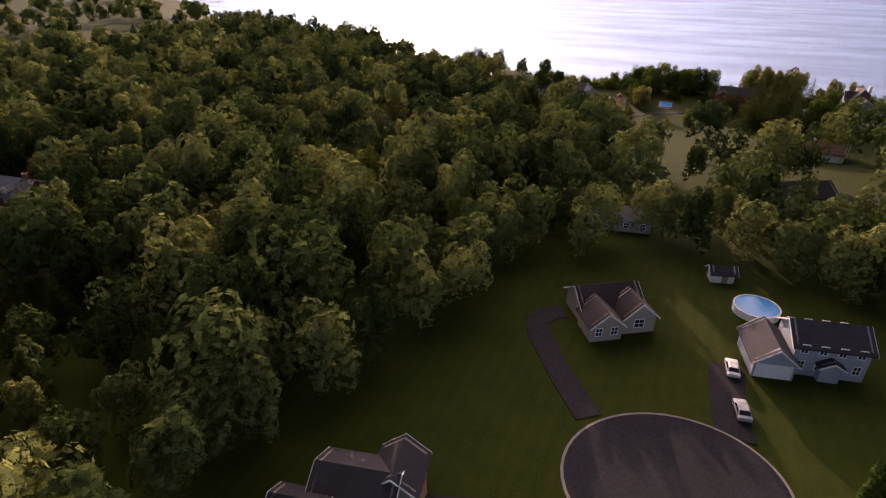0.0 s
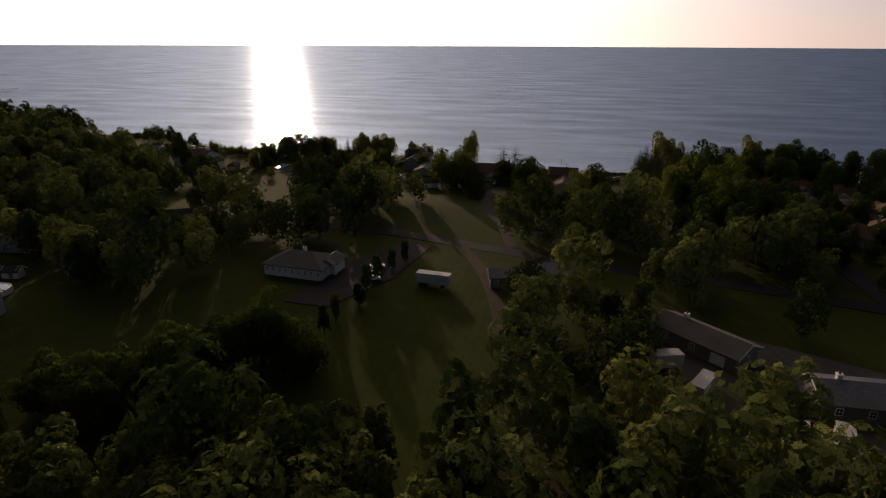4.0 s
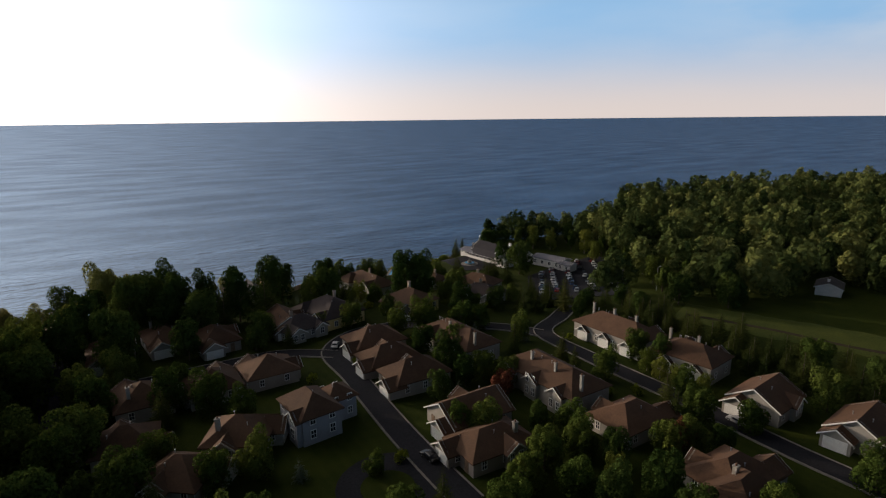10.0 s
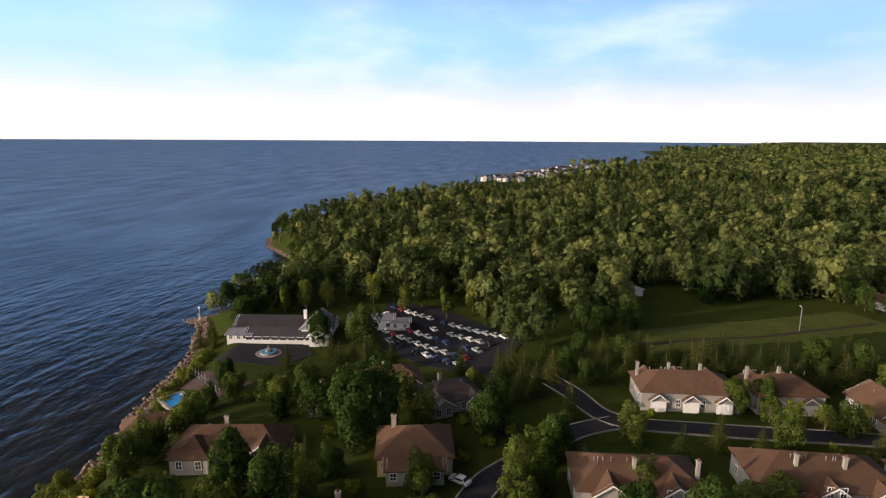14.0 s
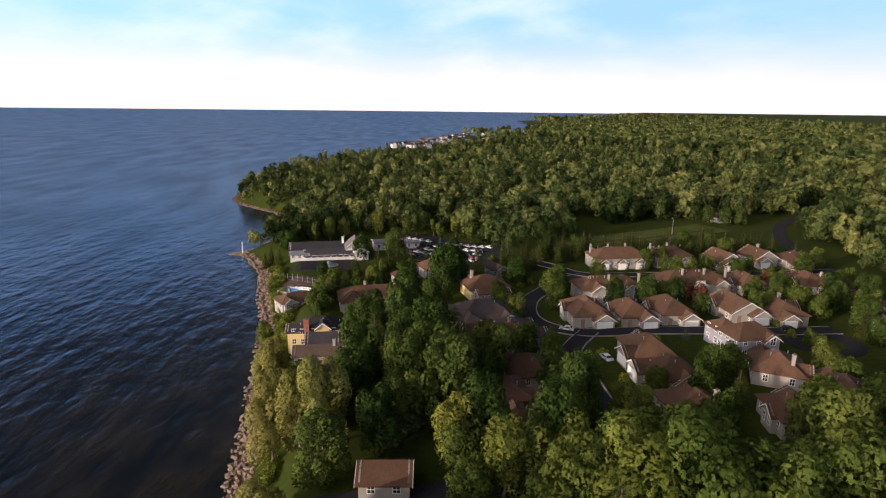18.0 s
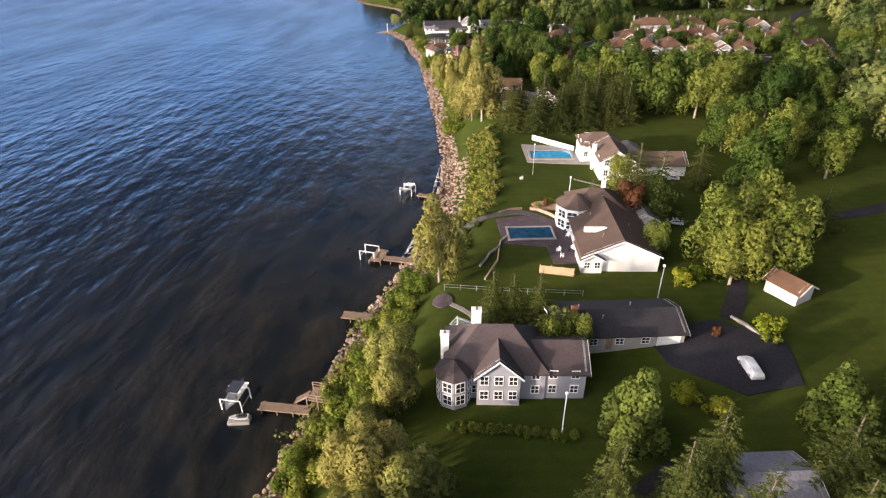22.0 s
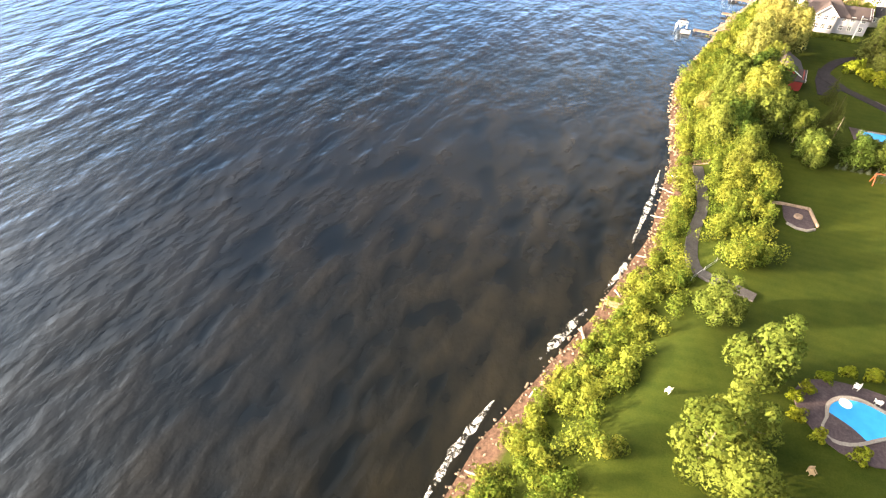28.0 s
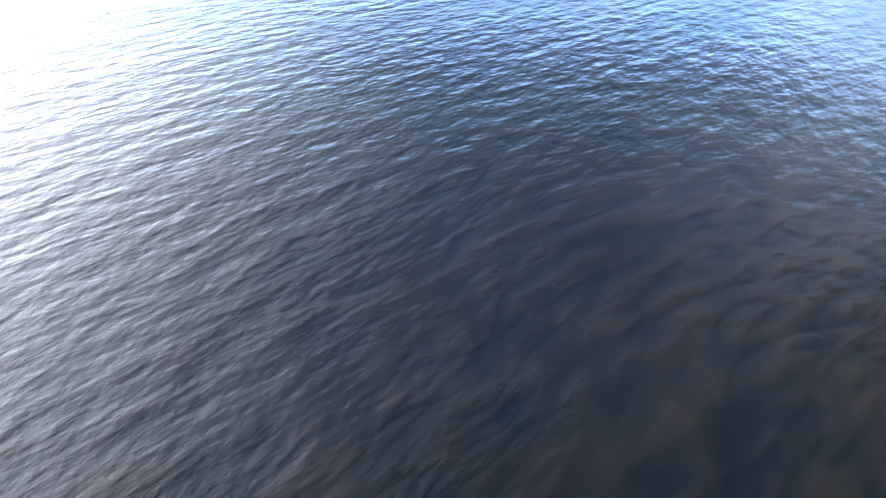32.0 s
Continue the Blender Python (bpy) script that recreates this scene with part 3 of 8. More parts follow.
def ribbon(name, pts, width, material, lift=0.14, kind="structure", label="", category="", step=2.0, thick=0.5):
    """A paved band along a line of points, laid on the ground, with a real edge."""
    p = [Vector((*a, 0)) for a in pts]
    line = []
    for i in range(len(p) - 1):
        p0, p1, p2, p3 = p[max(i - 1, 0)], p[i], p[i + 1], p[min(i + 2, len(p) - 1)]
        k = max(1, int((p2 - p1).length / step))
        for j in range(k):
            t = j / k
            line.append(0.5 * ((2 * p1) + (p2 - p0) * t + (2 * p0 - 5 * p1 + 4 * p2 - p3) * t * t + (3 * p1 - p0 - 3 * p2 + p3) * t ** 3))
    line.append(p[-1])
    bm = bmesh.new()
    prev = None
    for i, c in enumerate(line):
        d = (line[min(i + 1, len(line) - 1)] - line[max(i - 1, 0)]).normalized()
        s = Vector((-d.y, d.x, 0)) * width / 2
        z = max(gz(c.x, c.y), gz(c.x + s.x, c.y + s.y) - 0.1, gz(c.x - s.x, c.y - s.y) - 0.1) + lift
        row = [bm.verts.new((c.x + s.x, c.y + s.y, z - thick)), bm.verts.new((c.x + s.x, c.y + s.y, z)),
               bm.verts.new((c.x - s.x, c.y - s.y, z)), bm.verts.new((c.x - s.x, c.y - s.y, z - thick))]
        if prev:
            for a in range(3):
                bm.faces.new((prev[a], prev[a + 1], row[a + 1], row[a]))
        prev = row
    bmesh.ops.recalc_face_normals(bm, faces=bm.faces)
    return tagged(part(name, bm, material, None), label, category, kind=kind)


def shifted(pts, off):
    out = []
    for i, (x, y) in enumerate(pts):
        a, b = pts[max(i - 1, 0)], pts[min(i + 1, len(pts) - 1)]
        dx, dy = b[0] - a[0], b[1] - a[1]
        n = math.hypot(dx, dy) or 1
        out.append((x - dy / n * off, y + dx / n * off))
    return out


def pad(name, pts, material, lift=0.12, label="", category="", kind="structure", thick=0.5, level=None):
    """A paved area with an outline of its own, level or laid on the ground."""
    edge = []
    for i, (x, y) in enumerate(pts):
        u, v = pts[(i + 1) % len(pts)]
        k = max(1, int(math.hypot(u - x, v - y) / 2.5)) if level is None else 1
        edge += [(x + (u - x) * j / k, y + (v - y) * j / k) for j in range(k)]
    cx, cy = sum(p[0] for p in edge) / len(edge), sum(p[1] for p in edge) / len(edge)
    high = (lambda x, y: level) if level is not None else (lambda x, y: gz(x, y) + lift)
    rings = 1 if level is not None else max(2, int(max(math.hypot(x - cx, y - cy) for x, y in edge) / 2.5))
    bm = bmesh.new()
    low = [bm.verts.new((x, y, high(x, y) - thick)) for x, y in edge]
    prev = low
    for r in range(rings, 0, -1):
        k = r / rings
        row = [bm.verts.new((cx + (x - cx) * k, cy + (y - cy) * k, high(cx + (x - cx) * k, cy + (y - cy) * k))) for x, y in edge]
        for i in range(len(edge)):
            j = (i + 1) % len(edge)
            bm.faces.new((prev[i], prev[j], row[j], row[i]))
        prev = row
    mid = bm.verts.new((cx, cy, high(cx, cy)))
    for i in range(len(edge)):
        bm.faces.new((prev[i], prev[(i + 1) % len(edge)], mid))
    bmesh.ops.recalc_face_normals(bm, faces=bm.faces)
    return tagged(part(name, bm, material, None), label, category, kind=kind)


def oval(x, y, rx, ry, turn=0.0, n=28, wobble=0.0, seed=0):
    rnd = random.Random(seed)
    ph = rnd.random() * 6
    c, s = math.cos(radians(turn)), math.sin(radians(turn))
    out = []
    for i in range(n):
        a = i * 2 * math.pi / n
        k = 1 + wobble * math.sin(3 * a + ph) + wobble * 0.6 * math.sin(2 * a + 2 * ph)
        px, py = rx * k * math.cos(a), ry * k * math.sin(a)
        out.append((x + px * c - py * s, y + px * s + py * c))
    return out


# ---- roads ----
def road(pts, width, label, kerb=True):
    ribbon("road", pts, width, ASPHALT, 0.14, label=label, category="road")
    if kerb:
        for side in (1, -1):
            ribbon("kerb", shifted(pts, side * (width / 2 + 0.16)), 0.32, CONCRETE, 0.26, label="pale concrete kerb along the road edge", category="kerb")


road([(-10, -60), (-10, 0), (-10, 50), (-11, 80), (-11.5, 104), (-14, 160), (-20, 250)], 5.6, "dark asphalt main road running down to the lake", False)
for off in (-2.55, 2.55):
    ribbon("trim", shifted([(-10, -60), (-10, 0), (-10, 50), (-11, 80), (-11.5, 97)], off), 0.16, PAINT_WHITE, 0.152, label="white painted edge line on the road", category="road marking")
road([(-190, 131), (-140, 133), (-100, 126), (-67, 118), (-33, 110), (-11, 104), (20, 99), (50, 94), (80, 88), (130, 70), (162, 50), (182, 27), (215, -20), (240, -60)], 5.2, "dark asphalt cross road between lawns", False)
ribbon("pavement", [(22, 84), (8, 72), (0, 62), (-4, 50), (-5, 30)], 2.6, DRIVE, 0.13, label="curved asphalt path beside the road", category="path")
road([(86, 84), (85, 107), (86, 130), (86, 154), (88, 172), (100, 179), (112, 186)], 4.6, "dark asphalt lane between the houses")
road([(33, 128), (34, 150), (36, 172), (38, 190), (48, 199), (62, 197), (72, 190), (82, 181), (87, 172)], 4.6, "dark asphalt lane curving between houses")
road([(38, 188), (27, 196), (12, 197), (-8, 198)], 4.2, "dark asphalt lane between grey-roofed houses")
pad("road", oval(26, 137, 8.5, 8.5), ASPHALT, 0.15, "round asphalt turning circle", "road")
pad("trim", oval(25, 137, 4.0, 4.0), GRASS, 0.32, "round grass island in the turning circle", "island")
def turning_circle(grow):
    """Outline of the turning circle, flaring into the street that leaves it."""
    ring = [p for p in oval(-203, 30, 11.4 + grow, 9.9 + grow, 20, 44) if not -100 < math.degrees(math.atan2(p[1] - 30, p[0] + 203)) < -22]
    start = max(range(len(ring)), key=lambda i: math.hypot(ring[i][0] - ring[i - 1][0], ring[i][1] - ring[i - 1][1]))
    ring = ring[start:] + ring[:start]
    g = grow
    return ring + [(-201.0, 19.9 - g), (-197.5, 20.3 - g), (-193.6, 19.6 - g), (-189.4, 18.2 - g), (-187.6, 22.3 + g), (-190.6, 23.6 + g), (-192.2 + g, 25.4)]


pad("kerb", turning_circle(0.32), CONCRETE, 0.14, "pale concrete kerb round the turning circle", "kerb")
pad("road", turning_circle(0.0), ASPHALT, 0.18, "wide round asphalt turning circle", "road")
STREET = [(-190.5, 20.9), (-186, 19.4), (-176, 16.2), (-160, 11), (-135, 2), (-105, -12), (-80, -40)]
ribbon("road", STREET, 4.6, ASPHALT, 0.19, label="dark asphalt street leading to the turning circle", category="road")
for off in (-2.46, 2.46):
    ribbon("kerb", shifted(STREET[1:], off), 0.32, CONCRETE, 0.26, label="pale concrete kerb along the street", category="kerb")
ribbon("driveway", [(-213, 36), (-219, 44), (-224, 53), (-221, 57)], 3.4, DRIVE, 0.12, label="asphalt driveway to the tan house", category="driveway")
ribbon("driveway", [(-197, 39), (-198, 46), (-198, 53)], 4.2, DRIVE, 0.12, label="asphalt driveway to the grey house", category="driveway")
ribbon("driveway", [(-212, 22), (-222, 18), (-229, 16)], 3.6, DRIVE, 0.12, label="asphalt driveway off the turning circle", category="driveway")
pad("driveway", [(-132, 78), (-123, 78), (-115, 96), (-113, 122), (-121, 124), (-127, 104)], DRIVE, 0.16, "worn asphalt yard beside the long white building", "car park")
pad("car_park", [(108, 196), (140, 188), (172, 214), (178, 236), (150, 233), (132, 228), (118, 212)], ASPHALT, 0.2, "crowded dark asphalt car park", "car park")
pad("driveway", [(-58, 88), (-24, 74), (-26, 52), (-46, 46), (-64, 62)], GRAVEL, 0.14, "gravel yard between the sheds", "yard")
pad("driveway", [(-142, 226), (-140, 214), (-146, 206), (-154, 208), (-156, 216), (-150, 224)], ASPHALT, 0.16, "dark asphalt forecourt beside the long house", "driveway")
ribbon("driveway", [(-140, 212), (-128, 206), (-112, 206), (-107, 203), (-108, 192), (-106, 172), (-98, 150), (-92, 128)], 3.0, DRIVE, 0.12, label="asphalt driveway through the lawns", category="driveway")
HOUSE_DRIVE = [(-166, 228), (-173, 238), (-177.5, 245), (-184, 248.6), (-189, 249), (-194, 246), (-200, 240), (-208, 232.6), (-215, 227), (-226.7, 219.4), (-250, 200)]
pad("driveway", [(-183, 250.2), (-191, 251.6), (-200.6, 251.8), (-200.9, 249.2), (-196.4, 246.6), (-193.6, 244.6), (-187, 247.2)], DRIVE, 0.11, "dark asphalt turning apron beside the red house", "driveway")
ribbon("driveway", HOUSE_DRIVE, 2.6, DRIVE, 0.12, label="curved asphalt driveway past the red house", category="driveway")
ribbon("kerb", shifted(HOUSE_DRIVE[6:], 1.4), 0.16, PAVER, 0.14, label="dull edging along the driveway", category="kerb")
ribbon("path", [(-106, 126), (-100, 115), (-94, 100), (-90, 86), (-86, 70), (-80, 50), (-76, 30), (-74, 10)], 3.0, TRACK, 0.08, label="worn dirt track beside the field", category="track")
ribbon("path", [(-242, 276.5), (-250, 275.5), (-259, 275), (-267, 276), (-276, 276.2), (-281, 275), (-284, 271.5), (-285.5, 267.5)], 2.0, GRAVEL, 0.25, label="grey gravel path through the bluff scrub", category="path")
ribbon("path", [(-113, 257), (-107, 252), (-104, 246), (-103, 240), (-106, 236)], 1.8, GRAVEL, 0.16, label="pale gravel path above the bluff", category="path")
pad("field", [(530, -60), (566, -61), (565, -90), (532, -89)], BARE, 0.3, "bare brown earth field between the woods", "field")


def meadow(line, wide, label):
    """A mown strip that follows the ground, ragged along both edges."""
    rng = random.Random(17)
    bm = bmesh.new()
    prev = None
    for (x0, y0), (x1, y1) in zip(line, line[1:]):
        n = max(1, int(math.hypot(x1 - x0, y1 - y0) / 2.0))
        for i in range(n):
            x, y = x0 + (x1 - x0) * i / n, y0 + (y1 - y0) * i / n
            left, right = wide * (0.5 + 0.08 * rng.random()), wide * (0.5 + 0.08 * rng.random())
            row = []
            for j in range(10):
                u = -left + (left + right) * j / 9
                px, py = x + 0.92 * u, y + 0.38 * u
                row.append(bm.verts.new((px, py, gz(px, py) + (0.09 if 0 < j < 9 else -0.05))))
            if prev:
                for a in range(9):
                    bm.faces.new((prev[a], prev[a + 1], row[a + 1], row[a]))
            prev = row
    bmesh.ops.recalc_face_normals(bm, faces=bm.faces)
    return tagged(part("meadow", bm, SUNLIT_MEADOW, None), label, "meadow", kind="structure")


meadow([(133, 164), (137, 150), (144, 133), (150, 116), (158, 98), (166, 80)], 19, "mown meadow strip beside the woods, sunlight painted as lighter green")
ribbon("path", [(160, 84), (150, 107), (142, 125), (138, 140), (130, 160)], 1.6, TRACK, 0.16, label="worn earth path along the open grass strip", category="path")

# ---- trees ----
def rhombi(centre, along, across, length, width):
    """Leaf sprays: one rhombus each."""
    l, w = length[:, None] / 2, width[:, None] / 2
    return np.stack([centre - along * l, centre - across * w, centre + along * l, centre + across * w], 1)


def unit(v):
    return v / np.maximum(np.linalg.norm(v, axis=1, keepdims=True), 1e-6)


def sprays(rng, lobes, count, size, droop=0.0, inner=0.65, loose=0.45):
    """Sprays spread over the shells of several lobes (x, y, z, rx, rz)."""
    lobes = np.array(lobes, float)
    weight = lobes[:, 3] * lobes[:, 4]
    pick = rng.choice(len(lobes), count, p=weight / weight.sum())
    d = rng.normal(size=(count, 3))
    d[:, 2] += 0.35
    d = unit(d)
    r = inner + (1 - inner) * rng.random(count) ** 0.45
    lb = lobes[pick]
    c = lb[:, :3] + d * np.stack([lb[:, 3], lb[:, 3], lb[:, 4]], 1) * r[:, None]
    normal = unit(d + rng.normal(size=(count, 3)) * loose)
    side = unit(np.cross(normal, rng.normal(size=(count, 3))))
    if droop:
        side = unit(side + np.array([0, 0, -droop]))
    across = unit(np.cross(normal, side))
    s = size * (0.6 + 0.8 * rng.random(count))
    return rhombi(c, side, across, s * (1.25 + droop), s * 0.8), unit(d * 0.9 + normal * 0.4)


def broad_lobes(rng, width, height, low, lumps):
    """Lumpy crown: a core and lumps round and above it, in a tree 1 high."""
    out = [(0, 0, low + height * 0.48, width * 0.62, height * 0.42)]
    for i in range(lumps):
        a = i * 2.4 + rng.random()
        z = low + height * (0.10 + 0.75 * rng.random())
        reach = width * (0.35 + 0.4 * rng.random()) * (1.12 - 0.75 * abs((z - low) / height - 0.36))
        k = 0.26 + 0.2 * rng.random()
        out.append((math.cos(a) * reach, math.sin(a) * reach, z, width * k, height * k * 0.62))
    return out


def trunk_mesh(rng, top, r, limbs, reach):
    bm = bmesh.new()
    bend = Vector(((rng.random() - 0.5) * 0.04, (rng.random() - 0.5) * 0.04, top * 0.55))
    tube(bm, (0, 0, -0.03), bend, r, r * 0.7)
    tube(bm, bend, (bend.x * 1.5, bend.y * 1.5, top), r * 0.7, r * 0.25)
    for i in range(limbs):
        a, z = i * 2.2 + rng.random(), top * (0.4 + 0.35 * rng.random())
        tube(bm, (bend.x, bend.y, z), (math.cos(a) * reach, math.sin(a) * reach, z + top * 0.3), r * 0.42, r * 0.12, 6)
    me = bpy.data.meshes.new("trunk")
    bm.to_mesh(me)
    bm.free()
    return me


def conifer_quads(rng, width, low, tiers, ring, droop=0.35, ragged=0.2):
    """Boughs in tiers, each a flat fan of small hanging sprays, longest near the foot."""
    c, al, ac, ln, wd = [], [], [], [], []
    for i in range(tiers):
        f = i / (tiers - 1)
        r = width * (1 - f) ** 0.8 + 0.014
        n = max(4, int(ring * (1 - f * 0.62)))
        for k in range(n):
            a = k * 2 * math.pi / n + i * 0.7 + rng.random() * 0.5
            z = low + (1 - low) * min(1, f + (rng.random() - 0.5) * 0.7 / tiers)
            reach = r * (1 - ragged + 2 * ragged * rng.random())
            fall = droop * (0.5 + 0.7 * rng.random())
            steps = 6 if r > width * 0.4 else 4 if r > width * 0.2 else 2
            for s in range(steps):
                u = (s + 0.8) / steps
                p = np.array((math.cos(a) * reach * u, math.sin(a) * reach * u, z - fall * reach * u * u))
                for side in (-1, 0, 1):
                    turn = a + side * (0.85 + 0.3 * rng.random())
                    d = np.array((math.cos(turn), math.sin(turn), -fall * 0.9 - 0.25 * rng.random() + (0.35 if side == 0 else 0)))
                    d /= np.linalg.norm(d)
                    tilt = np.cross(d, (rng.normal() * 0.35, rng.normal() * 0.35, 1))
                    size = reach * (0.30 - 0.12 * u) + 0.008
                    c.append(p + d * size * 0.45)
                    al.append(d)
                    ac.append(tilt / np.linalg.norm(tilt))
                    ln.append(size * (0.8 + 0.5 * rng.random()))
                    wd.append(size * 0.42)
    return rhombi(np.array(c), np.array(al), np.array(ac), np.array(ln), np.array(wd))


KINDS = {}


def kind(name, label, leaf, bark, make, variants, seed):
    KINDS[name] = (label, [])
    for i in range(variants):
        rng = np.random.default_rng(seed + i)
        quads, soft, trunk = make(rng)
        crown = quads_mesh("crown", quads, None, soft)
        crown.materials.append(leaf)
        trunk.materials.append(bark)
        KINDS[name][1].append((trunk, crown))


def broad(width, low, lumps, count, size, r=0.022, droop=0.0):
    def make(rng):
        lobes = broad_lobes(rng, width, 1 - low, low, lumps)
        return *sprays(rng, lobes, count, size, droop), trunk_mesh(rng, low + (1 - low) * 0.55, r, 5, width * 0.6)
    return make


def spire(width, low, tiers, ring, droop=0.35, ragged=0.2, r=0.016):
    def make(rng):
        return conifer_quads(rng, width, low, tiers, ring, droop, ragged), None, trunk_mesh(rng, 0.9, r, 0, 0)
    return make


kind("oak", "broad round broadleaf tree with dense dark green crown", LEAF_DARK, BARK, broad(0.40, 0.06, 19, 4600, 0.044), 4, 10)
kind("maple", "full rounded broadleaf tree with fresh green crown", LEAF_MID, BARK, broad(0.38, 0.06, 19, 4800, 0.042), 4, 20)
kind("ash", "light green broadleaf tree with open uneven crown", LEAF_LIGHT, PALE_BARK, broad(0.35, 0.09, 18, 4000, 0.037), 3, 30)
kind("willow", "tall golden green willow with hanging sprays", LEAF_GOLD, PALE_BARK, broad(0.34, 0.12, 15, 6400, 0.028, 0.022, 0.6), 3, 40)
kind("poplar", "tall slim broadleaf tree with narrow green crown", LEAF_MID, BARK, broad(0.21, 0.12, 12, 1900, 0.052), 3, 50)
kind("bronze", "small bronze-leaved ornamental tree", LEAF_RUST, BARK, broad(0.42, 0.08, 12, 2200, 0.055), 2, 60)
kind("spruce", "tall pointed spruce with drooping green boughs", NEEDLE, BARK, spire(0.24, 0.04, 22, 12), 3, 70)
kind("pine", "ragged wide pine with layered boughs", NEEDLE, BARK, spire(0.31, 0.10, 17, 11, 0.18, 0.35, 0.02), 3, 80)
kind("blue_spruce", "small blue-green pointed ornamental spruce", NEEDLE_BLUE, BARK, spire(0.34, 0.02, 12, 9), 2, 90)
kind("bush", "rounded leafy green garden bush", BUSH, BARK, broad(0.62, 0.0, 10, 1100, 0.095), 3, 100)
kind("hedge", "clipped yellow-green hedge bush", LEAF_LIGHT, BARK, broad(0.62, 0.0, 10, 900, 0.105), 2, 110)
TREE_RANDOM = random.Random(5)
PLACED = []


def tree(k, x, y, h, group="trees along the lakeside gardens", wide=1.0):
    label, made = KINDS[k]
    trunk, crown = made[TREE_RANDOM.randrange(len(made))]
    name = "bush" if k in ("bush", "hedge") else "conifer" if k in ("spruce", "pine", "blue_spruce") else "tree"
    ob = new(name)
    w = h * wide * (0.92 + 0.16 * TREE_RANDOM.random())
    ob.matrix_basis = Matrix.LocRotScale((x, y, gz(x, y) - 0.1), Euler((0, 0, TREE_RANDOM.random() * 6.28)), (w, w, h))
    tagged(ob, label, "bush" if k in ("bush", "hedge") else "tree", group)
    for n, me in (("trunk", trunk), ("crown", crown)):
        new(n, me).parent = ob
    PLACED.append((x, y, h * 0.3))
    return ob


# ---- houses ----
SHARED = {}


def shared(key, build, material):
    """One mesh for alike pieces."""
    if key not in SHARED:
        bm = bmesh.new()
        build(bm)
        me = bpy.data.meshes.new(key[0])
        bm.to_mesh(me)
        bm.free()
        me.materials.append(material)
        SHARED[key] = me
    return SHARED[key]


def frame_bars(bm, w, h, t=0.09, d=0.10, bars=1):
    """A window frame with glazing bars in the x-z plane, standing out along -y."""
    xs, zs = [-w / 2 - t, -w / 2], [0, t]
    for i in range(bars):
        c = (i + 1) * w / (bars + 1) - w / 2
        xs += [c - 0.03, c + 0.03]
    xs += [w / 2, w / 2 + t]
    zs += [t + h * 0.5 - 0.03, t + h * 0.5 + 0.03, t + h, h + 2 * t]
    v = {(i, j, k): bm.verts.new((x, -d * k, z)) for i, x in enumerate(xs) for j, z in enumerate(zs) for k in (0, 1)}
    full = {(i, j) for i in range(len(xs) - 1) for j in range(len(zs) - 1) if i % 2 == 0 or j % 2 == 0}
    for i, j in full:
        bm.faces.new((v[i, j, 1], v[i + 1, j, 1], v[i + 1, j + 1, 1], v[i, j + 1, 1]))
        for (a, b), (p, q) in (((i, j - 1), ((i, j), (i + 1, j))), ((i + 1, j), ((i + 1, j), (i + 1, j + 1))), ((i, j + 1), ((i + 1, j + 1), (i, j + 1))), ((i - 1, j), ((i, j + 1), (i, j)))):
            if (a, b) not in full:
                bm.faces.new((v[*p, 0], v[*q, 0], v[*q, 1], v[*p, 1]))


def window(house, x, y, z, turn, w=1.0, h=1.2, bars=1):
    """A framed window on a wall whose outward normal is local -y turned by turn."""
    f = new("window", shared(("window", w, h, bars), lambda bm: frame_bars(bm, w, h, bars=bars), PAINT_WHITE))
    f.parent = house
    f.matrix_basis = pose(x, y, z, 0, 0, turn)
    p = new("pane", shared(("pane", w, h), lambda bm: block(bm, 0, -0.03, 0.09, w, 0.04, h), PANE))
    p.parent = f
    return f


def panel_door(bm, w, h, cols, rows):
    """A door leaf in one skin, with recessed panels."""
    us = [-w / 2 + (i + k) * w / cols for i in range(cols) for k in (0.08, 0.92)]
    vs = [(j + k) * h / rows for j in range(rows) for k in (0.09, 0.91)]
    us, vs = [-w / 2] + us + [w / 2], [0.0] + vs + [h]
    grid = [[bm.verts.new((u, -0.08, v)) for u in us] for v in vs]
    panels = []
    for j in range(len(vs) - 1):
        for i in range(len(us) - 1):
            f = bm.faces.new((grid[j][i], grid[j][i + 1], grid[j + 1][i + 1], grid[j + 1][i]))
            if i % 2 and j % 2:
                panels.append(f)
    for f in panels:
        out = bmesh.ops.inset_region(bm, faces=[f], thickness=0.03)
        for v in f.verts:
            v.co.y += 0.035
    rim = [e for e in bm.edges if len(e.link_faces) == 1]
    side = bmesh.ops.extrude_edge_only(bm, edges=rim)["geom"]
    for v in side:
        if isinstance(v, bmesh.types.BMVert):
            v.co.y = 0.02


def door(house, x, y, z, turn, w=0.95, h=2.05, garage=False):
    if garage:
        o = new("garage_door", shared(("garage_door", w, h), lambda bm: panel_door(bm, w, h, 4, 4), PAINT_WHITE))
    else:
        o = new("door", shared(("door", w, h), lambda bm: panel_door(bm, w, h, 2, 3), TIMBER))
    o.parent = house
    o.matrix_basis = pose(x, y, z, 0, 0, turn)
    return o


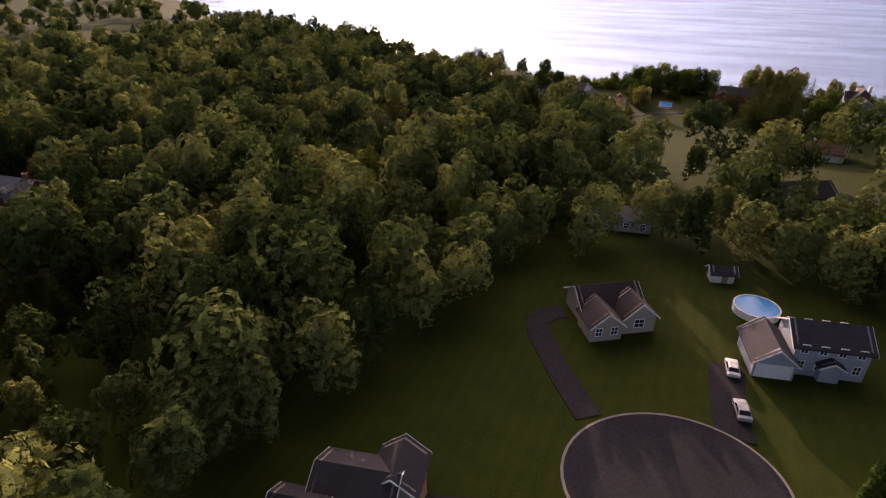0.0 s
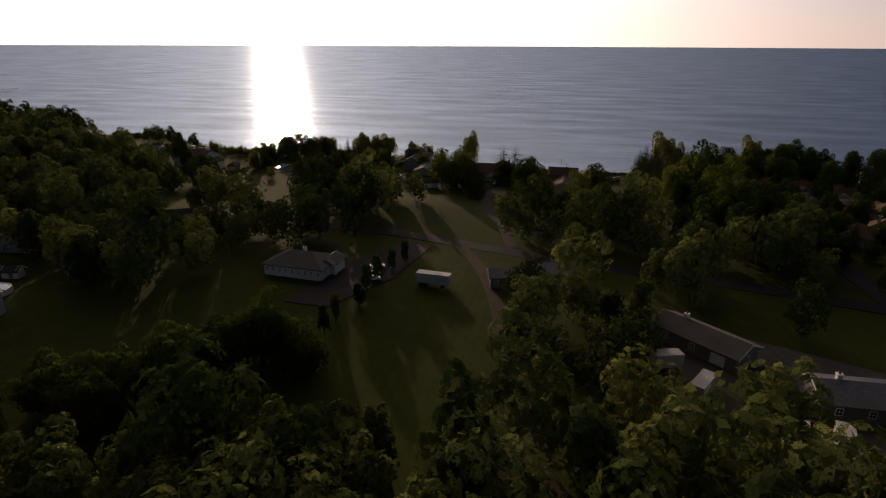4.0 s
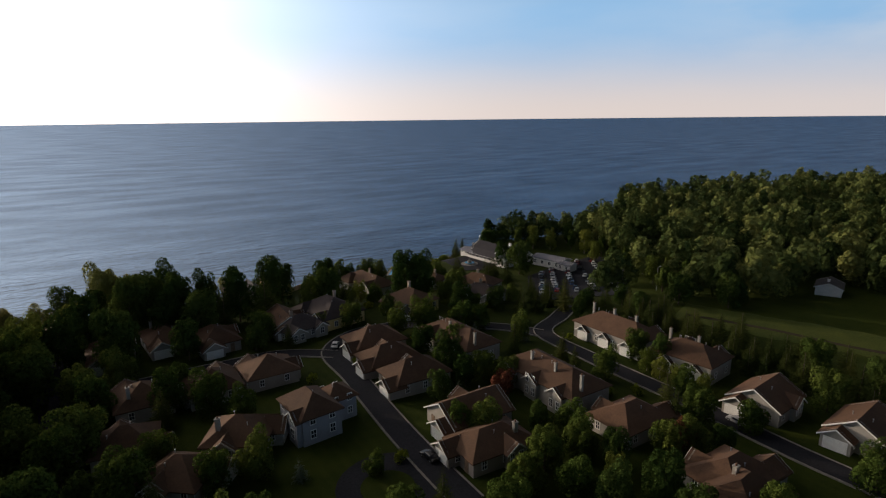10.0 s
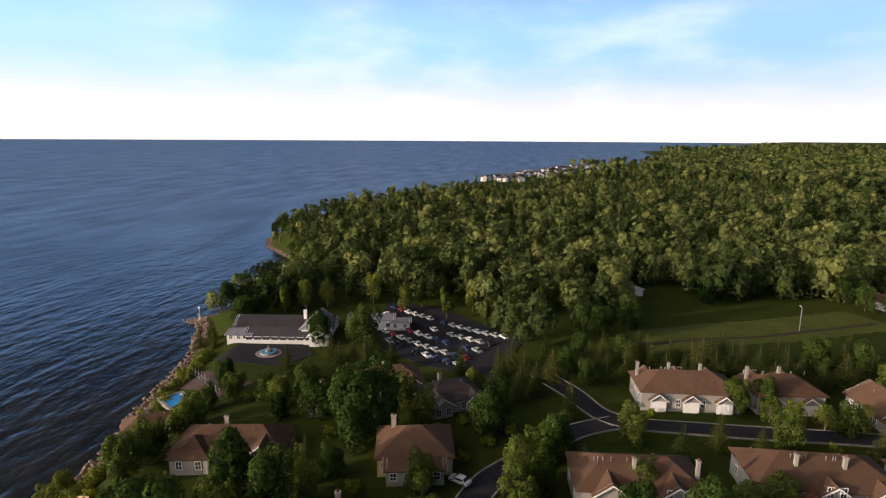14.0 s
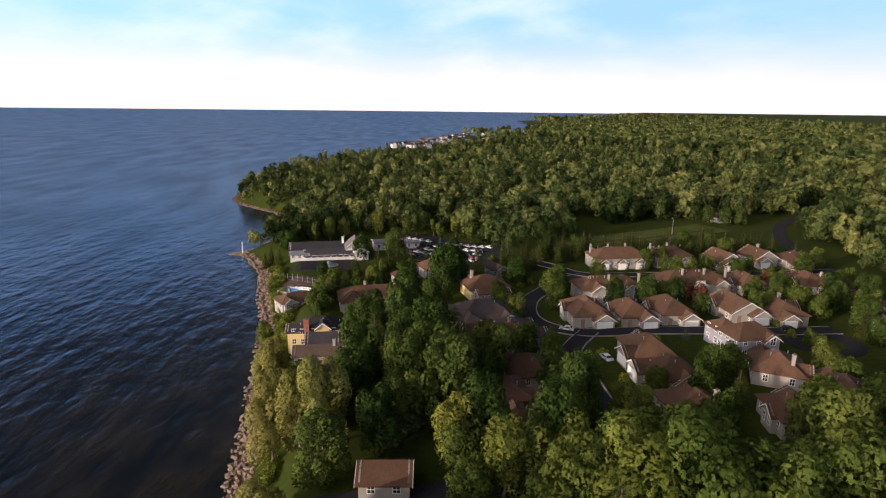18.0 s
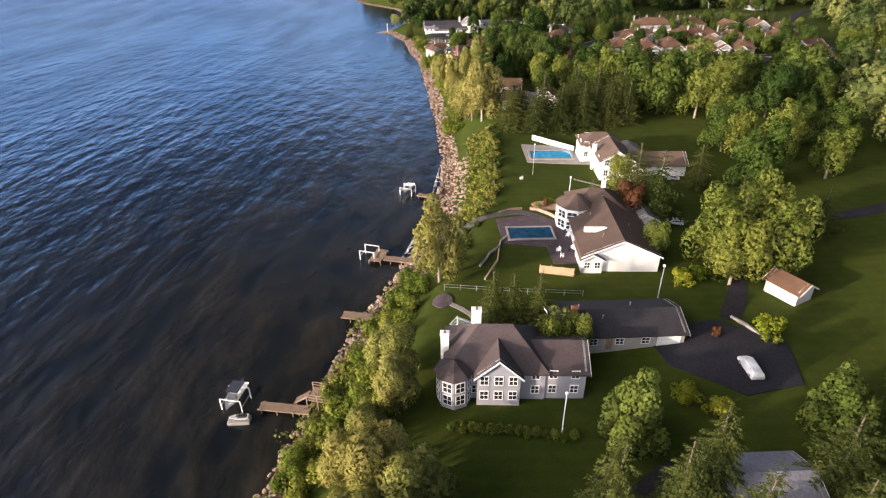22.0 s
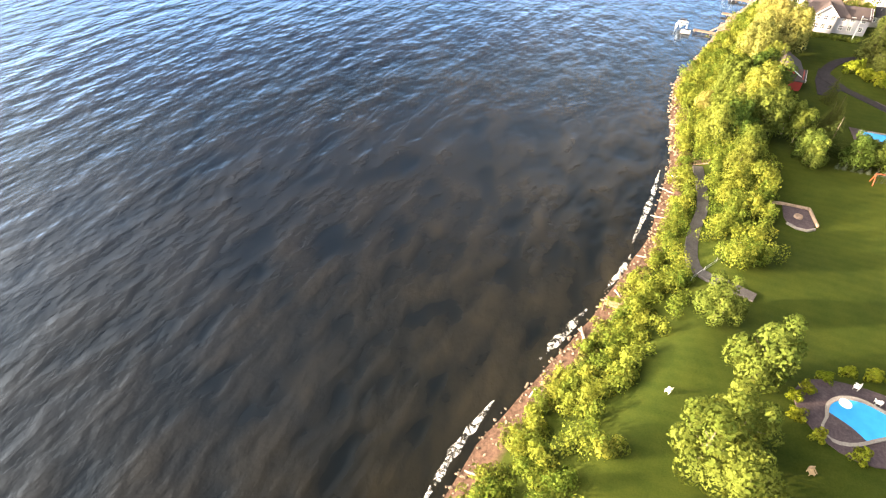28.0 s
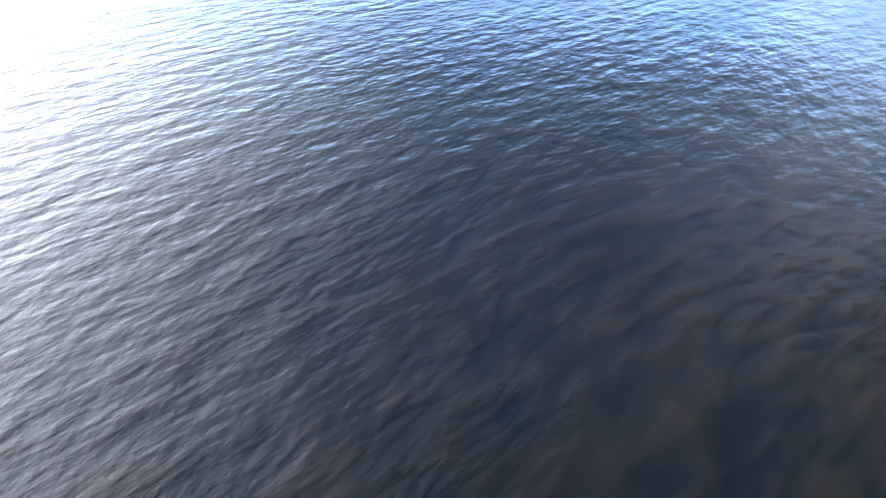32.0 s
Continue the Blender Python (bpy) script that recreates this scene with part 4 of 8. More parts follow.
def roof_solid(bm, l, w, eave, rise, shape, over=0.45, thick=0.2):
    """A roof with its ridge along x; hip ends or gable ends."""
    a, b = l / 2 + over, w / 2 + over
    drop = rise * over / (w / 2)
    cut = min(w / 2, l / 2 - 0.01) * 0.95 if shape == "hip" else 0.0
    r = a - (cut + over if shape == "hip" else 0)
    top = [(-a, -b, eave - drop), (a, -b, eave - drop), (a, b, eave - drop), (-a, b, eave - drop), (-r, 0, eave + rise), (r, 0, eave + rise)]
    low = [(x, y, z - thick) for x, y, z in top]
    v = [bm.verts.new(p) for p in top + low]
    faces = [(0, 1, 5, 4), (2, 3, 4, 5), (1, 2, 5), (3, 0, 4)] if shape == "hip" else [(0, 1, 5, 4), (2, 3, 4, 5)]
    for f in faces:
        bm.faces.new([v[i] for i in f])
        bm.faces.new([v[i + 6] for i in reversed(f)])
    rim = [(0, 1), (1, 2), (2, 3), (3, 0)] if shape == "hip" else [(0, 1), (1, 5), (5, 2), (2, 3), (3, 4), (4, 0)]
    for i, j in rim:
        bm.faces.new((v[i + 6], v[j + 6], v[j], v[i]))


def rake_board(bm, x, w, eave, rise, over=0.45):
    """The white board along both edges of one gable."""
    b, drop, out = w / 2 + over, rise * over / (w / 2), 0.07 if x > 0 else -0.07
    top = [(-b, eave - drop), (0, eave + rise), (b, eave - drop)]
    v = [[bm.verts.new((x + u, y, z - k)) for y, z in top] for u in (0, out) for k in (0.02, 0.26)]
    for i in (0, 1):
        for p, q in ((0, 1), (1, 3), (3, 2), (2, 0)):
            bm.faces.new((v[p][i], v[p][i + 1], v[q][i + 1], v[q][i]))
    bmesh.ops.recalc_face_normals(bm, faces=bm.faces)


def wall_solid(bm, l, w, eave, rise, shape, deep=1.6):
    block(bm, 0, 0, -deep, l, w, deep + eave)
    if shape == "gable":
        for s in (-1, 1):
            x0, x1 = s * l / 2, s * (l / 2 - 0.25)
            solid(bm, [(x0, -w / 2, eave), (x0, w / 2, eave), (x0, 0, eave + rise), (x1, -w / 2, eave), (x1, w / 2, eave), (x1, 0, eave + rise)],
                  [(0, 1, 2), (5, 4, 3), (0, 2, 5, 3), (1, 4, 5, 2), (0, 3, 4, 1)])


class House:
    """A house at x, y whose main ridge runs along turn; volumes are added by wing()."""

    def __init__(self, x, y, turn, label, wall=WALL_WHITE, roof=ROOF_BROWN, group="", category="house", name="house", z=None):
        self.base = thing(name, x, y, gz(x, y) + 0.15 if z is None else z, turn, label, category, group)
        self.wall, self.roof = wall, roof

    def wing(self, x, y, turn, l, w, eave, rise, shape="gable", windows="", wall=None, roof=None, size=(0.95, 1.15), storeys=1, trim=True):
        m = pose(x, y, 0, 0, 0, turn)
        bm = bmesh.new()
        wall_solid(bm, l, w, eave, rise, shape)
        o = part("wall", bm, wall or self.wall, self.base)
        o.matrix_basis = m
        bm = bmesh.new()
        roof_solid(bm, l, w, eave, rise, shape)
        bmesh.ops.recalc_face_normals(bm, faces=bm.faces)
        o = part("roof", bm, roof or self.roof, self.base)
        o.matrix_basis = m
        if trim and shape == "gable":
            for end in (-1, 1):
                bm = bmesh.new()
                rake_board(bm, end * (l / 2 + 0.45), w, eave, rise)
                o = part("rake_board", bm, PAINT_WHITE, self.base, "white painted gable board")
                o.matrix_basis = m
        for spec in windows.split():
            side, n = spec[0], int(spec[1:])
            run = l if side in "sn" else w
            off = (w if side in "sn" else l) / 2
            turn_s = {"s": 0, "e": 90, "n": 180, "w": 270}[side]
            for st in range(storeys):
                for i in range(n):
                    u = (i + 0.5) * run / n - run / 2
                    q = m @ pose(0, 0, 0, 0, 0, turn_s) @ Matrix.Translation((u, -off, 0.85 + st * 2.5))
                    e = q.to_euler()
                    window(self.base, q.translation.x, q.translation.y, q.translation.z, math.degrees(e.z), *size)
        return self

    def opening(self, x, y, turn, kind="door", w=0.95, h=2.05):
        door(self.base, x, y, 0.02, turn, w, h, kind == "garage")
        return self

    def chimney(self, x, y, top, wide=0.9, deep=0.7, low=0.0, material=None):
        bm = bmesh.new()
        block(bm, x, y, low, wide, deep, top - low)
        block(bm, x, y, top, wide + 0.16, deep + 0.16, 0.14)
        c = part("chimney", bm, material or PAINT_WHITE, self.base)
        bm = bmesh.new()
        tube(bm, (x, y, top + 0.14), (x, y, top + 0.5), 0.16, 0.14)
        f = part("flue", bm, RUST_STEEL, c)
        return self

    def vents(self, pts):
        for x, y, z in pts:
            bm = bmesh.new()
            tube(bm, (x, y, z - 0.3), (x, y, z + 0.35), 0.07, 0.07)
            block(bm, x, y, z + 0.35, 0.2, 0.2, 0.06)
            part("roof_vent", bm, GALV, self.base)
        return self


def hamlet(x, y, turn, l, w, seed, roof=ROOF_BROWN, wall=WALL_CREAM):
    """A brown-roofed house of the estate: main hipped body, gabled garage front, window gable behind."""
    rnd = random.Random(seed)
    eave, rise = 2.9 + 0.4 * rnd.random(), w * (0.26 + 0.05 * rnd.random())
    label = rnd.choice(["cream house with brown hipped shingle roof and gabled garage", "cream single-storey house under a wide brown roof",
                        "muted estate house with brown roof and white garage door"])
    h = House(x, y, turn, label, wall, roof, "houses of the lakeside estate")
    h.wing(0, 0, 0, l, w, eave, rise, "hip" if rnd.random() < 0.6 else "gable", "s3 n3 w2", size=(0.8, 1.3))
    gw = w * 0.52
    gy = (w - gw) / 2 * rnd.choice((-1, 1))
    h.wing(l / 2 + 0.3, gy, 0, 3.4, gw, 2.6, gw * 0.32, "gable", "n1" if gy < 0 else "s1", size=(0.8, 1.1))
    h.opening(l / 2 + 2.03, gy, 90, "garage", min(4.2, gw - 0.9), 2.1)
    h.opening(l / 2 + 0.02, -gy * 1.15, 90)
    h.wing(-l * 0.12, -w * 0.42 * (1 if gy > 0 else -1), 90, 3.2, 3.4, 3.0, 1.3, "gable", "w2 e2", size=(0.7, 1.6))
    if rnd.random() < 0.15:
        h.chimney(-l * 0.28, w * 0.25 * rnd.choice((-1, 1)), eave + rise + 0.4, 0.7, 0.6, eave - 1, wall)
    h.vents([(l * (rnd.random() - 0.5) * 0.5, w * 0.16, eave + rise * 0.75), (l * (rnd.random() - 0.5) * 0.6, -w * 0.2, eave + rise * 0.66)])
    PLACED.append((x, y, max(l, w) * 0.55))
    return h


def terrace(x, y, turn, l, w, seed, bays):
    """A row of joined houses: one long ridge with projecting window gables and white chimneys."""
    rnd = random.Random(seed)
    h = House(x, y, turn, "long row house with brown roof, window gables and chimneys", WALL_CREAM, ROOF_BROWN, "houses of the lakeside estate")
    eave, rise = 4.2, w * 0.27
    h.wing(0, 0, 0, l, w, eave, rise, "hip", "n4 e2 w2", size=(0.8, 1.4))
    for i in range(bays):
        u = (i + 0.5) * l / bays - l / 2
        h.wing(u, -w * 0.42, 90, 3.4, l / bays * 0.52, eave - 0.2, l / bays * 0.18, "gable", "w2", size=(0.75, 1.5), storeys=1 + (i % 2))
        h.chimney(u + l / bays * 0.42, -w * 0.2, eave + rise + 0.5, 0.5, 0.5, eave - 0.5, WALL_CREAM)
        h.wing(u, w * 0.4, 90, 3.0, l / bays * 0.45, 2.7, 1.1, "gable", "", trim=True)
        h.opening(u, w * 0.4 + 1.53, 180, "garage", 3.0, 2.1)
    h.vents([((rnd.random() - 0.5) * l * 0.8, -w * 0.1, eave + rise * 0.85) for _ in range(5)])
    PLACED.extend([(x + math.cos(radians(turn)) * l * k, y + math.sin(radians(turn)) * l * k, w * 0.6) for k in (-0.3, 0, 0.3)])
    return h


# rows along the estate lanes: place, heading of the garage front, length, width
for i, (x, y, a, l, w) in enumerate([
        (47, 186, 180, 12, 9.5), (45, 175, 180, 11.5, 8.5), (45.5, 164.5, 180, 12, 8.5), (46, 146, 180, 12, 9), (43, 136, 178, 12, 8),
        (95, 120, 185, 10, 9), (98, 105, 185, 10, 8.5), (94, 94, 182, 10, 9), (67, 110, 0, 11, 8.5), (68, 129, 0, 11, 8.5),
        (21, 182, 90, 8, 10), (10, 182, 90, 9, 9.5), (-2, 184, 90, 9.5, 9.5), (34, 213, 268, 12, 8.5),
        (16, 210, 275, 11, 9), (6, 217, 275, 11, 9), (-6, 214, 270, 11, 8.5), (10, 160, 330, 9.5, 9), (0, 154, 320, 9, 8.5),
        (3, 129, 20, 10, 9), (17, 117, 70, 9.5, 8), (27, 114, 90, 9.5, 8), (38, 110, 110, 10, 8.5), (63, 106, 5, 11, 8.5),
        (-6, 168, 350, 9, 8)]):
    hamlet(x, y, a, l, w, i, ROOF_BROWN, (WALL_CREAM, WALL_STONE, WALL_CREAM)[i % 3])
terrace(67, 147, 270, 20, 10, 3, 3)
terrace(63, 174, 273, 18, 9.5, 4, 2)
terrace(98, 157, 92, 19, 9.5, 5, 3)
terrace(99, 138, 96, 13, 9, 6, 2)
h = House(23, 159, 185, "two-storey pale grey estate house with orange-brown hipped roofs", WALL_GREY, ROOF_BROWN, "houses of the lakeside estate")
h.wing(1.5, 0, 90, 9.5, 7.0, 5.0, 2.3, "hip", "n3 s3 e2 w3", size=(0.9, 1.4), storeys=2)
h.wing(-4.2, -1.6, 0, 5.4, 5.4, 4.4, 1.7, "hip", "s2 n2", size=(0.8, 1.2), storeys=2)
h.wing(4.6, 2.6, 0, 2.6, 3.4, 4.6, 1.2, "gable", "e1", size=(1.2, 1.6), storeys=2)
h.opening(5.03, -1.6, 90)
h.vents([(1.2, 0.8, 6.9), (-3.4, -1.0, 5.9)])
PLACED.append((23, 159, 6))

# ---- single houses ----
def garage_row(h, pts, turn, w=2.7):
    for x, y in pts:
        h.opening(x, y, turn, "garage", w, 2.1)


def round_bay(h, x, y, r, eave, rise, n=10, start=0, stop=360):
    """A many-sided bay with tall windows and a peaked roof."""
    bm = bmesh.new()
    ring = [(x + r * math.cos(radians(360 * i / n)), y + r * math.sin(radians(360 * i / n))) for i in range(n)]
    low, top = [bm.verts.new((*p, -1.5)) for p in ring], [bm.verts.new((*p, eave)) for p in ring]
    for i in range(n):
        j = (i + 1) % n
        bm.faces.new((low[i], low[j], top[j], top[i]))
    bm.faces.new(top)
    part("wall", bm, h.wall, h.base)
    bm = bmesh.new()
    peak = bm.verts.new((x, y, eave + rise))
    out = [bm.verts.new((x + (r + 0.4) * math.cos(radians(360 * i / n)), y + (r + 0.4) * math.sin(radians(360 * i / n)), eave - 0.15)) for i in range(n)]
    for i in range(n):
        bm.faces.new((out[i], out[(i + 1) % n], peak))
    bm.faces.new(out[::-1])
    part("roof", bm, h.roof, h.base)
    for i in range(n):
        a = 360 * (i + 0.5) / n
        if start <= a <= stop:
            m = r * math.cos(math.pi / n) + 0.02
            for z in ([0.5, 2.6] if eave > 4 else [0.6]):
                window(h.base, x + m * math.cos(radians(a)), y + m * math.sin(radians(a)), z, a + 90, r * 0.5, 1.5)


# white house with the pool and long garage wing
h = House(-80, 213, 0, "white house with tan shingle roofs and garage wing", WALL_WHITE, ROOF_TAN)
h.wing(-1, -6, 90, 13, 7.2, 2.8, 1.9, "gable", "e2", size=(1.0, 1.1))
garage_row(h, [(-4.65, -4.5), (-4.65, -8.0)], 270)
h.wing(-1.5, 4.2, 0, 11, 7.6, 4.6, 2.3, "gable", "w3 n2", size=(0.9, 1.4), storeys=2)
h.wing(-4.6, 0.6, 0, 6.5, 4.2, 3.0, 1.3, "gable", "", size=(0.8, 1.2))
h.opening(-7.9, 0.6, 270)
h.wing(8.5, 5.5, 90, 9.5, 6.8, 4.4, 1.9, "hip", "s2 n4 e2", size=(0.9, 1.4), storeys=2)
h.wing(5.0, -1.0, 0, 8, 6, 3.2, 1.8, "hip", "", roof=ROOF_GREY)
h.chimney(-0.5, 8.4, 6.2, 1.0, 0.8, 0)
PLACED.append((-80, 212, 11))
# white-gabled house with the round bay
h = House(-117, 225.5, 0, "large white-gabled house with brown roof and round glazed bay", WALL_WHITE, ROOF_TAN)
h.wing(0.5, -0.3, 0, 18, 13.2, 3.2, 3.0, "gable", "n4 s4", size=(1.0, 1.3))
h.wing(-6, 4.8, 0, 6.2, 3.6, 2.8, 1.0, "gable", "w2", size=(0.9, 1.1))
h.wing(11, 0.8, 90, 10, 8, 4.6, 2.6, "hip", "e2", size=(0.9, 1.4))
round_bay(h, 9.0, 5.0, 3.6, 5.0, 2.0, 10, 60, 230)
h.wing(9, -8.5, 0, 6, 5, 2.6, 1.3, "gable", "e1 s1", roof=ROOF_GREY)
bm = bmesh.new()
for k in range(9):
    block(bm, -2.8 + k * 0.1, 3.2, 4.6 - k * 0.02, 0.08, 4.2, 0.9)
part("parapet", bm, PAINT_WHITE, h.base)
h.chimney(12.5, -1.0, 8.1, 0.8, 0.7, 5)
h.vents([(-5, 2.5, 5.2), (-1, -3, 5.0), (4, 3, 4.8)])
PLACED.append((-117, 225, 13))
# long low house
h = House(-142, 230.5, 94, "long low house under a dark grey shingle roof", WALL_CREAM, ROOF_DARK)
h.wing(0, 0, 0, 19, 8.2, 2.7, 1.5, "gable", "n5 s4", size=(1.1, 1.0))
garage_row(h, [(-7.2, 4.13)], 180, 3.4)
h.opening(1.5, 4.13, 180)
h.chimney(6, 0.5, 5.0, 0.9, 0.7, 2.8, BRICK)
h.vents([(2, 1.5, 3.8), (-3, -1.5, 3.8), (5, -1, 4.0)])
PLACED.append((-142, 230, 10))
# grey house with bay and gable
h = House(-150.5, 246, 90, "two-storey grey house with white windows and brown-grey roof", WALL_GREY, ROOF_UMBER)
h.wing(2.5, 0, 0, 13, 9, 5.0, 3.9, "hip", "n5 s4", size=(0.95, 1.25), storeys=2)
h.wing(2.2, 3.4, 90, 4.6, 5.6, 5.1, 2.6, "gable", "e3", size=(1.0, 1.35), storeys=2)
h.wing(-5.0, 0.6, 0, 8.6, 7.4, 4.6, 2.2, "gable", "n3 w2", size=(0.95, 1.2), storeys=2)
round_bay(h, 8.0, 4.4, 2.3, 4.9, 1.5, 8, 20, 200)
h.chimney(5.0, -2.5, 9.3, 1.3, 1.0, 5, PAINT_WHITE)
h.chimney(9.3, 0.5, 7.6, 1.1, 0.9, 0, PAINT_WHITE)
PLACED.append((-150, 246, 10))
# garage with pale roof
h = House(-170, 220.5, 94, "plain garage with a pale grey metal roof", WALL_CREAM, METAL_ROOF, "", "garage", "garage")
h.wing(0, 0, 0, 9.5, 6.8, 2.6, 1.4, "gable", "n2", trim=True)
h.opening(4.77, 0, 90, "garage", 3.2, 2.1)
PLACED.append((-170, 220, 6))
# red house
h = House(-193.5, 260.5, 2, "small red house with white trim and dark brown roof", WALL_RED, ROOF_UMBER)
h.wing(0, -0.3, 0, 12.5, 8.6, 2.8, 2.5, "gable", "s3 n2 w1", size=(0.9, 1.1))
h.wing(-3.6, 3.4, 0, 5.6, 4.6, 2.7, 1.4, "gable", "w1 n1", size=(0.8, 1.1))
h.wing(-5.0, -1.6, 90, 5.2, 4.6, 2.8, 1.7, "gable", "s1", size=(1.0, 1.1))
h.opening(-6.27, 1.0, 270)
h.chimney(2.0, 1.2, 5.6, 0.6, 0.6, 3.5)
PLACED.append((-193, 260, 8))
# brown-roofed house behind the conifers
h = House(-33, 232, 80, "low house with two brown gabled roofs among conifers", WALL_CREAM, ROOF_BROWN)
h.wing(4.6, 0.5, 0, 7, 6.4, 2.9, 1.9, "gable", "n2 e1", roof=ROOF_BROWN)
h.wing(-1.0, -0.8, 0, 8, 5.2, 2.7, 1.4, "gable", "n2", roof=ROOF_GREY)
h.wing(-5.4, -1.5, 90, 7, 6.4, 3.6, 1.9, "gable", "n2 e2", storeys=1)
h.chimney(-2.5, 0.4, 5.6, 0.7, 0.7, 3)
PLACED.append((-33, 232, 8))
h = House(-16, 237, 85, "small brown-roofed cottage between tall trees", WALL_CREAM, ROOF_BROWN, "", "cottage", "cottage")
h.wing(0, 0, 0, 7, 5.4, 2.6, 1.7, "gable", "n2 w1")
PLACED.append((-16, 237, 5))
h = House(-133, 200, 30, "small white garden shed with a brown roof", WALL_WHITE, ROOF_BROWN, "", "shed", "shed")
h.wing(0, 0, 0, 5.4, 4, 2.4, 1.2, "gable", "", trim=True)
h.opening(-1, -2.03, 0, "garage", 2.2, 1.9)
# large house with chimneys beside the open lawn
h = House(-259.4, 231.2, -10, "large white house with brown-grey roof, dormers and chimneys", WALL_WHITE, ROOF_TAN)
h.wing(-2, 0, 0, 20, 11, 5.2, 3.2, "gable", "n6 s5 e3", size=(1.0, 1.4), storeys=2)
h.wing(-2.2, 5.0, 90, 4.8, 8.0, 5.2, 2.6, "gable", "e3", size=(1.5, 1.6), storeys=2)
h.wing(5.2, 5.0, 90, 3.4, 4.0, 4.6, 1.4, "gable", "e2", size=(0.9, 1.4), storeys=2)
h.wing(-10.0, 5.0, 90, 4.2, 5.4, 5.0, 2.0, "gable", "e2", size=(1.1, 1.5), storeys=2)
h.wing(10.2, 0.4, 90, 5.4, 4.6, 3.8, 1.7, "gable", "e2 n2")
h.chimney(2.6, 3.4, 9.0, 1.6, 1.2, 5.6)
h.chimney(-7.0, 3.4, 9.0, 1.6, 1.2, 5.6)
bm = bmesh.new()
block(bm, 4.6, 7.7, 2.3, 3.4, 1.8, 0.2)
for u in (3.1, 6.1):
    block(bm, u, 8.4, -0.8, 0.2, 0.2, 3.1)
part("deck", bm, CEDAR, h.base, "red-stained timber deck")
bm = bmesh.new()
for k in range(8):
    block(bm, 3.05 + k * 0.44, 8.5, 2.5, 0.07, 0.07, 0.9)
block(bm, 4.6, 8.5, 3.4, 3.4, 0.12, 0.08)
part("railing", bm, CEDAR, h.base)
for u, v in ((-4.6, 7.5), (-2.2, 7.5), (0.2, 7.5)):
    bm = bmesh.new()
    block(bm, u, v + 0.35, 2.75, 2.0, 0.7, 0.12)
    block(bm, u, v + 0.66, 2.85, 2.0, 0.08, 0.9)
    part("balcony", bm, CEDAR, h.base, "red-stained timber balcony")
PLACED.append((-255, 228, 13))
# pavilion
h = House(-241.3, 232, 100, "low white garden pavilion with a hipped tan roof", WALL_WHITE, ROOF_TAN, "", "pavilion", "pavilion")
h.wing(0, 0, 0, 6.6, 3.6, 2.2, 1.3, "hip", "n2")
h.opening(3.32, 0, 90)
PLACED.append((-241, 232, 5))
# ---- inland houses and sheds ----
h = House(-215, 58.5, 33, "tan single-storey house with twin front gables", WALL_TAN, ROOF_UMBER)
h.wing(0, 1, 0, 9.0, 6.8, 2.8, 2.2, "gable", "n3", size=(0.9, 1.1))
h.wing(-2.6, -3.8, 90, 4.6, 4.6, 2.8, 1.9, "gable", "w2", size=(0.9, 1.2))
h.wing(2.8, -3.0, 90, 4.0, 5.0, 2.9, 2.2, "gable", "w1", size=(1.4, 1.3))
h.opening(0.1, -3.03, 0)
PLACED.append((-214, 57, 8))
h = House(-188, 58.5, 12, "two-storey blue-grey house with white windows and garage", WALL_BLUE, ROOF_DARK)
h.wing(0.9, 0, 0, 8.8, 6.2, 4.6, 1.9, "gable", "s4 n4", size=(0.8, 1.2), storeys=2)
h.wing(-5.9, -1.2, 90, 7, 5, 2.7, 2.0, "gable", "e1")
h.opening(-5.9, -4.73, 0, "garage", 4.4, 2.1)
h.opening(0.9, -3.13, 0)
h.wing(0.9, -3.3, 90, 1.6, 2.4, 2.5, 0.7, "gable", "")
PLACED.append((-187, 57, 8))
h = House(-199, 78, 15, "small white garden shed with dark roof", WALL_WHITE, ROOF_DARK, "", "shed", "shed")
h.wing(0, 0, 0, 3.6, 2.4, 1.9, 0.8, "gable", "")
h.opening(0.3, -1.23, 0, "door", 0.9, 1.7)
h = House(-217, 96, 8, "plain house with a pale metal roof beneath trees", WALL_GREY, METAL_ROOF)
h.wing(0, 0, 0, 9.5, 6.4, 2.8, 1.7, "gable", "s3")
h.wing(-5.5, 3.5, 90, 6, 4.4, 2.8, 1.2, "gable", "w1")
PLACED.append((-217, 96, 6))
h = House(-136, 94.5, -3, "long white building with a blue-grey hipped roof", WALL_WHITE, ROOF_GREY, "", "hall", "hall")
h.wing(0, 0, 0, 14, 9.5, 2.7, 2.0, "hip", "s9 e3", size=(0.55, 0.9))
h.wing(6.2, 2, 90, 5, 4, 2.6, 1.0, "gable", "")
h.chimney(0.5, 0.5, 5.3, 0.6, 0.6, 4)
PLACED.append((-136, 94, 8))
h = House(-185, 119, 28, "dark two-storey house with white windows among trees", WALL_TAN, ROOF_DARK)
h.wing(0, 0, 0, 14, 8, 4.8, 2.2, "gable", "s5 n4", size=(0.8, 1.1), storeys=2)
h.wing(3, -3.6, 90, 4, 4.5, 3, 1.5, "gable", "w2")
PLACED.append((-185, 119, 8))
h = House(-347, 53, 8, "large red brick house with a pale roof and dormers", BRICK, METAL_ROOF)
h.wing(0, 0, 0, 17, 9, 5.0, 2.6, "gable", "s6 n5 e2", size=(0.8, 1.3), storeys=2)
for u in (-4, 0, 4):
    h.wing(u, -2.6, 90, 3, 1.8, 6.2, 0.7, "gable", "", wall=WALL_WHITE)
h.chimney(6.5, 0, 8.6, 0.9, 0.8, 5, BRICK)
PLACED.append((-347, 53, 9))
h = House(-232, 15.5, 12, "dark-roofed house beside a curved paved terrace", WALL_TAN, ROOF_DARK)
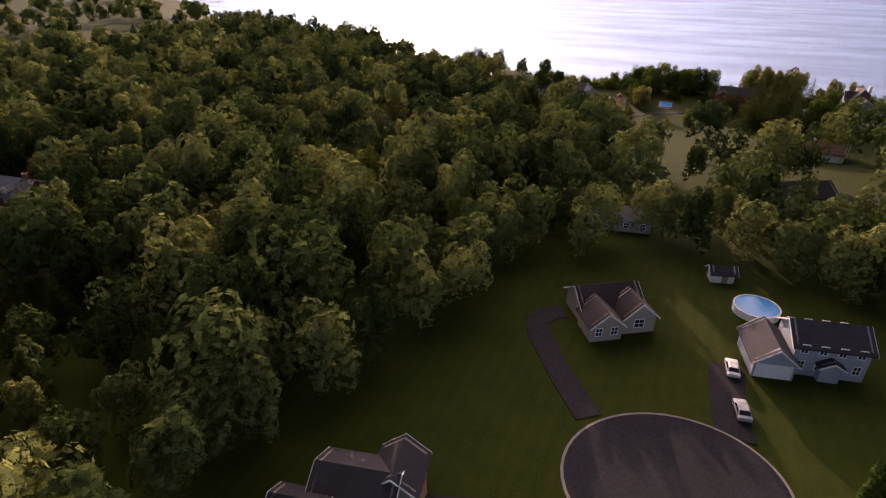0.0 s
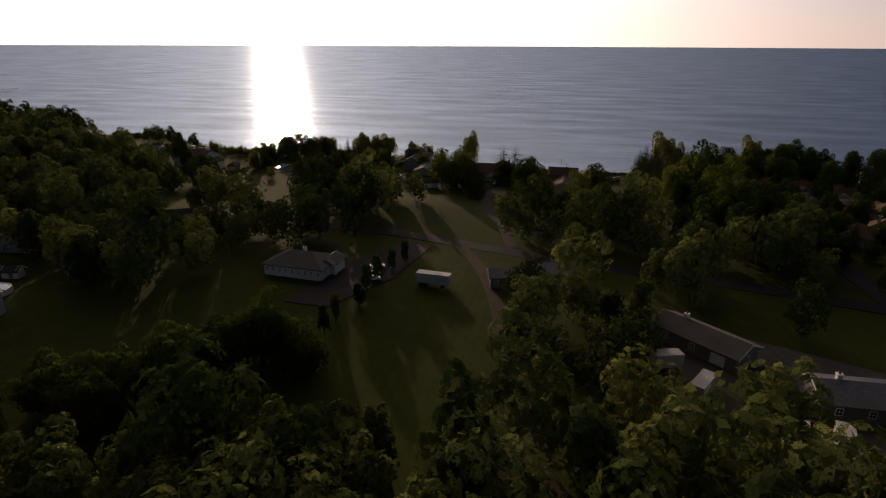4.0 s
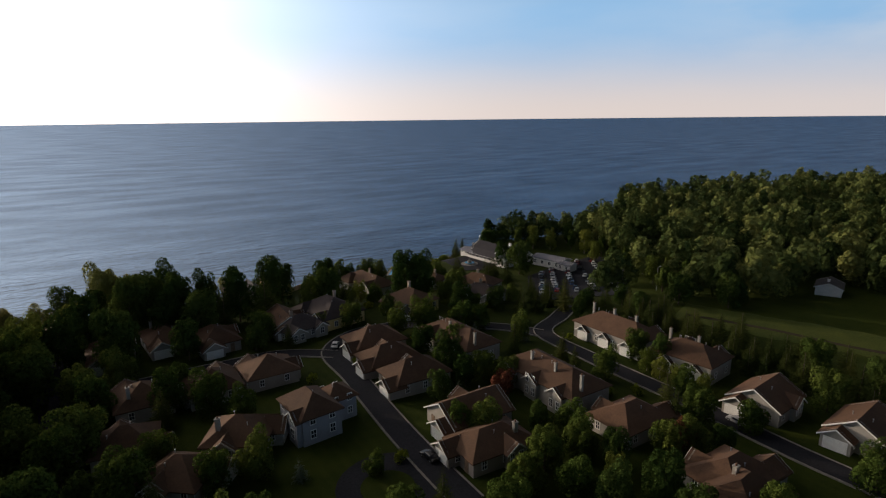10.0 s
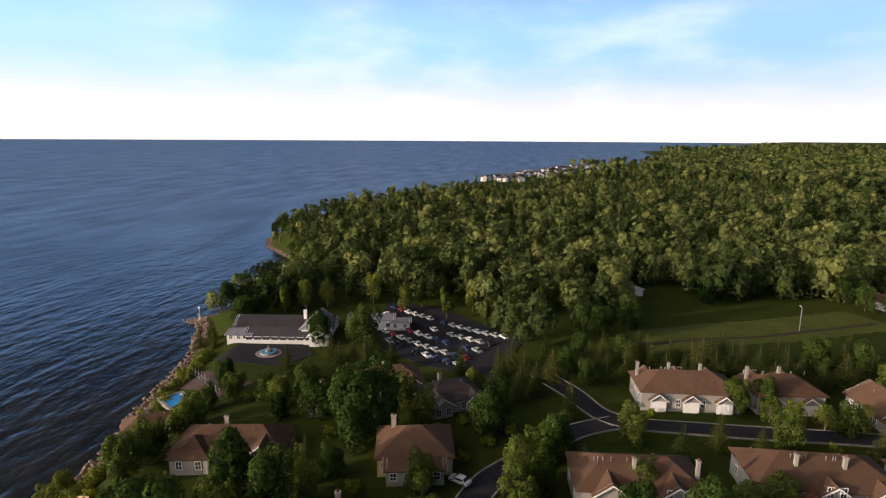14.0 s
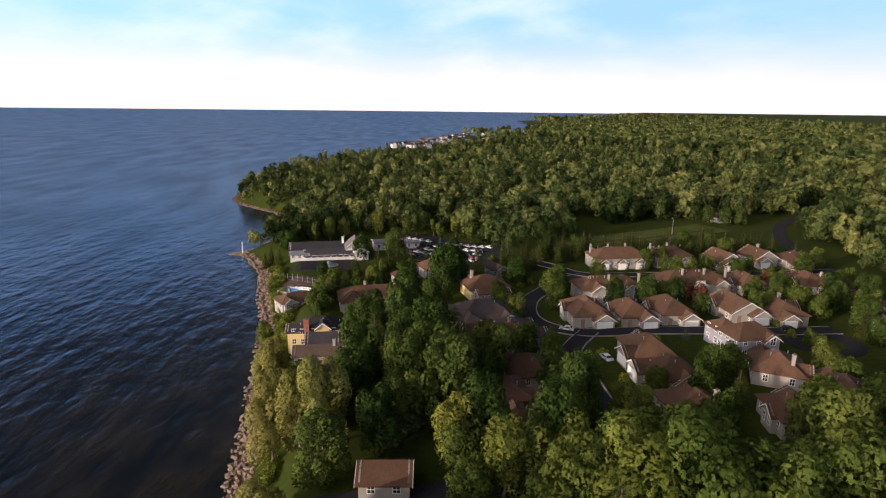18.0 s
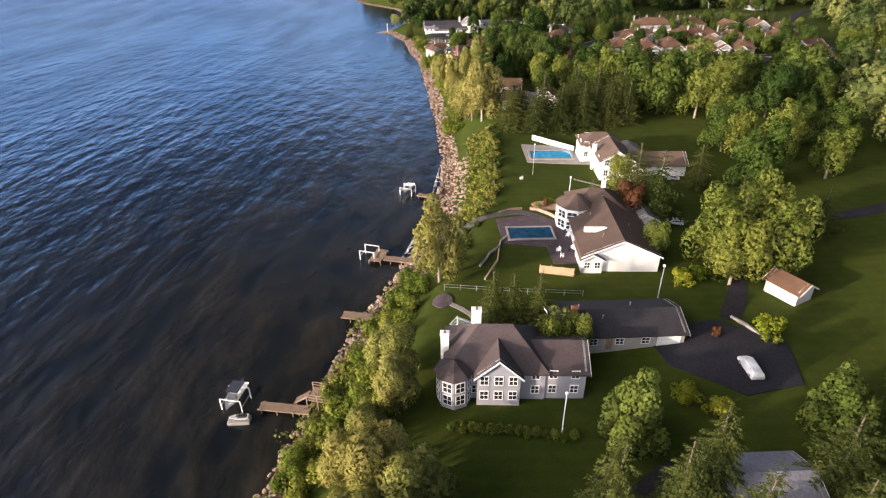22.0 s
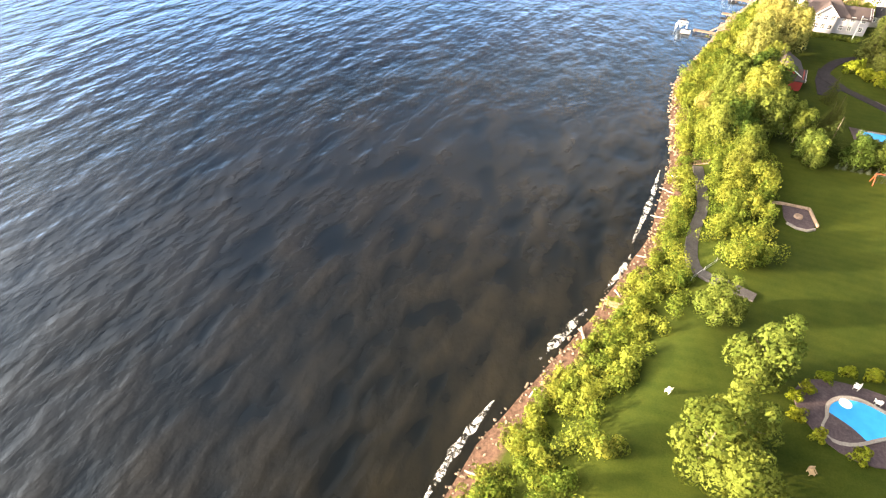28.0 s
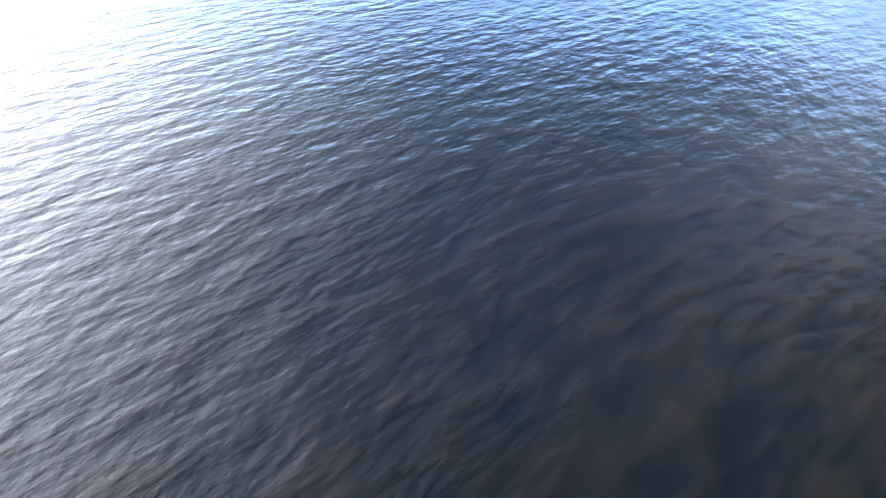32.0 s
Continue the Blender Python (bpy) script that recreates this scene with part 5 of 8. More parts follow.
h.wing(0, 0, 0, 8, 6, 2.9, 1.6, "gable", "n3")
h.wing(3.6, 2.0, 90, 5, 4.6, 2.9, 1.8, "gable", "e2")
h.wing(-4.6, -4, 0, 5, 4, 2.7, 1.2, "gable", "")
PLACED.append((-231, 16, 8))
for x, y, a, l, w, roof, label in [
        (-90, 101, 12, 8, 5, METAL_ROOF, "low pale-roofed outbuilding by the yard"),
        (-80, 107, -8, 11, 5.5, METAL_ROOF, "long pale-roofed outbuilding by the yard"),
        (-54, 77.5, -41, 15, 7, ROOF_GREY, "long storage shed with a worn grey roof"),
        (-36, 64, 3, 12.5, 7.5, METAL_ROOF, "wide shed with a pale sheet metal roof"),
        (-258, 175, 20, 12, 8, ROOF_DARK, "dark-roofed house deep in the woods"),
        (-172, 172, -15, 11, 8, ROOF_BROWN, "brown-roofed house between tall trees"),
        (190, 150, 20, 9, 7, ROOF_GREY, "pale house with grey roof in a clearing"),
        (215, 60, 70, 10, 7, ROOF_GREY, "white house with grey roof among trees"),
        (180, 70, 10, 9, 7, ROOF_BROWN, "white house at the edge of the woods")]:
    h = House(x, y, a, label, WALL_SHED if roof is METAL_ROOF or "shed" in label else WALL_WHITE, roof, "", "shed" if "shed" in label or "outbuilding" in label else "house",
              "shed" if "shed" in label or "outbuilding" in label else "house")
    h.wing(0, 0, 0, l, w, 2.8, w * 0.2, "gable", "s3 e1", size=(0.8, 1.0))
    h.opening(l * 0.3, -w / 2 - 0.02, 0, "garage", 2.4, 2.0)
    if w > 6.5:
        h.chimney(-l * 0.25, 0.3, 3.4 + w * 0.2, 0.7, 0.7, 2.5)
    PLACED.append((x, y, max(l, w) * 0.55))
# ---- lakeside club and its neighbours ----
h = House(146, 261, 95, "long white club house with grey roofs beside the water", WALL_WHITE, ROOF_DARK, "", "club house", "club_house")
h.wing(0, 0, 0, 30, 8, 2.5, 2.3, "gable", "n9 s6", size=(1.9, 1.3))
h.wing(-1, 8.6, 0, 20, 6.8, 1.9, 1.9, "gable", "n8", size=(1.9, 0.9))
h.wing(-11, 5, 90, 10, 8, 4.2, 3.0, "gable", "e3", size=(1.0, 1.5), roof=ROOF_GREY)
h.wing(-13, 11, 90, 5, 5.5, 3.2, 1.6, "gable", "e2", size=(1.0, 1.3), roof=PAINT_WHITE)
h.wing(11, 8.5, 0, 7, 6, 2.4, 0.8, "gable", "n3", roof=METAL_ROOF)
h.chimney(-6, 1, 6.6, 0.9, 0.8, 4)
PLACED.extend([(146, 272, 9), (146, 261, 10), (146, 250, 9), (136, 261, 8)])
h = House(151, 235.5, 100, "white flat-roofed annexe beside the car park", WALL_WHITE, METAL_ROOF, "", "annexe", "annexe")
h.wing(0, 0, 0, 14, 7, 3.2, 0.7, "gable", "n4 w2", size=(1.2, 1.3))
h.wing(-9, 2, 0, 6, 4.5, 2.8, 0.6, "gable", "n2")
PLACED.append((151, 235, 8))
h = House(44, 253, 92, "two-storey yellow house with dark roof and red brick chimney", WALL_YELLOW, ROOF_DARK)
h.wing(0, 0, 0, 9.5, 6.8, 4.6, 1.9, "hip", "n4 w2 s3", size=(0.9, 1.2), storeys=2)
h.wing(-1.2, 2.6, 90, 3.0, 3.0, 5.2, 1.2, "gable", "e1", size=(1.1, 0.8))
h.wing(5.6, 0.8, 0, 3.0, 4.6, 4.0, 1.2, "gable", "n1 e1", storeys=2)
h.chimney(2.6, 3.6, 6.9, 1.2, 0.7, -1, BRICK)
PLACED.append((44, 253, 7))
h = House(32, 251.5, 92, "low cream lakeside house with tan and dark gabled roofs", WALL_CREAM, ROOF_TAN)
h.wing(0, 1.0, 0, 10.5, 5.6, 2.9, 1.3, "gable", "n4 w2", size=(1.0, 1.2))
h.wing(-0.6, -3.4, 0, 7.0, 5.0, 3.4, 1.9, "gable", "w1 n2", roof=ROOF_DARK)
h.wing(-6.6, -1.2, 0, 4.4, 4.2, 2.7, 1.0, "gable", "n1 w1", roof=ROOF_UMBER)
h.chimney(-3.2, 1.4, 5.2, 0.6, 0.6, 3, WALL_CREAM)
PLACED.append((32, 251.5, 7))
h = House(20.5, 249.5, 96, "dark-roofed house in the shade of tall trees", WALL_STONE, ROOF_UMBER)
h.wing(0, 0, 0, 10.5, 7.5, 2.8, 1.7, "hip", "n3 s2 w2", size=(0.9, 1.2))
PLACED.append((20.5, 249.5, 6))
h = House(69, 208, 100, "cream house with curved brown roof and wide deck", WALL_YELLOW, ROOF_BROWN)
h.wing(0, -1, 0, 12, 10, 3.4, 2.6, "hip", "n5 w3", size=(1.0, 1.4))
h.wing(0, 5, 0, 9, 3.4, 2.9, 0.8, "gable", "n4", wall=WALL_CREAM)
h.chimney(3.5, -3, 6.7, 0.8, 0.7, 3, WALL_TAN)
PLACED.append((68, 208, 8))
for x, y, a, l, w, eave, roof, label in [
        (93, 205, 120, 12, 9, 3.2, ROOF_UMBER, "dark-roofed house with tall windows behind trees"),
        (47, 213, 100, 15, 12, 3.6, ROOF_UMBER, "wide house with sprawling dark brown roofs"),
        (36, 207, 190, 11, 9, 3.0, ROOF_UMBER, "low dark-roofed wing house near the lane"),
        (102, 219, 112, 13, 9, 3.4, ROOF_BROWN, "pale house with a broad brown hipped roof"),
        (92, 231, 110, 7, 6.4, 3.2, ROOF_BROWN, "small pale house with steep brown hipped roof"),
        (72, 241, 98, 19, 9.5, 3.2, ROOF_BROWN, "long pale house with several brown hipped roofs"),
        (84, 265, 122, 11, 6.5, 2.8, ROOF_BROWN, "small brown-roofed pool house near the shore")]:
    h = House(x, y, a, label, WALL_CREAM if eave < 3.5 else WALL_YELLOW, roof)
    h.wing(0, 0, 0, l, w, eave, w * 0.27, "hip", "n4 w2 s3 e2", size=(0.9, 1.3))
    h.wing(l * 0.3, w * 0.32, 90, w * 0.7, l * 0.34, eave, l * 0.11, "hip" if l > 12 else "gable", "e2", size=(0.9, 1.4))
    h.wing(-l * 0.32, w * 0.3, 90, w * 0.6, l * 0.3, eave - 0.2, l * 0.1, "gable", "e1", size=(1.0, 1.5))
    h.chimney(l * 0.1, -w * 0.2, eave + w * 0.27 + 0.5, 0.7, 0.6, eave, WALL_TAN)
    h.vents([(-l * 0.2, w * 0.1, eave + w * 0.2), (l * 0.25, -w * 0.12, eave + w * 0.18)])
    PLACED.append((x, y, max(l, w) * 0.55))
# far shoreline settlement
rnd = random.Random(8)
for i in range(64):
    x = 690 + i * 6.2 + rnd.random() * 10
    y = float(shore_y(x)) - 18 - rnd.random() * (60 + i * 1.2)
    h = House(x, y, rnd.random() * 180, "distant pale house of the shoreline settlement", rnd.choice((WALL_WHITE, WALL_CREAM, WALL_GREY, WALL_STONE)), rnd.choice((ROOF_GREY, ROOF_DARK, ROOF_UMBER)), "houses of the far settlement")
    h.base.scale = (0.9, 0.9, 0.9)
    h.wing(0, 0, 0, 10 + rnd.random() * 5, 8, 5.0, 2.6, "gable", "", trim=False)
    PLACED.append((x, y, 7))

# ---- pools, terraces and garden things ----
def pool(x, y, rx, ry, turn, water, label, rim=0.5, square=True, level=None):
    """A sunk basin: coping ring, and water just below its edge."""
    z = (gz(x, y) + 0.2) if level is None else level
    pool_ob = thing("swimming_pool", x, y, z, turn, label, "pool")
    if square:
        outer = [(-rx - rim, -ry - rim), (rx + rim, -ry - rim), (rx + rim, ry + rim), (-rx - rim, ry + rim)]
        inner = [(-rx, -ry), (rx, -ry), (rx, ry), (-rx, ry)]
    else:
        inner = oval(0, 0, rx, ry, 0, 32, 0.14, 4)
        outer = [(a * (1 + rim / rx), b * (1 + rim / ry)) for a, b in inner]
    bm = bmesh.new()
    n = len(inner)
    rows = [[bm.verts.new((*p, zz)) for p in ring] for ring, zz in ((outer, -0.8), (outer, 0.0), (inner, 0.0), (inner, -0.9))]
    for a in range(3):
        for i in range(n):
            j = (i + 1) % n
            bm.faces.new((rows[a][i], rows[a][j], rows[a + 1][j], rows[a + 1][i]))
    bmesh.ops.recalc_face_normals(bm, faces=bm.faces)
    part("coping", bm, CONCRETE, pool_ob, "pale stone coping")
    bm = bmesh.new()
    bm.faces.new([bm.verts.new((*p, -0.16)) for p in inner])
    part("pool_water", bm, water, pool_ob, "clear blue water")
    return pool_ob


pad("terrace", [(-62, 237), (-75, 236.5), (-77, 221), (-64, 221)], CONCRETE, 0.16, "pale concrete terrace round the pool", "terrace")
pool(-70, 230, 2.9, 5.2, 0, POOL_BLUE, "long rectangular pool with clear blue water", 0.5, level=gz(-70, 230) + 0.45)
pad("terrace", [(-106, 246), (-116, 245), (-117, 236), (-123, 236.5), (-123.5, 231), (-107, 231), (-104.5, 240)], PAVER, 0.15, "grey-brown paved terrace with planting edges", "terrace")
pool(-112, 239.5, 2.3, 4.3, 3, POOL_DEEP, "dark rectangular pool in a paved terrace", 0.35, level=gz(-112, 239.5) + 0.4)
pad("terrace", [(-216.4, 246.6), (-216.7, 232), (-222.6, 232.4), (-222.9, 246.2)], PAVER, 0.15, "paved surround of the long pool", "terrace")
pool(-219.6, 239.5, 2.1, 4.8, 2, POOL_BRIGHT, "bright blue rectangular pool behind a hedge", 0.4, level=gz(-219.6, 239.5) + 0.4)
pad("terrace", oval(-304, 256.5, 6.2, 7.4, 18, 26, 0.05, 2), PAVER, 0.15, "mauve paved terrace round the kidney pool", "terrace")
pool(-304.8, 257.3, 2.6, 4.4, 28, POOL_BRIGHT, "kidney-shaped pool with vivid blue water", 0.45, False, level=gz(-304.8, 257.3) + 0.4)
pool(96, 266.5, 5.6, 2.3, 52, POOL_BRIGHT, "large blue club pool beside a terrace", 0.6, level=gz(96, 266.5) + 0.6)
pad("tennis_court", [(117, 277.5), (108, 275.5), (99, 259), (107, 254)], COURT, 0.18, "worn brown tennis court behind a tall fence", "court")
pad("terrace", [(121, 272), (118, 252), (128, 246), (135, 252), (133, 270)], ASPHALT, 0.16, "dark paved forecourt with a fountain", "forecourt")
pad("terrace", [(-254.9, 261.8), (-258.8, 261.8), (-260.6, 261.2), (-261.7, 259.8), (-261.7, 258.4), (-260.6, 257.2), (-259.6, 256.8), (-254.8, 257.6)], PAVER, 0.16, "paved fire pit terrace on the lawn", "terrace")


def low_wall(name, pts, w, h, material, label, category="wall", group=""):
    bm = bmesh.new()
    for (x0, y0), (x1, y1) in zip(pts, pts[1:]):
        z0, z1 = gz(x0, y0), gz(x1, y1)
        beam(bm, (x0, y0, z0 + h / 2 - 0.15), (x1, y1, z1 + h / 2 - 0.15), w, h + 0.3)
    return tagged(part(name, bm, material, None), label, category, group)


low_wall("garden_wall", [(-58, 233.5), (-62, 229), (-67, 223.5)], 0.3, 1.4, PAINT_WHITE, "white garden wall from the house to the lawn")
low_wall("kerb_stone", [(-259.8, 256.4), (-254.5, 257.3), (-254.6, 262.1), (-255.6, 266)], 0.3, 0.5, ROCK, "low stone edging of the fire pit terrace", "edging")
low_wall("kerb_stone", [(-260.8, 256.9), (-261.9, 258.2), (-261.9, 259.9), (-260.8, 261.4)], 0.3, 0.4, CONCRETE, "curved low stone edging on the lawn", "edging")
low_wall("timber_edging", [(-128, 249), (-122, 246.5), (-118, 246)], 0.25, 0.35, FENCE_WOOD, "curved pale timber edging above the bluff", "edging")
low_wall("sea_wall", [(-113, 259), (-110, 254.5), (-104, 250), (-99, 250)], 0.6, 0.5, CONCRETE, "low pale boulder wall along the path", "wall")
low_wall("garden_wall", [(-101.6, 238.6), (-102, 237), (-104.2, 234.6), (-107.6, 232.2), (-110, 231.2)], 0.4, 0.6, ROCK, "low curved stone wall of the pool terrace")
low_wall("garden_wall", [(-103.2, 245.2), (-101.8, 242.6), (-101.4, 240.2)], 0.35, 0.45, ROCK, "low stone edging beside the terrace steps")
low_wall("kerb_stone", [(-113, 244), (-115.2, 245.6), (-117.2, 245.9), (-119.6, 247.9), (-121.4, 248.4), (-123.8, 249.8)], 0.3, 0.4, CONCRETE, "winding pale edging of a lawn bed", "edging")
low_wall("kerb_stone", [(-139.4, 211.6), (-141.4, 210.2), (-143.4, 209.4), (-145.4, 206.6)], 0.35, 0.45, CONCRETE, "pale stone edging of the dark forecourt", "edging")
low_wall("boulder_edging", [(-86, 245.6), (-90.5, 246.8), (-95, 248.4), (-99.7, 250.4)], 0.7, 0.5, ROCK, "row of pale boulders below the lawn", "edging")
pad("terrace", oval(-133.8, 256.2, 1.9, 1.7, 0, 18), PAVER, 0.14, "small round paved seat on the bluff lawn", "terrace")
ribbon("path", [(-134.6, 255), (-136, 253), (-137.6, 251.4), (-140.5, 250.6)], 0.9, CONCRETE, 0.1, label="narrow pale stepping path across the lawn", category="path")
pad("terrace", oval(-99.6, 233.6, 2.2, 4.4, 0, 22, 0.1, 6), BARE, 0.1, "brown planted bed behind the pool terrace", "bed")


def arbor(x, y, turn, label):
    """White slatted garden arch."""
    ob = thing("arbor", x, y, gz(x, y), turn, label, "arbor")
    for u in (-1.3, 1.3):
        for v in (-0.9, 0.9):
            bm = bmesh.new()
            block(bm, u, v, -0.1, 0.12, 0.12, 2.4)
            part("post", bm, PAINT_WHITE, ob)
    for v in (-0.9, 0.9):
        bm = bmesh.new()
        block(bm, 0, v, 2.3, 3.1, 0.09, 0.16)
        part("beam", bm, PAINT_WHITE, ob)
    for k in range(8):
        bm = bmesh.new()
        block(bm, -1.4 + k * 0.4, 0, 2.46, 0.09, 2.3, 0.09)
        part("slat", bm, PAINT_WHITE, ob)


arbor(-142.5, 253.0, 60, "white slatted arbor beside the grey house")


def raised_bed(x, y, turn, l, w):
    ob = thing("raised_bed", x, y, gz(x, y), turn, "weathered timber raised bed on the mown lawn", "planter", "raised beds on the lawn")
    for u, v, a, b in ((0, w / 2, l, 0.08), (0, -w / 2, l, 0.08), (l / 2, 0, 0.08, w), (-l / 2, 0, 0.08, w)):
        bm = bmesh.new()
        block(bm, u, v, -0.1, a, b, 0.6)
        part("board", bm, FENCE_WOOD, ob)
    bm = bmesh.new()
    block(bm, 0, 0, -0.1, l - 0.1, w - 0.1, 0.45)
    part("soil", bm, TRACK, ob, "dark soil")


for k in range(3):
    raised_bed(-22.5 - 3.0 * k, 249.6 + 0.2 * k, 92, 5.0, 1.2)
bm = bmesh.new()
tube(bm, (0, 0, -0.1), (0, 0, 0.35), 0.75, 0.7, 14)
fire = part("fire_pit", bm, ROCK, None)
fire.matrix_basis = pose(-258, 259.4, gz(-258, 259.4) + 0.2)
tagged(fire, "round dark stone fire pit on the terrace", "fire pit")


def fence(pts, h, material, label, gap=0.16, board=0.14):
    """Upright boards between posts."""
    (x0, y0), (x1, y1) = pts
    run = math.hypot(x1 - x0, y1 - y0)
    ob = thing("fence", x0, y0, 0, math.degrees(math.atan2(y1 - y0, x1 - x0)), label, "fence")
    n = int(run / gap)
    for i in range(n + 1):
        u = i * run / n
        z = gz(x0 + (x1 - x0) * u / run, y0 + (y1 - y0) * u / run)
        post = i % 12 == 0
        me = shared(("post" if post else "slat", h, board), lambda bm: block(bm, 0, 0, -0.3, 0.14 if post else board, 0.14 if post else 0.03, h + 0.3 + (0.12 if post else 0)), material)
        o = new("post" if post else "slat", me)
        o.parent = ob
        o.matrix_basis = pose(u, 0.05 if post else 0, z)
    return ob


fence([(-126, 239.3), (-127.2, 233.6)], 1.6, FENCE_WOOD, "pale timber board fence across the lawn")
fence([(64, 268), (56, 257)], 1.5, FENCE_WOOD, "pale timber board fence near the shore")
fence([(54, 256), (40, 246)], 1.5, FENCE_WOOD, "weathered board fence behind the cream house")
fence([(103, 273), (93, 258)], 1.1, PAINT_WHITE, "white picket fence beside the club pool", 0.2, 0.1)


def post_line(pts, h, label, spacing=2.6):
    ob = thing("wire_fence", pts[0][0], pts[0][1], 0, 0, label, "fence")
    for (x0, y0), (x1, y1) in zip(pts, pts[1:]):
        n = int(math.hypot(x1 - x0, y1 - y0) / spacing)
        for i in range(n + 1):
            x, y = x0 + (x1 - x0) * i / n, y0 + (y1 - y0) * i / n
            o = new("post", shared(("fence_post", h), lambda bm: tube(bm, (0, 0, -0.2), (0, 0, h), 0.05, 0.05, 6), GALV))
            o.parent = ob
            o.matrix_basis = pose(x - pts[0][0], y - pts[0][1], gz(x, y))
        bm = bmesh.new()
        for k in (0.5, 0.95):
            beam(bm, (x0 - pts[0][0], y0 - pts[0][1], gz(x0, y0) + h * k), (x1 - pts[0][0], y1 - pts[0][1], gz(x1, y1) + h * k), 0.035)
        part("rail", bm, GALV, ob)


post_line([(-130.5, 256), (-132, 245), (-133, 233)], 1.1, "thin wire fence between two lawns")
post_line([(118, 278), (98, 258)], 2.6, "tall wire fence round the tennis court")
post_line([(-270, 268), (-283, 276)], 1.0, "thin wire fence along the scrub")


def pole(name, x, y, h, r, material, label, category, top=None):
    ob = thing(name, x, y, gz(x, y), 0, label, category)
    bm = bmesh.new()
    tube(bm, (0, 0, -0.3), (0, 0, h), r, r * 0.7, 10)
    part("mast", bm, material, ob)
    if top == "ball":
        bm = bmesh.new()
        bmesh.ops.create_icosphere(bm, subdivisions=2, radius=r * 2.2, matrix=Matrix.Translation((0, 0, h + r)))
        part("finial", bm, PAINT_WHITE, ob)
    if top == "lamp":
        bm = bmesh.new()
        beam(bm, (0, 0, h), (1.0, 0, h + 0.15), 0.08)
        part("arm", bm, GALV, ob)
        bm = bmesh.new()
        block(bm, 1.1, 0, h + 0.05, 0.7, 0.3, 0.16)
        part("lamp_head", bm, PAINT_WHITE, ob)
    if top == "cross":
        for z, w in ((h - 0.4, 2.2), (h - 1.2, 1.8)):
            bm = bmesh.new()
            beam(bm, (-w / 2, 0, z), (w / 2, 0, z), 0.12, 0.14)
            part("cross_arm", bm, TIMBER, ob)
            for s in (-0.45, 0.45):
                bm = bmesh.new()
                tube(bm, (s * w, 0, z + 0.07), (s * w, 0, z + 0.27), 0.05, 0.04, 6)
                part("insulator", bm, PANE, ob)
    return ob


pole("flagpole", -83, 236, 7.5, 0.09, GALV, "slim grey flagpole on the lawn", "flagpole", "ball")
pole("flagpole", -101, 230.5, 7.0, 0.09, PAINT_WHITE, "slim white flagpole beside the round bay", "flagpole", "ball")
pole("flagpole", -135, 221.5, 7.0, 0.1, GALV, "grey pole at the corner of the long house", "pole", "ball")
pole("flagpole", -161, 240.5, 7.0, 0.09, PAINT_WHITE, "white flagpole below the grey house", "flagpole", "ball")
pole("street_lamp", 152, 186, 8.0, 0.12, GALV, "tall grey lamp post beside the car park", "lamp post", "lamp")
pole("street_lamp", 150, 110, 7.0, 0.1, GALV, "grey lamp post beside the path", "lamp post", "lamp")
pole("pier_light", 163, 300, 4.5, 0.16, PAINT_WHITE, "white marker post at the stone groyne", "marker", "ball")
for x, y in ((-2.5, 80), (-4.5, 46), (-5.5, 18), (-6.5, 112)):
    pole("utility_pole", x, y, 9.0, 0.16, TIMBER, "brown timber utility pole carrying wires", "utility pole", "cross")
spots = [(-5.5, 18), (-4.5, 46), (-2.5, 80), (-6.5, 112)]
for off, z in ((-1.0, 8.9), (0.0, 8.9), (1.0, 8.9), (0.6, 8.1)):
    curve = bpy.data.curves.new("power_line", "CURVE")
    curve.dimensions, curve.bevel_depth = "3D", 0.014
    sp = curve.splines.new("POLY")
    line = []
    for (x0, y0), (x1, y1) in zip(spots, spots[1:]):
        for k in range(8):
            t = k / 8
            line.append((x0 + (x1 - x0) * t + off, y0 + (y1 - y0) * t, gz(x0, y0) * (1 - t) + gz(x1, y1) * t + z - 2.0 * t * (1 - t)))
    sp.points.add(len(line) - 1)
    for p, c in zip(sp.points, line):
        p.co = (*c, 1)
    curve.materials.append(TIMBER)
    tagged(new("power_line", curve), "thin sagging wire between the utility poles", "power line", "wires along the road")

# ---- vehicles ----
def car_body(bm, l=3.6, w=1.55, van=False):
    """A rounded body: sills, bonnet, cabin and tail in one skin."""
    prof = ([(-0.5, 0.25), (-0.5, 0.75), (-0.44, 1.25), (0.28, 1.28), (0.42, 0.78), (0.5, 0.7), (0.5, 0.25)] if van else
            [(-0.5, 0.25), (-0.5, 0.70), (-0.36, 0.76), (-0.24, 1.12), (0.10, 1.14), (0.26, 0.74), (0.47, 0.62), (0.5, 0.25)])
    rings = []
    for s, k in ((-1, 0.86), (-0.72, 1.0), (0.72, 1.0), (1, 0.86)):
        rings.append([bm.verts.new((x * l * (0.98 if abs(s) == 1 else 1), s * w / 2 * (0.84 if z > 0.9 else 1.0), 0.25 + (z - 0.25) * k)) for x, z in prof])
    for a, b in zip(rings, rings[1:]):
        for i in range(len(prof)):
            j = (i + 1) % len(prof)
            bm.faces.new((a[i], a[j], b[j], b[i]))
    bm.faces.new(rings[0])
    bm.faces.new(rings[-1][::-1])
    bmesh.ops.recalc_face_normals(bm, faces=bm.faces)


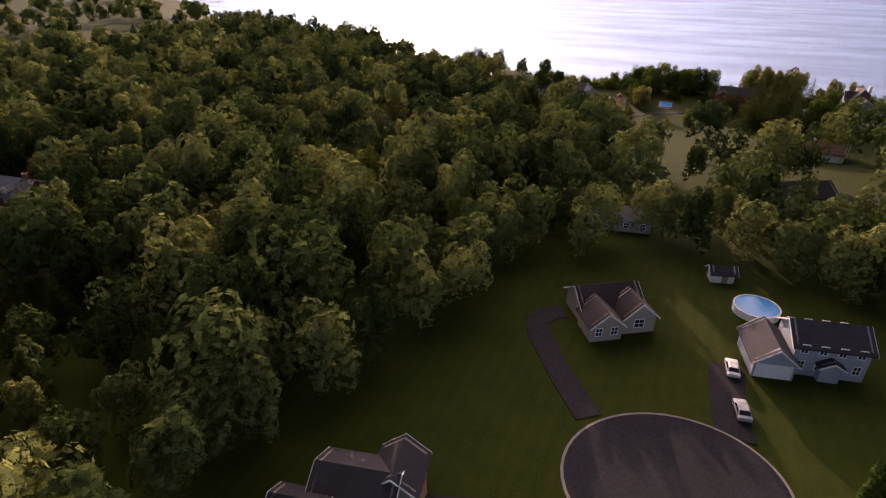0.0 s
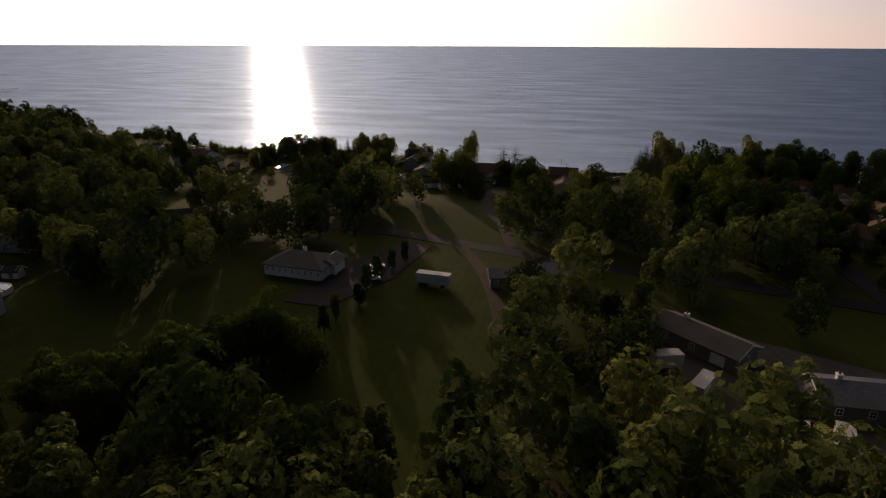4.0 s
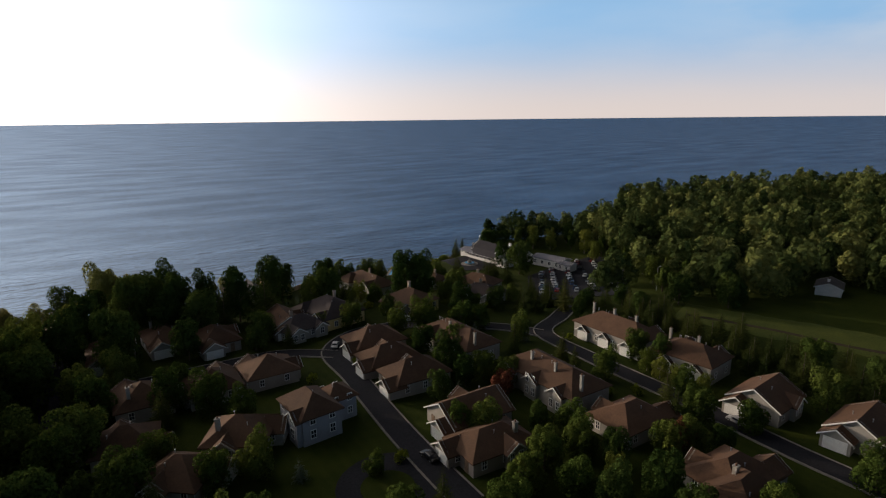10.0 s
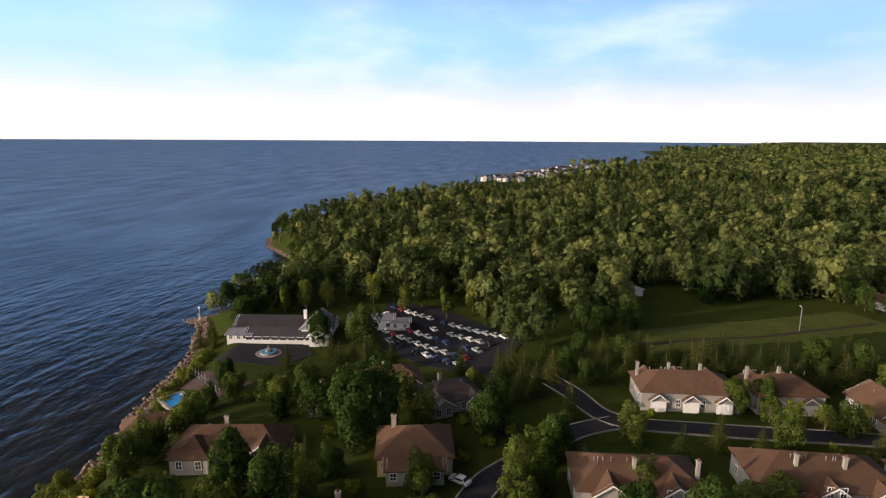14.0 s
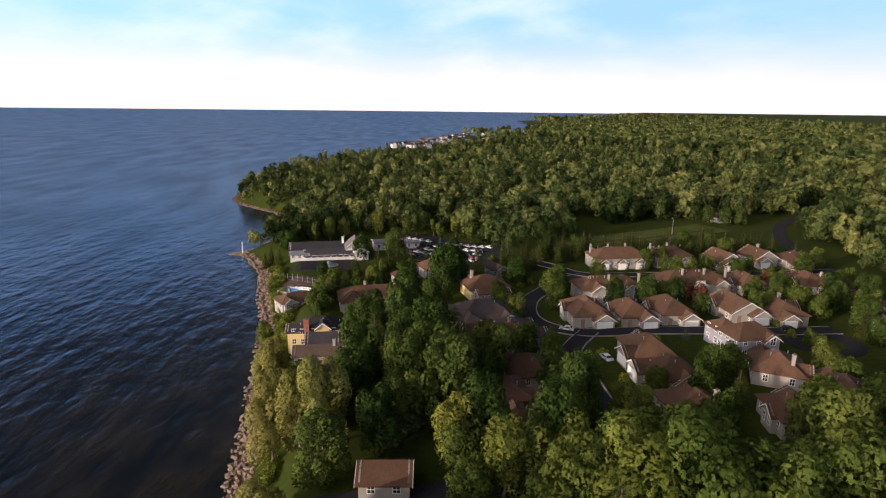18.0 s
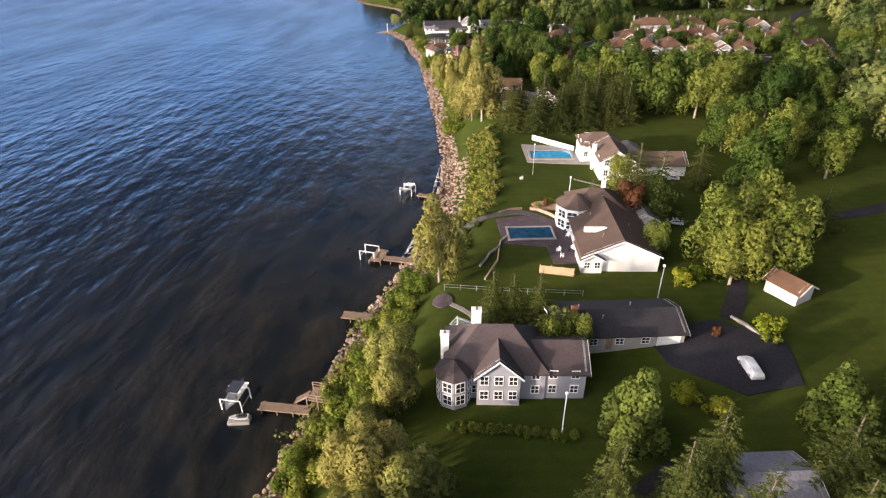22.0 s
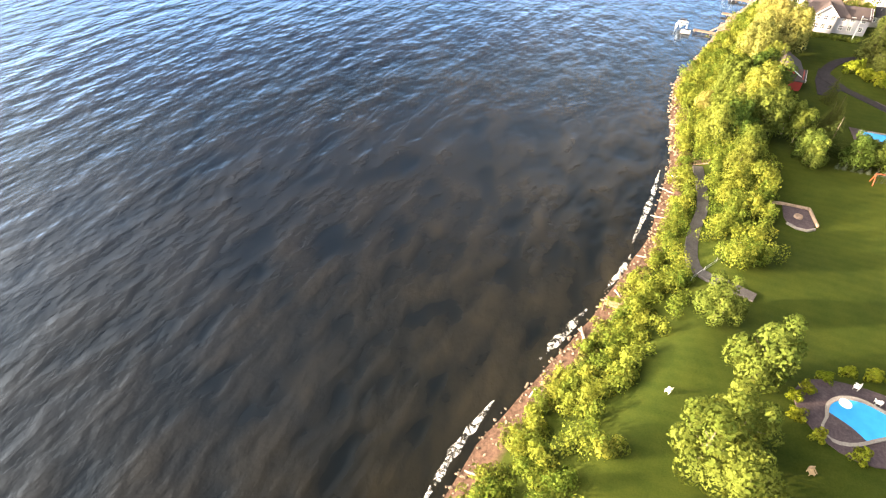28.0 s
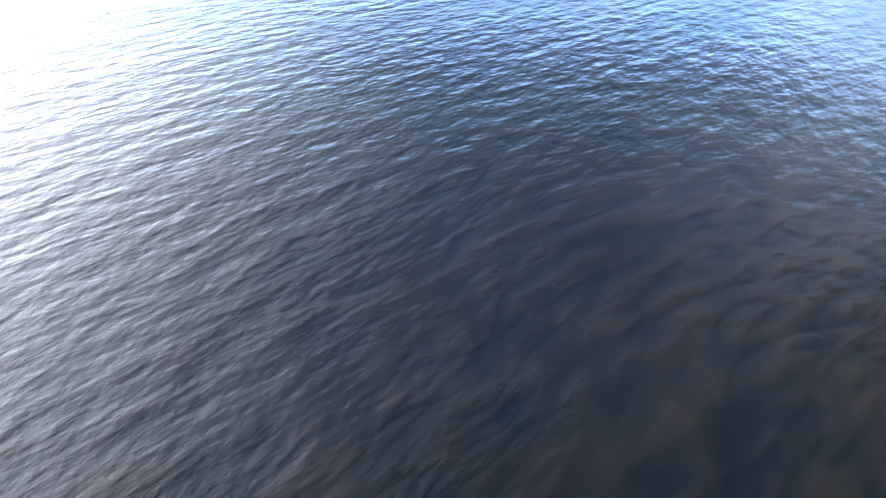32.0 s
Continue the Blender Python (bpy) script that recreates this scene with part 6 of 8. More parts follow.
def car_glass(bm, l=3.6, w=1.55, van=False):
    if van:
        solid(bm, [(0.30 * l, -w * 0.4, 1.2), (0.43 * l, -w * 0.44, 0.8), (0.43 * l, w * 0.44, 0.8), (0.30 * l, w * 0.4, 1.2)], [(0, 1, 2, 3)])
        return
    for x0, z0, x1, z1 in ((0.115, 1.12, 0.265, 0.75), (-0.255, 1.1, -0.37, 0.78)):
        solid(bm, [(x0 * l, -w * 0.36, z0), (x1 * l * 1.02, -w * 0.42, z1), (x1 * l * 1.02, w * 0.42, z1), (x0 * l, w * 0.36, z0)], [(0, 1, 2, 3)])
    for s in (-1, 1):
        solid(bm, [(-0.30 * l, s * w * 0.505, 0.78), (0.20 * l, s * w * 0.505, 0.78), (0.08 * l, s * w * 0.44, 1.08), (-0.22 * l, s * w * 0.44, 1.08)], [(0, 1, 2, 3)])


CAR_NAMES = ("white", "silver", "black", "dark blue", "dark red")


def car(x, y, turn, tint, group="cars in the car park", van=False, l=3.6, z=None):
    name = "van" if van else "car"
    ob = thing(name, x, y, (gz(x, y) + 0.2) if z is None else z, turn, "%s %s parked on dark asphalt" % (CAR_NAMES[tint], "delivery van" if van else "saloon car"), name, group)
    w = 1.75 if van else 1.55
    new("body", shared(("body", van, l, tint), lambda bm: car_body(bm, l, w, van), CAR_PAINT[tint])).parent = ob
    new("glazing", shared(("glazing", van, l), lambda bm: car_glass(bm, l, w, van), PANE)).parent = ob
    for u in (-0.31, 0.31):
        for s in (-1, 1):
            o = new("wheel", shared(("wheel",), lambda bm: tube(bm, (0, -0.09, 0), (0, 0.09, 0), 0.29, 0.29, 12), RUBBER))
            o.parent = ob
            o.matrix_basis = pose(u * l, s * w * 0.46, 0.29)
            hub = new("hubcap", shared(("hubcap",), lambda bm: tube(bm, (0, -0.1, 0), (0, 0.1, 0), 0.15, 0.15, 8), GALV))
            hub.parent = o
    return ob


rnd = random.Random(21)
for row, (x0, y0, x1, y1, n, face) in enumerate([(170, 232, 142, 194, 15, 35), (163, 233, 136, 198, 13, 35), (155, 232, 130, 201, 11, 215), (146, 230, 124, 204, 10, 35), (138, 227, 118, 205, 8, 215)]):
    for i in range(n):
        if rnd.random() < 0.86:
            t = i / (n - 1)
            car(x0 + (x1 - x0) * t, y0 + (y1 - y0) * t, face + rnd.uniform(-4, 4), rnd.choice((0, 0, 1, 1, 2, 3, 4)))
for i, (x, y, a, tint) in enumerate([(-120.5, 101, 20, 0), (-120, 98.6, 20, 1), (-119.6, 96, 20, 2), (-119, 93.4, 20, 0), (-197.5, 52, 95, 0), (-196.5, 44, 100, 1), (-87, 204.5, 85, 0),
                                     (-108.5, 210.5, 80, 1), (64, 200, 60, 0), (34, 140, 95, 2), (40, 193, 60, 0), (86, 120, 88, 1), (-10.2, 96, 90, 1), (22, 190, 10, 0)]):
    car(x, y, a, tint, "cars beside houses and lanes")
car(-151.5, 213.9, 2, 0, "cars beside houses and lanes", True, 4.2)
car(-214, 20.5, 12, 0, "cars beside houses and lanes", False, 4.4)


def trailer(x, y, turn, l, label):
    ob = thing("trailer", x, y, gz(x, y) + 0.1, turn, label, "trailer", "trailers in the yards")
    bm = bmesh.new()
    block(bm, 0, 0, 0.9, l, 2.1, 2.2)
    part("box_body", bm, TRAILER_WHITE, ob)
    bm = bmesh.new()
    block(bm, 0, 0, 0.65, l * 0.98, 0.9, 0.25)
    part("chassis", bm, RUST_STEEL, ob)
    for u in (-0.36, -0.22, 0.3):
        for s in (-1, 1):
            o = new("wheel", shared(("truck_wheel",), lambda bm: tube(bm, (0, -0.14, 0), (0, 0.14, 0), 0.42, 0.42, 12), RUBBER))
            o.parent = ob
            o.matrix_basis = pose(u * l, s * 0.9, 0.42)


trailer(-105.5, 95, -4, 7.5, "long white trailer parked on the grass")
trailer(-49, 54, -12, 7.0, "white box trailer in the gravel yard")
trailer(-57, 62, 60, 5.5, "short white trailer beside the shed")
trailer(-61, 69, 20, 4.5, "small pale trailer among stored goods")
trailer(-42, 53, 75, 4.5, "pale box trailer at the yard edge")

# ---- swing set, fountain and small furniture ----
sw = thing("swing_set", -239, 242, gz(-239, 242), 276, "red-stained timber swing set with climbing tower", "swing set")
for u in (-3.2, 0.2):
    for s in (-1, 1):
        bm = bmesh.new()
        beam(bm, (u, s * 0.9, 0), (u, 0, 2.3), 0.12)
        part("leg", bm, CEDAR, sw)
bm = bmesh.new()
beam(bm, (-3.4, 0, 2.3), (0.4, 0, 2.3), 0.14)
part("top_beam", bm, CEDAR, sw)
for u in (-2.6, -1.6, -0.6):
    bm = bmesh.new()
    beam(bm, (u - 0.2, 0, 2.25), (u - 0.2, 0, 0.55), 0.03)
    beam(bm, (u + 0.2, 0, 2.25), (u + 0.2, 0, 0.55), 0.03)
    block(bm, u, 0, 0.5, 0.5, 0.2, 0.05)
    part("swing_seat", bm, DARK_CLOTH, sw)
for u in (0.6, 2.2):
    for v in (-0.8, 0.8):
        bm = bmesh.new()
        block(bm, u, v, 0, 0.13, 0.13, 2.9)
        part("tower_post", bm, CEDAR, sw)
bm = bmesh.new()
block(bm, 1.4, 0, 1.25, 1.8, 1.8, 0.1)
part("platform", bm, CEDAR, sw)
bm = bmesh.new()
solid(bm, [(0.4, -1.1, 2.7), (2.4, -1.1, 2.7), (2.4, 1.1, 2.7), (0.4, 1.1, 2.7), (0.4, 0, 3.5), (2.4, 0, 3.5)], [(0, 1, 5, 4), (2, 3, 4, 5), (0, 4, 3), (1, 2, 5), (3, 2, 1, 0)])
part("canopy", bm, CEDAR, sw)
bm = bmesh.new()
beam(bm, (2.3, 0, 1.3), (4.0, 0, 0.15), 0.5, 0.06)
part("slide", bm, ORANGE, sw, "orange plastic slide")
ft = thing("fountain", 127, 259, gz(127, 259) + 0.15, 0, "round pale stone fountain in the forecourt", "fountain")
for name, r, z, h in (("basin", 2.4, 0.0, 0.5), ("bowl", 0.9, 0.5, 0.8), ("column", 0.25, 1.2, 0.9)):
    bm = bmesh.new()
    tube(bm, (0, 0, z), (0, 0, z + h), r, r * 0.94, 20)
    part(name, bm, CONCRETE, ft)
bm = bmesh.new()
tube(bm, (0, 0, 0.5), (0, 0, 0.53), 2.1, 2.1, 20)
part("fountain_water", bm, POOL_BLUE, ft)
pad("kerb", oval(127, 259, 3.6, 3.6), CONCRETE, 0.19, "pale ring kerb round the fountain", "kerb")
for x, y, r, skin, label in ((-194, 69, 3.3, PAINT_WHITE, "round above-ground pool with white wall"), (-237, 5.5, 3.2, METAL_ROOF, "round above-ground pool with grey wall beside the house")):
    ab = thing("round_pool", x, y, gz(x, y), 0, label, "pool")
    bm = bmesh.new()
    tube(bm, (0, 0, -0.2), (0, 0, 1.1), r, r, 28)
    part("pool_wall", bm, skin, ab)
    bm = bmesh.new()
    for k in range(28):
        a, b = k * 2 * math.pi / 28, (k + 1) * 2 * math.pi / 28
        beam(bm, (math.cos(a) * (r - 0.05), math.sin(a) * (r - 0.05), 1.16), (math.cos(b) * (r - 0.05), math.sin(b) * (r - 0.05), 1.16), 0.22, 0.1)
    part("rim", bm, PAINT_WHITE, ab, "white top rim")
    bm = bmesh.new()
    tube(bm, (0, 0, 1.05), (0, 0, 1.12), r - 0.15, r - 0.15, 28)
    part("pool_water", bm, POOL_BRIGHT, ab)
    for k in range(7):
        a = k * 2 * math.pi / 7
        bm = bmesh.new()
        beam(bm, (math.cos(a) * (r + 0.06), math.sin(a) * (r + 0.06), -0.2), (math.cos(a) * (r + 0.06), math.sin(a) * (r + 0.06), 1.16), 0.14)
        part("upright", bm, PAINT_WHITE, ab)
pad("terrace", oval(-229.3, 18.4, 2.6, 4.6, 35, 22, 0.14, 4), BARE, 0.12, "brown planted bed with a winding pale edge", "bed")
pad("terrace", [(-229.5, 14.8), (-226.4, 16.2), (-225.4, 13.2), (-228.2, 12.2)], CONCRETE, 0.15, "pale concrete terrace beside the house", "terrace")


def garden_chair(x, y, turn, material, label, z=None):
    ob = thing("garden_chair", x, y, (gz(x, y) + 0.02) if z is None else z, turn, label, "chair", "garden chairs")
    for name, dims in (("seat", (0, 0, 0.32, 0.6, 0.6, 0.08)), ("backrest", (-0.3, 0, 0.34, 0.08, 0.6, 0.65)), ("armrest", (0, 0.33, 0.55, 0.6, 0.1, 0.05)), ("armrest", (0, -0.33, 0.55, 0.6, 0.1, 0.05))):
        bm = bmesh.new()
        block(bm, *dims)
        part(name, bm, material, ob)
    for u in (-0.25, 0.25):
        for v in (-0.28, 0.28):
            bm = bmesh.new()
            block(bm, u, v, 0, 0.06, 0.06, 0.34)
            part("leg", bm, material, ob)


for x, y, a in ((-119.5, 233.5, 30), (-119, 235, 120), (-121, 234.6, 250), (-117.6, 236.4, 80), (-112, 233, 40), (-113.4, 232.4, 140), (-112.6, 231.6, 260)):
    garden_chair(x, y, a, PAINT_WHITE if a > 100 else DARK_CLOTH, "padded garden chair on the paved terrace", gz(x, y) + 0.2)
garden_chair(-309, 278, 60, PAINT_WHITE, "white reclining garden chair on the lawn")
garden_chair(-314, 263, 200, FENCE_WOOD, "weathered timber garden chair on the lawn")
garden_chair(-86, 239, 20, PAINT_WHITE, "white garden chair on the open lawn")
for i, (x, y) in enumerate(((-300.5, 254.5), (-298.8, 256.5), (-300.2, 250.5), (-306.5, 250.2))):
    garden_chair(x, y, 70 * i, PAINT_WHITE, "white lounger beside the kidney pool", gz(x, y) + 0.2)
for x, y, r in ((-303, 258.6, 0.7), (-118.5, 231.6, 1.1), (-299.5, 253, 0.6)):
    tb = thing("round_table", x, y, gz(x, y) + 0.18, 0, "round pale garden table on the terrace", "table")
    bm = bmesh.new()
    tube(bm, (0, 0, 0.68), (0, 0, 0.74), r, r, 18)
    part("tabletop", bm, PAINT_WHITE, tb)
    bm = bmesh.new()
    tube(bm, (0, 0, 0), (0, 0, 0.68), 0.07, 0.07, 8)
    part("pedestal", bm, GALV, tb)
kk = thing("kayak", -126.4, 234.6, gz(-126.4, 234.6) + 0.02, 250, "orange kayak lying against the fence", "kayak")
bm = bmesh.new()
n, l = 12, 3.0
rows = []
for i in range(n + 1):
    u = i / n * 2 - 1
    w = 0.36 * (1 - u * u) ** 0.6 + 0.01
    rows.append([bm.verts.new((u * l / 2, w * math.cos(a), 0.22 + 0.2 * math.sin(a) * (0.4 + 0.6 * (1 - u * u)))) for a in np.linspace(0, 2 * math.pi, 9)[:-1]])
for a, b in zip(rows, rows[1:]):
    for i in range(8):
        bm.faces.new((a[i], a[(i + 1) % 8], b[(i + 1) % 8], b[i]))
bmesh.ops.recalc_face_normals(bm, faces=bm.faces)
part("hull", bm, ORANGE, kk)
bm = bmesh.new()
tube(bm, (0, 0, 0.40), (0, 0, 0.44), 0.24, 0.22, 12)
part("cockpit_rim", bm, RUBBER, kk)
for i in range(14):
    o = thing("stepping_stone", -86.5 - 0.55 * i, 226.5 - 0.75 * i, gz(-86.5 - 0.55 * i, 226.5 - 0.75 * i), 12 * i, "flat pale stepping stone set in the lawn", "stone", "stepping stones to the house")
    bm = bmesh.new()
    block(bm, 0, 0, -0.1, 0.75, 0.5, 0.2)
    part("slab", bm, CONCRETE, o)
for i in range(16):
    o = thing("stepping_stone", -105.8 - 0.5 * i, 250.5 + 0.42 * i, gz(-105.8 - 0.5 * i, 250.5 + 0.42 * i), 40, "flat pale stepping stone above the bluff", "stone", "stepping stones on the bluff")
    bm = bmesh.new()
    block(bm, 0, 0, -0.1, 0.5, 0.9, 0.22)
    part("slab", bm, CONCRETE, o)
tb = thing("potting_bench", -333.9, 284.4, gz(-333.9, 284.4), 79, "long white plank bench at the bluff edge", "bench")
bm = bmesh.new()
block(bm, 0, 0, 0.7, 4.0, 0.9, 0.12)
part("bench_top", bm, PAINT_WHITE, tb)
for u in (-1.7, 1.7):
    bm = bmesh.new()
    block(bm, u, 0, 0, 0.12, 0.7, 0.7)
    part("leg", bm, PAINT_WHITE, tb)
rb = thing("toy_cart", -332.0, 283.6, gz(-332.0, 283.6), 20, "small red plastic cart on the lawn", "cart")
for u in (-0.35, 0.35):
    bm = bmesh.new()
    block(bm, u, 0, 0.1, 0.55, 0.9, 0.5)
    part("tub", bm, RED_PLASTIC, rb)

# ---- garden trees ----
def clear_of(line, x, y, gap):
    for (x0, y0), (x1, y1) in zip(line, line[1:]):
        t = max(0, min(1, ((x - x0) * (x1 - x0) + (y - y0) * (y1 - y0)) / ((x1 - x0) ** 2 + (y1 - y0) ** 2)))
        if math.hypot(x - x0 - t * (x1 - x0), y - y0 - t * (y1 - y0)) < gap:
            return False
    return True


EDGE = []


def edge_woods(h, text):
    """Trees that stand within the woods."""
    for w in text.split():
        x, y = (float(v) for v in w.split(","))
        EDGE.append((x, y, h * (0.9 + 0.2 * TREE_RANDOM.random())))
        PLACED.append((x, y, h * 0.3))


def grove(k, h, text, group="trees along the lakeside gardens", wide=1.0):
    for w in text.split():
        x, y = (float(v) for v in w.split(","))
        if x < -28 and y > 145 and k in ("willow", "maple", "ash", "spruce", "pine"):
            tree(k, x, y, h * (1.2 + 0.25 * TREE_RANDOM.random()), group, wide)
            continue
        tree(k, x, y, h * (0.9 + 0.2 * TREE_RANDOM.random()), group, wide)


grove("willow", 15, "0,256 -5,247 -2,251", wide=0.8)
grove("willow", 10.5, "-174,259 -178,264 -188,267 -171,263 -183,260", wide=1.05)
grove("willow", 7.0, "-157,261.5 -150,262.5", wide=1.1)
grove("willow", 4.5, "-161,265", wide=1.2)
grove("willow", 12.5, "-127,257", wide=0.85)
grove("willow", 6, "-205,269 -219,277 -220,271")
grove("ash", 11, "-12,227 -21,221 -75,175 -88,170 -119,201 -122,208 -130,208 -128,200 48,231 63,190")
grove("maple", 10.5, "-13,226 -19,218 -23,226 -5,205 -22,208 -5,196 -12,192 -10,184 -12,169 -15,165 -7,153 -28,217 -20,172 -22,178 -69,186 -93,189")
grove("oak", 11, "6,220 -2,234 -18,150 -28,156 -40,152")
grove("spruce", 11, "-48,239 -51,232 -50,225 -49,218 -47,211 -46,205 -44,236 -45,229 -45,222 -43,214", wide=1.3)
grove("pine", 12, "-40,206 -36,212 -39,219", wide=1.1)
grove("maple", 13.5, "-39,194 -33,199 -34,186 -27,192 -30,178 -24,206 -26,214 -20,198 -27,166 -34,152", wide=0.95)
grove("ash", 13, "-31,206 -21,212 -43,184 -45,179 -36,173", wide=1.0)
grove("oak", 15, "-44,164 -40,156", wide=1.0)
grove("bronze", 8, "-106,219")
grove("bronze", 1.8, "-144,215.6 -100,235 -99.6,231.6", wide=1.1)
grove("bush", 1.3, "-100.5,236.8 -98.4,233.8 -101,230.5 -83,219.5 -86,218 -88.4,217 -80.6,221")
grove("blue_spruce", 3.0, "-55,183 -57,184 -59,184 -61,184 -63,185")
grove("pine", 12, "-117,203 -124,206 -114,196 -106,214 -101,217")
grove("ash", 7, "-121,218 -95,219")
grove("ash", 9, "-88,186 -73,185")
grove("maple", 10, "-67,167 -68,158 -39,148")
grove("pine", 8, "-113,185 -91,200")
grove("blue_spruce", 3.6, "-96,222 -98,219 -94,224")
grove("spruce", 7.5, "-139,248 -139,245 -140,241")
grove("ash", 6.5, "-146,237 -147,240")
grove("maple", 8.5, "-163,233 -162,209 -163,201 -170,205")
grove("spruce", 12.5, "-174,231 -178,226 -182,235 -178,217 -185,211 -171,227")
grove("pine", 11, "-186,229 -181,219 -176,212 -190,214")
grove("pine", 9, "-194,232 -197,233")
grove("spruce", 9, "-200,227 -203,224")
grove("bush", 3.4, "-187,240 -184,243 -189,237 -182,241 -191,236 -144,208 -159,221 -156,224 -128,213 -130,216 -104,212 -93,209")
grove("ash", 4.2, "-197,217 -210,212")
grove("ash", 8.4, "-216,268 -224,268 -212,265 -230,272 -203,265 -236,274")
grove("willow", 13, "-40,247 -34,250 -28,252 -20,254", wide=0.95)
grove("ash", 6.6, "-223,275 -240,268 -219,272 -246,270 -226,261 -229,259")
grove("maple", 8.4, "-229,266 -235,271 -214,264 -220,268 -208,268 -212,272")
grove("maple", 5.2, "-238,256")
grove("pine", 7.5, "-232,253")
grove("maple", 6.2, "-234,248 -233,243 -232,239")
grove("maple", 3.6, "-229,245.5 -228.5,241.5")
grove("willow", 7.2, "-230,233 -228,230")
grove("spruce", 5.5, "-205,250 -219,252 -216,250")
for i in range(15):
    tree("blue_spruce", -236.2 + i * 0.12, 251 - i * 1.45, 1.7, "hedge of small conifers beside the lawn", 1.1)
for i in range(12):
    tree("hedge", -233.6 + i * 0.1 + (i % 2) * 0.4, 228 - i * 1.3, 1.7, "clipped hedge behind the pavilion", 0.9)
for i in range(14):
    tree("hedge", -160.3 - 0.1 * i, 254 - i * 1.15, 1.5, "low hedge below the grey house", 0.9)
grove("maple", 8.0, "-303,268.5")
grove("maple", 6.0, "-292.6,273 -236,257")
grove("poplar", 15, "-262,224 -271,231", wide=1.1)
grove("ash", 7.0, "-317,274 -321,270.5 -313.5,271", wide=1.15)
grove("bush", 1.7, "-302,262.5 -299,260 -296.5,257 -296,254 -295,250 -294.5,246 -304,264 -307,264 -309,262 -310,258")
# estate gardens
grove("maple", 7.4, "72,186 49,204 63,188 79,171 62,173 61,154 59,159 87,131 58,133 66,120 42,143 80,145 91,88 85,117 61,206 76,184 12,168 63,101 42,111 45,140 71,119 5,187 22,126")
grove("maple", 8.2, "94,148 95,142 55,128 34,120 46,120 84,98 2,180 8,174 -2,160 4,150 2,136 10,150")
grove("maple", 4.5, "25,141")
grove("ash", 5.6, "90,139 89,134 91,143 42,206 30,220 88,128 54,120 60,97")
grove("oak", 15.5, "74,220 78,216", wide=0.85)
grove("oak", 12.5, "53,231 52,226 42,240", wide=0.85)
grove("oak", 15, "36,233 19,234 26,227 12,228", wide=0.8)
grove("pine", 14, "32,222 21,222 28,239", wide=1.0)
# oaks added on the sun's side, to shade the estate roofs and lawns
grove("oak", 14.5, "-10,222 0,227 -4,206 8,223 -14,212 5,234 10,241", wide=0.85)
grove("oak", 11.5, "14,217 -8,238 6,243 2,251 -14,246 135,247 132,233")
grove("willow", 11, "41,264 12,257 24,261 31,262", wide=0.95)
grove("bronze", 5, "56,150 70,120 59,152")
grove("blue_spruce", 4, "72,180 80,170 50,155 15,146 30,168")
grove("bush", 2.2, "58,186 74,186 80,192 30,142 52,182 40,180 54,171 61,158 75,140 80,137 90,165 77,212 80,206 60,216 90,240 100,232 58,258 62,262 96,250 37,140 12,190 24,190 2,196 28,176 84,201 90,198 76,196 70,200 79,226 66,232")
grove("ash", 5.5, "67,271 62,270", wide=1.1)
grove("ash", 7, "57,222 62,226", wide=0.9)
grove("oak", 7.5, "150,277 155,280 159,276", wide=1.25)
grove("spruce", 9, "137,285 134,279 140,283")
grove("pine", 8.5, "122,229 117,222 115,192 106,189 106,183 113,174 106,171 121,161 107,158 115,148 113,142 111,131 123,118 109,120 114,112 120,233 113,228 124,240 113,248 108,240 118,236")
grove("spruce", 8, "110,195 104,194 112,204 118,184 118,170 112,165 116,155 118,138 118,128 106,126 118,105 108,104 104,86 112,90 122,96 126,110")
grove("poplar", 10, "184,260 177,250 179,234 161,213 155,200 151,183 161,268 173,223 172,215 177,199 163,183")
grove("ash", 10, "165,262 170,256 176,241 168,228 169,205 158,192", wide=0.9)
grove("oak", 9.5, "150,157 147,158 178,127 142,172 138,168")
edge_woods(12, "-212,92 -204,88 -196,89 -200,97 -188,84 -181,79 -175,74 -236,52 -238,60 -236,70 -240,45 -242,36 -244,28 -246,18 -248,8 -245,58 -228,86 -221,84 -207,92 -190,94 -183,90 -178,82 -240,70 -238,78 -232,88")
ESTATE_LANES = [[(86, 84), (85, 107), (86, 154), (88, 172), (112, 186)], [(33, 128), (36, 172), (38, 190), (48, 199), (62, 197), (72, 190), (82, 181), (87, 172)], [(38, 188), (27, 196), (-8, 198)], [(-14, 104), (20, 99), (80, 88), (130, 70)]]
garden_random = random.Random(91)
filled = 0
while filled < 85:
    x, y = garden_random.uniform(-14, 122), garden_random.uniform(104, 262)
    if y > shore_y(x) - 16 or not all(clear_of(line, x, y, 5.0) for line in ESTATE_LANES) or (x > 104 and y > 186) or (6 < x < 37 and 164 < y < 194) or math.hypot(x - 25, y - 139) < 13 or (50 < x < 72 and 198 < y < 216):
        continue
    if any((x - px) ** 2 + (y - py) ** 2 < (r + 2.2) ** 2 for px, py, r in PLACED):
        continue
    pick = garden_random.random()
    tree("oak" if pick < 0.55 else "maple" if pick < 0.75 else "spruce", x, y, garden_random.uniform(5.5, 9.5), "garden trees of the lakeside estate")
    filled += 1
# conifers between the lane and the meadow
filled = 0
while filled < 26:
    x, y = garden_random.uniform(107, 125), garden_random.uniform(88, 168)
    if any((x - px) ** 2 + (y - py) ** 2 < (r + 0.6) ** 2 for px, py, r in PLACED) or x > 128 - 0.03 * abs(y - 120):
        continue
    tree("spruce" if garden_random.random() < 0.5 else "pine", x, y, garden_random.uniform(6.5, 8.5), "conifers along the meadow")
    filled += 1
grove("oak", 8.5, "174,79 171,72 175,63 184,80 188,74 169,66")
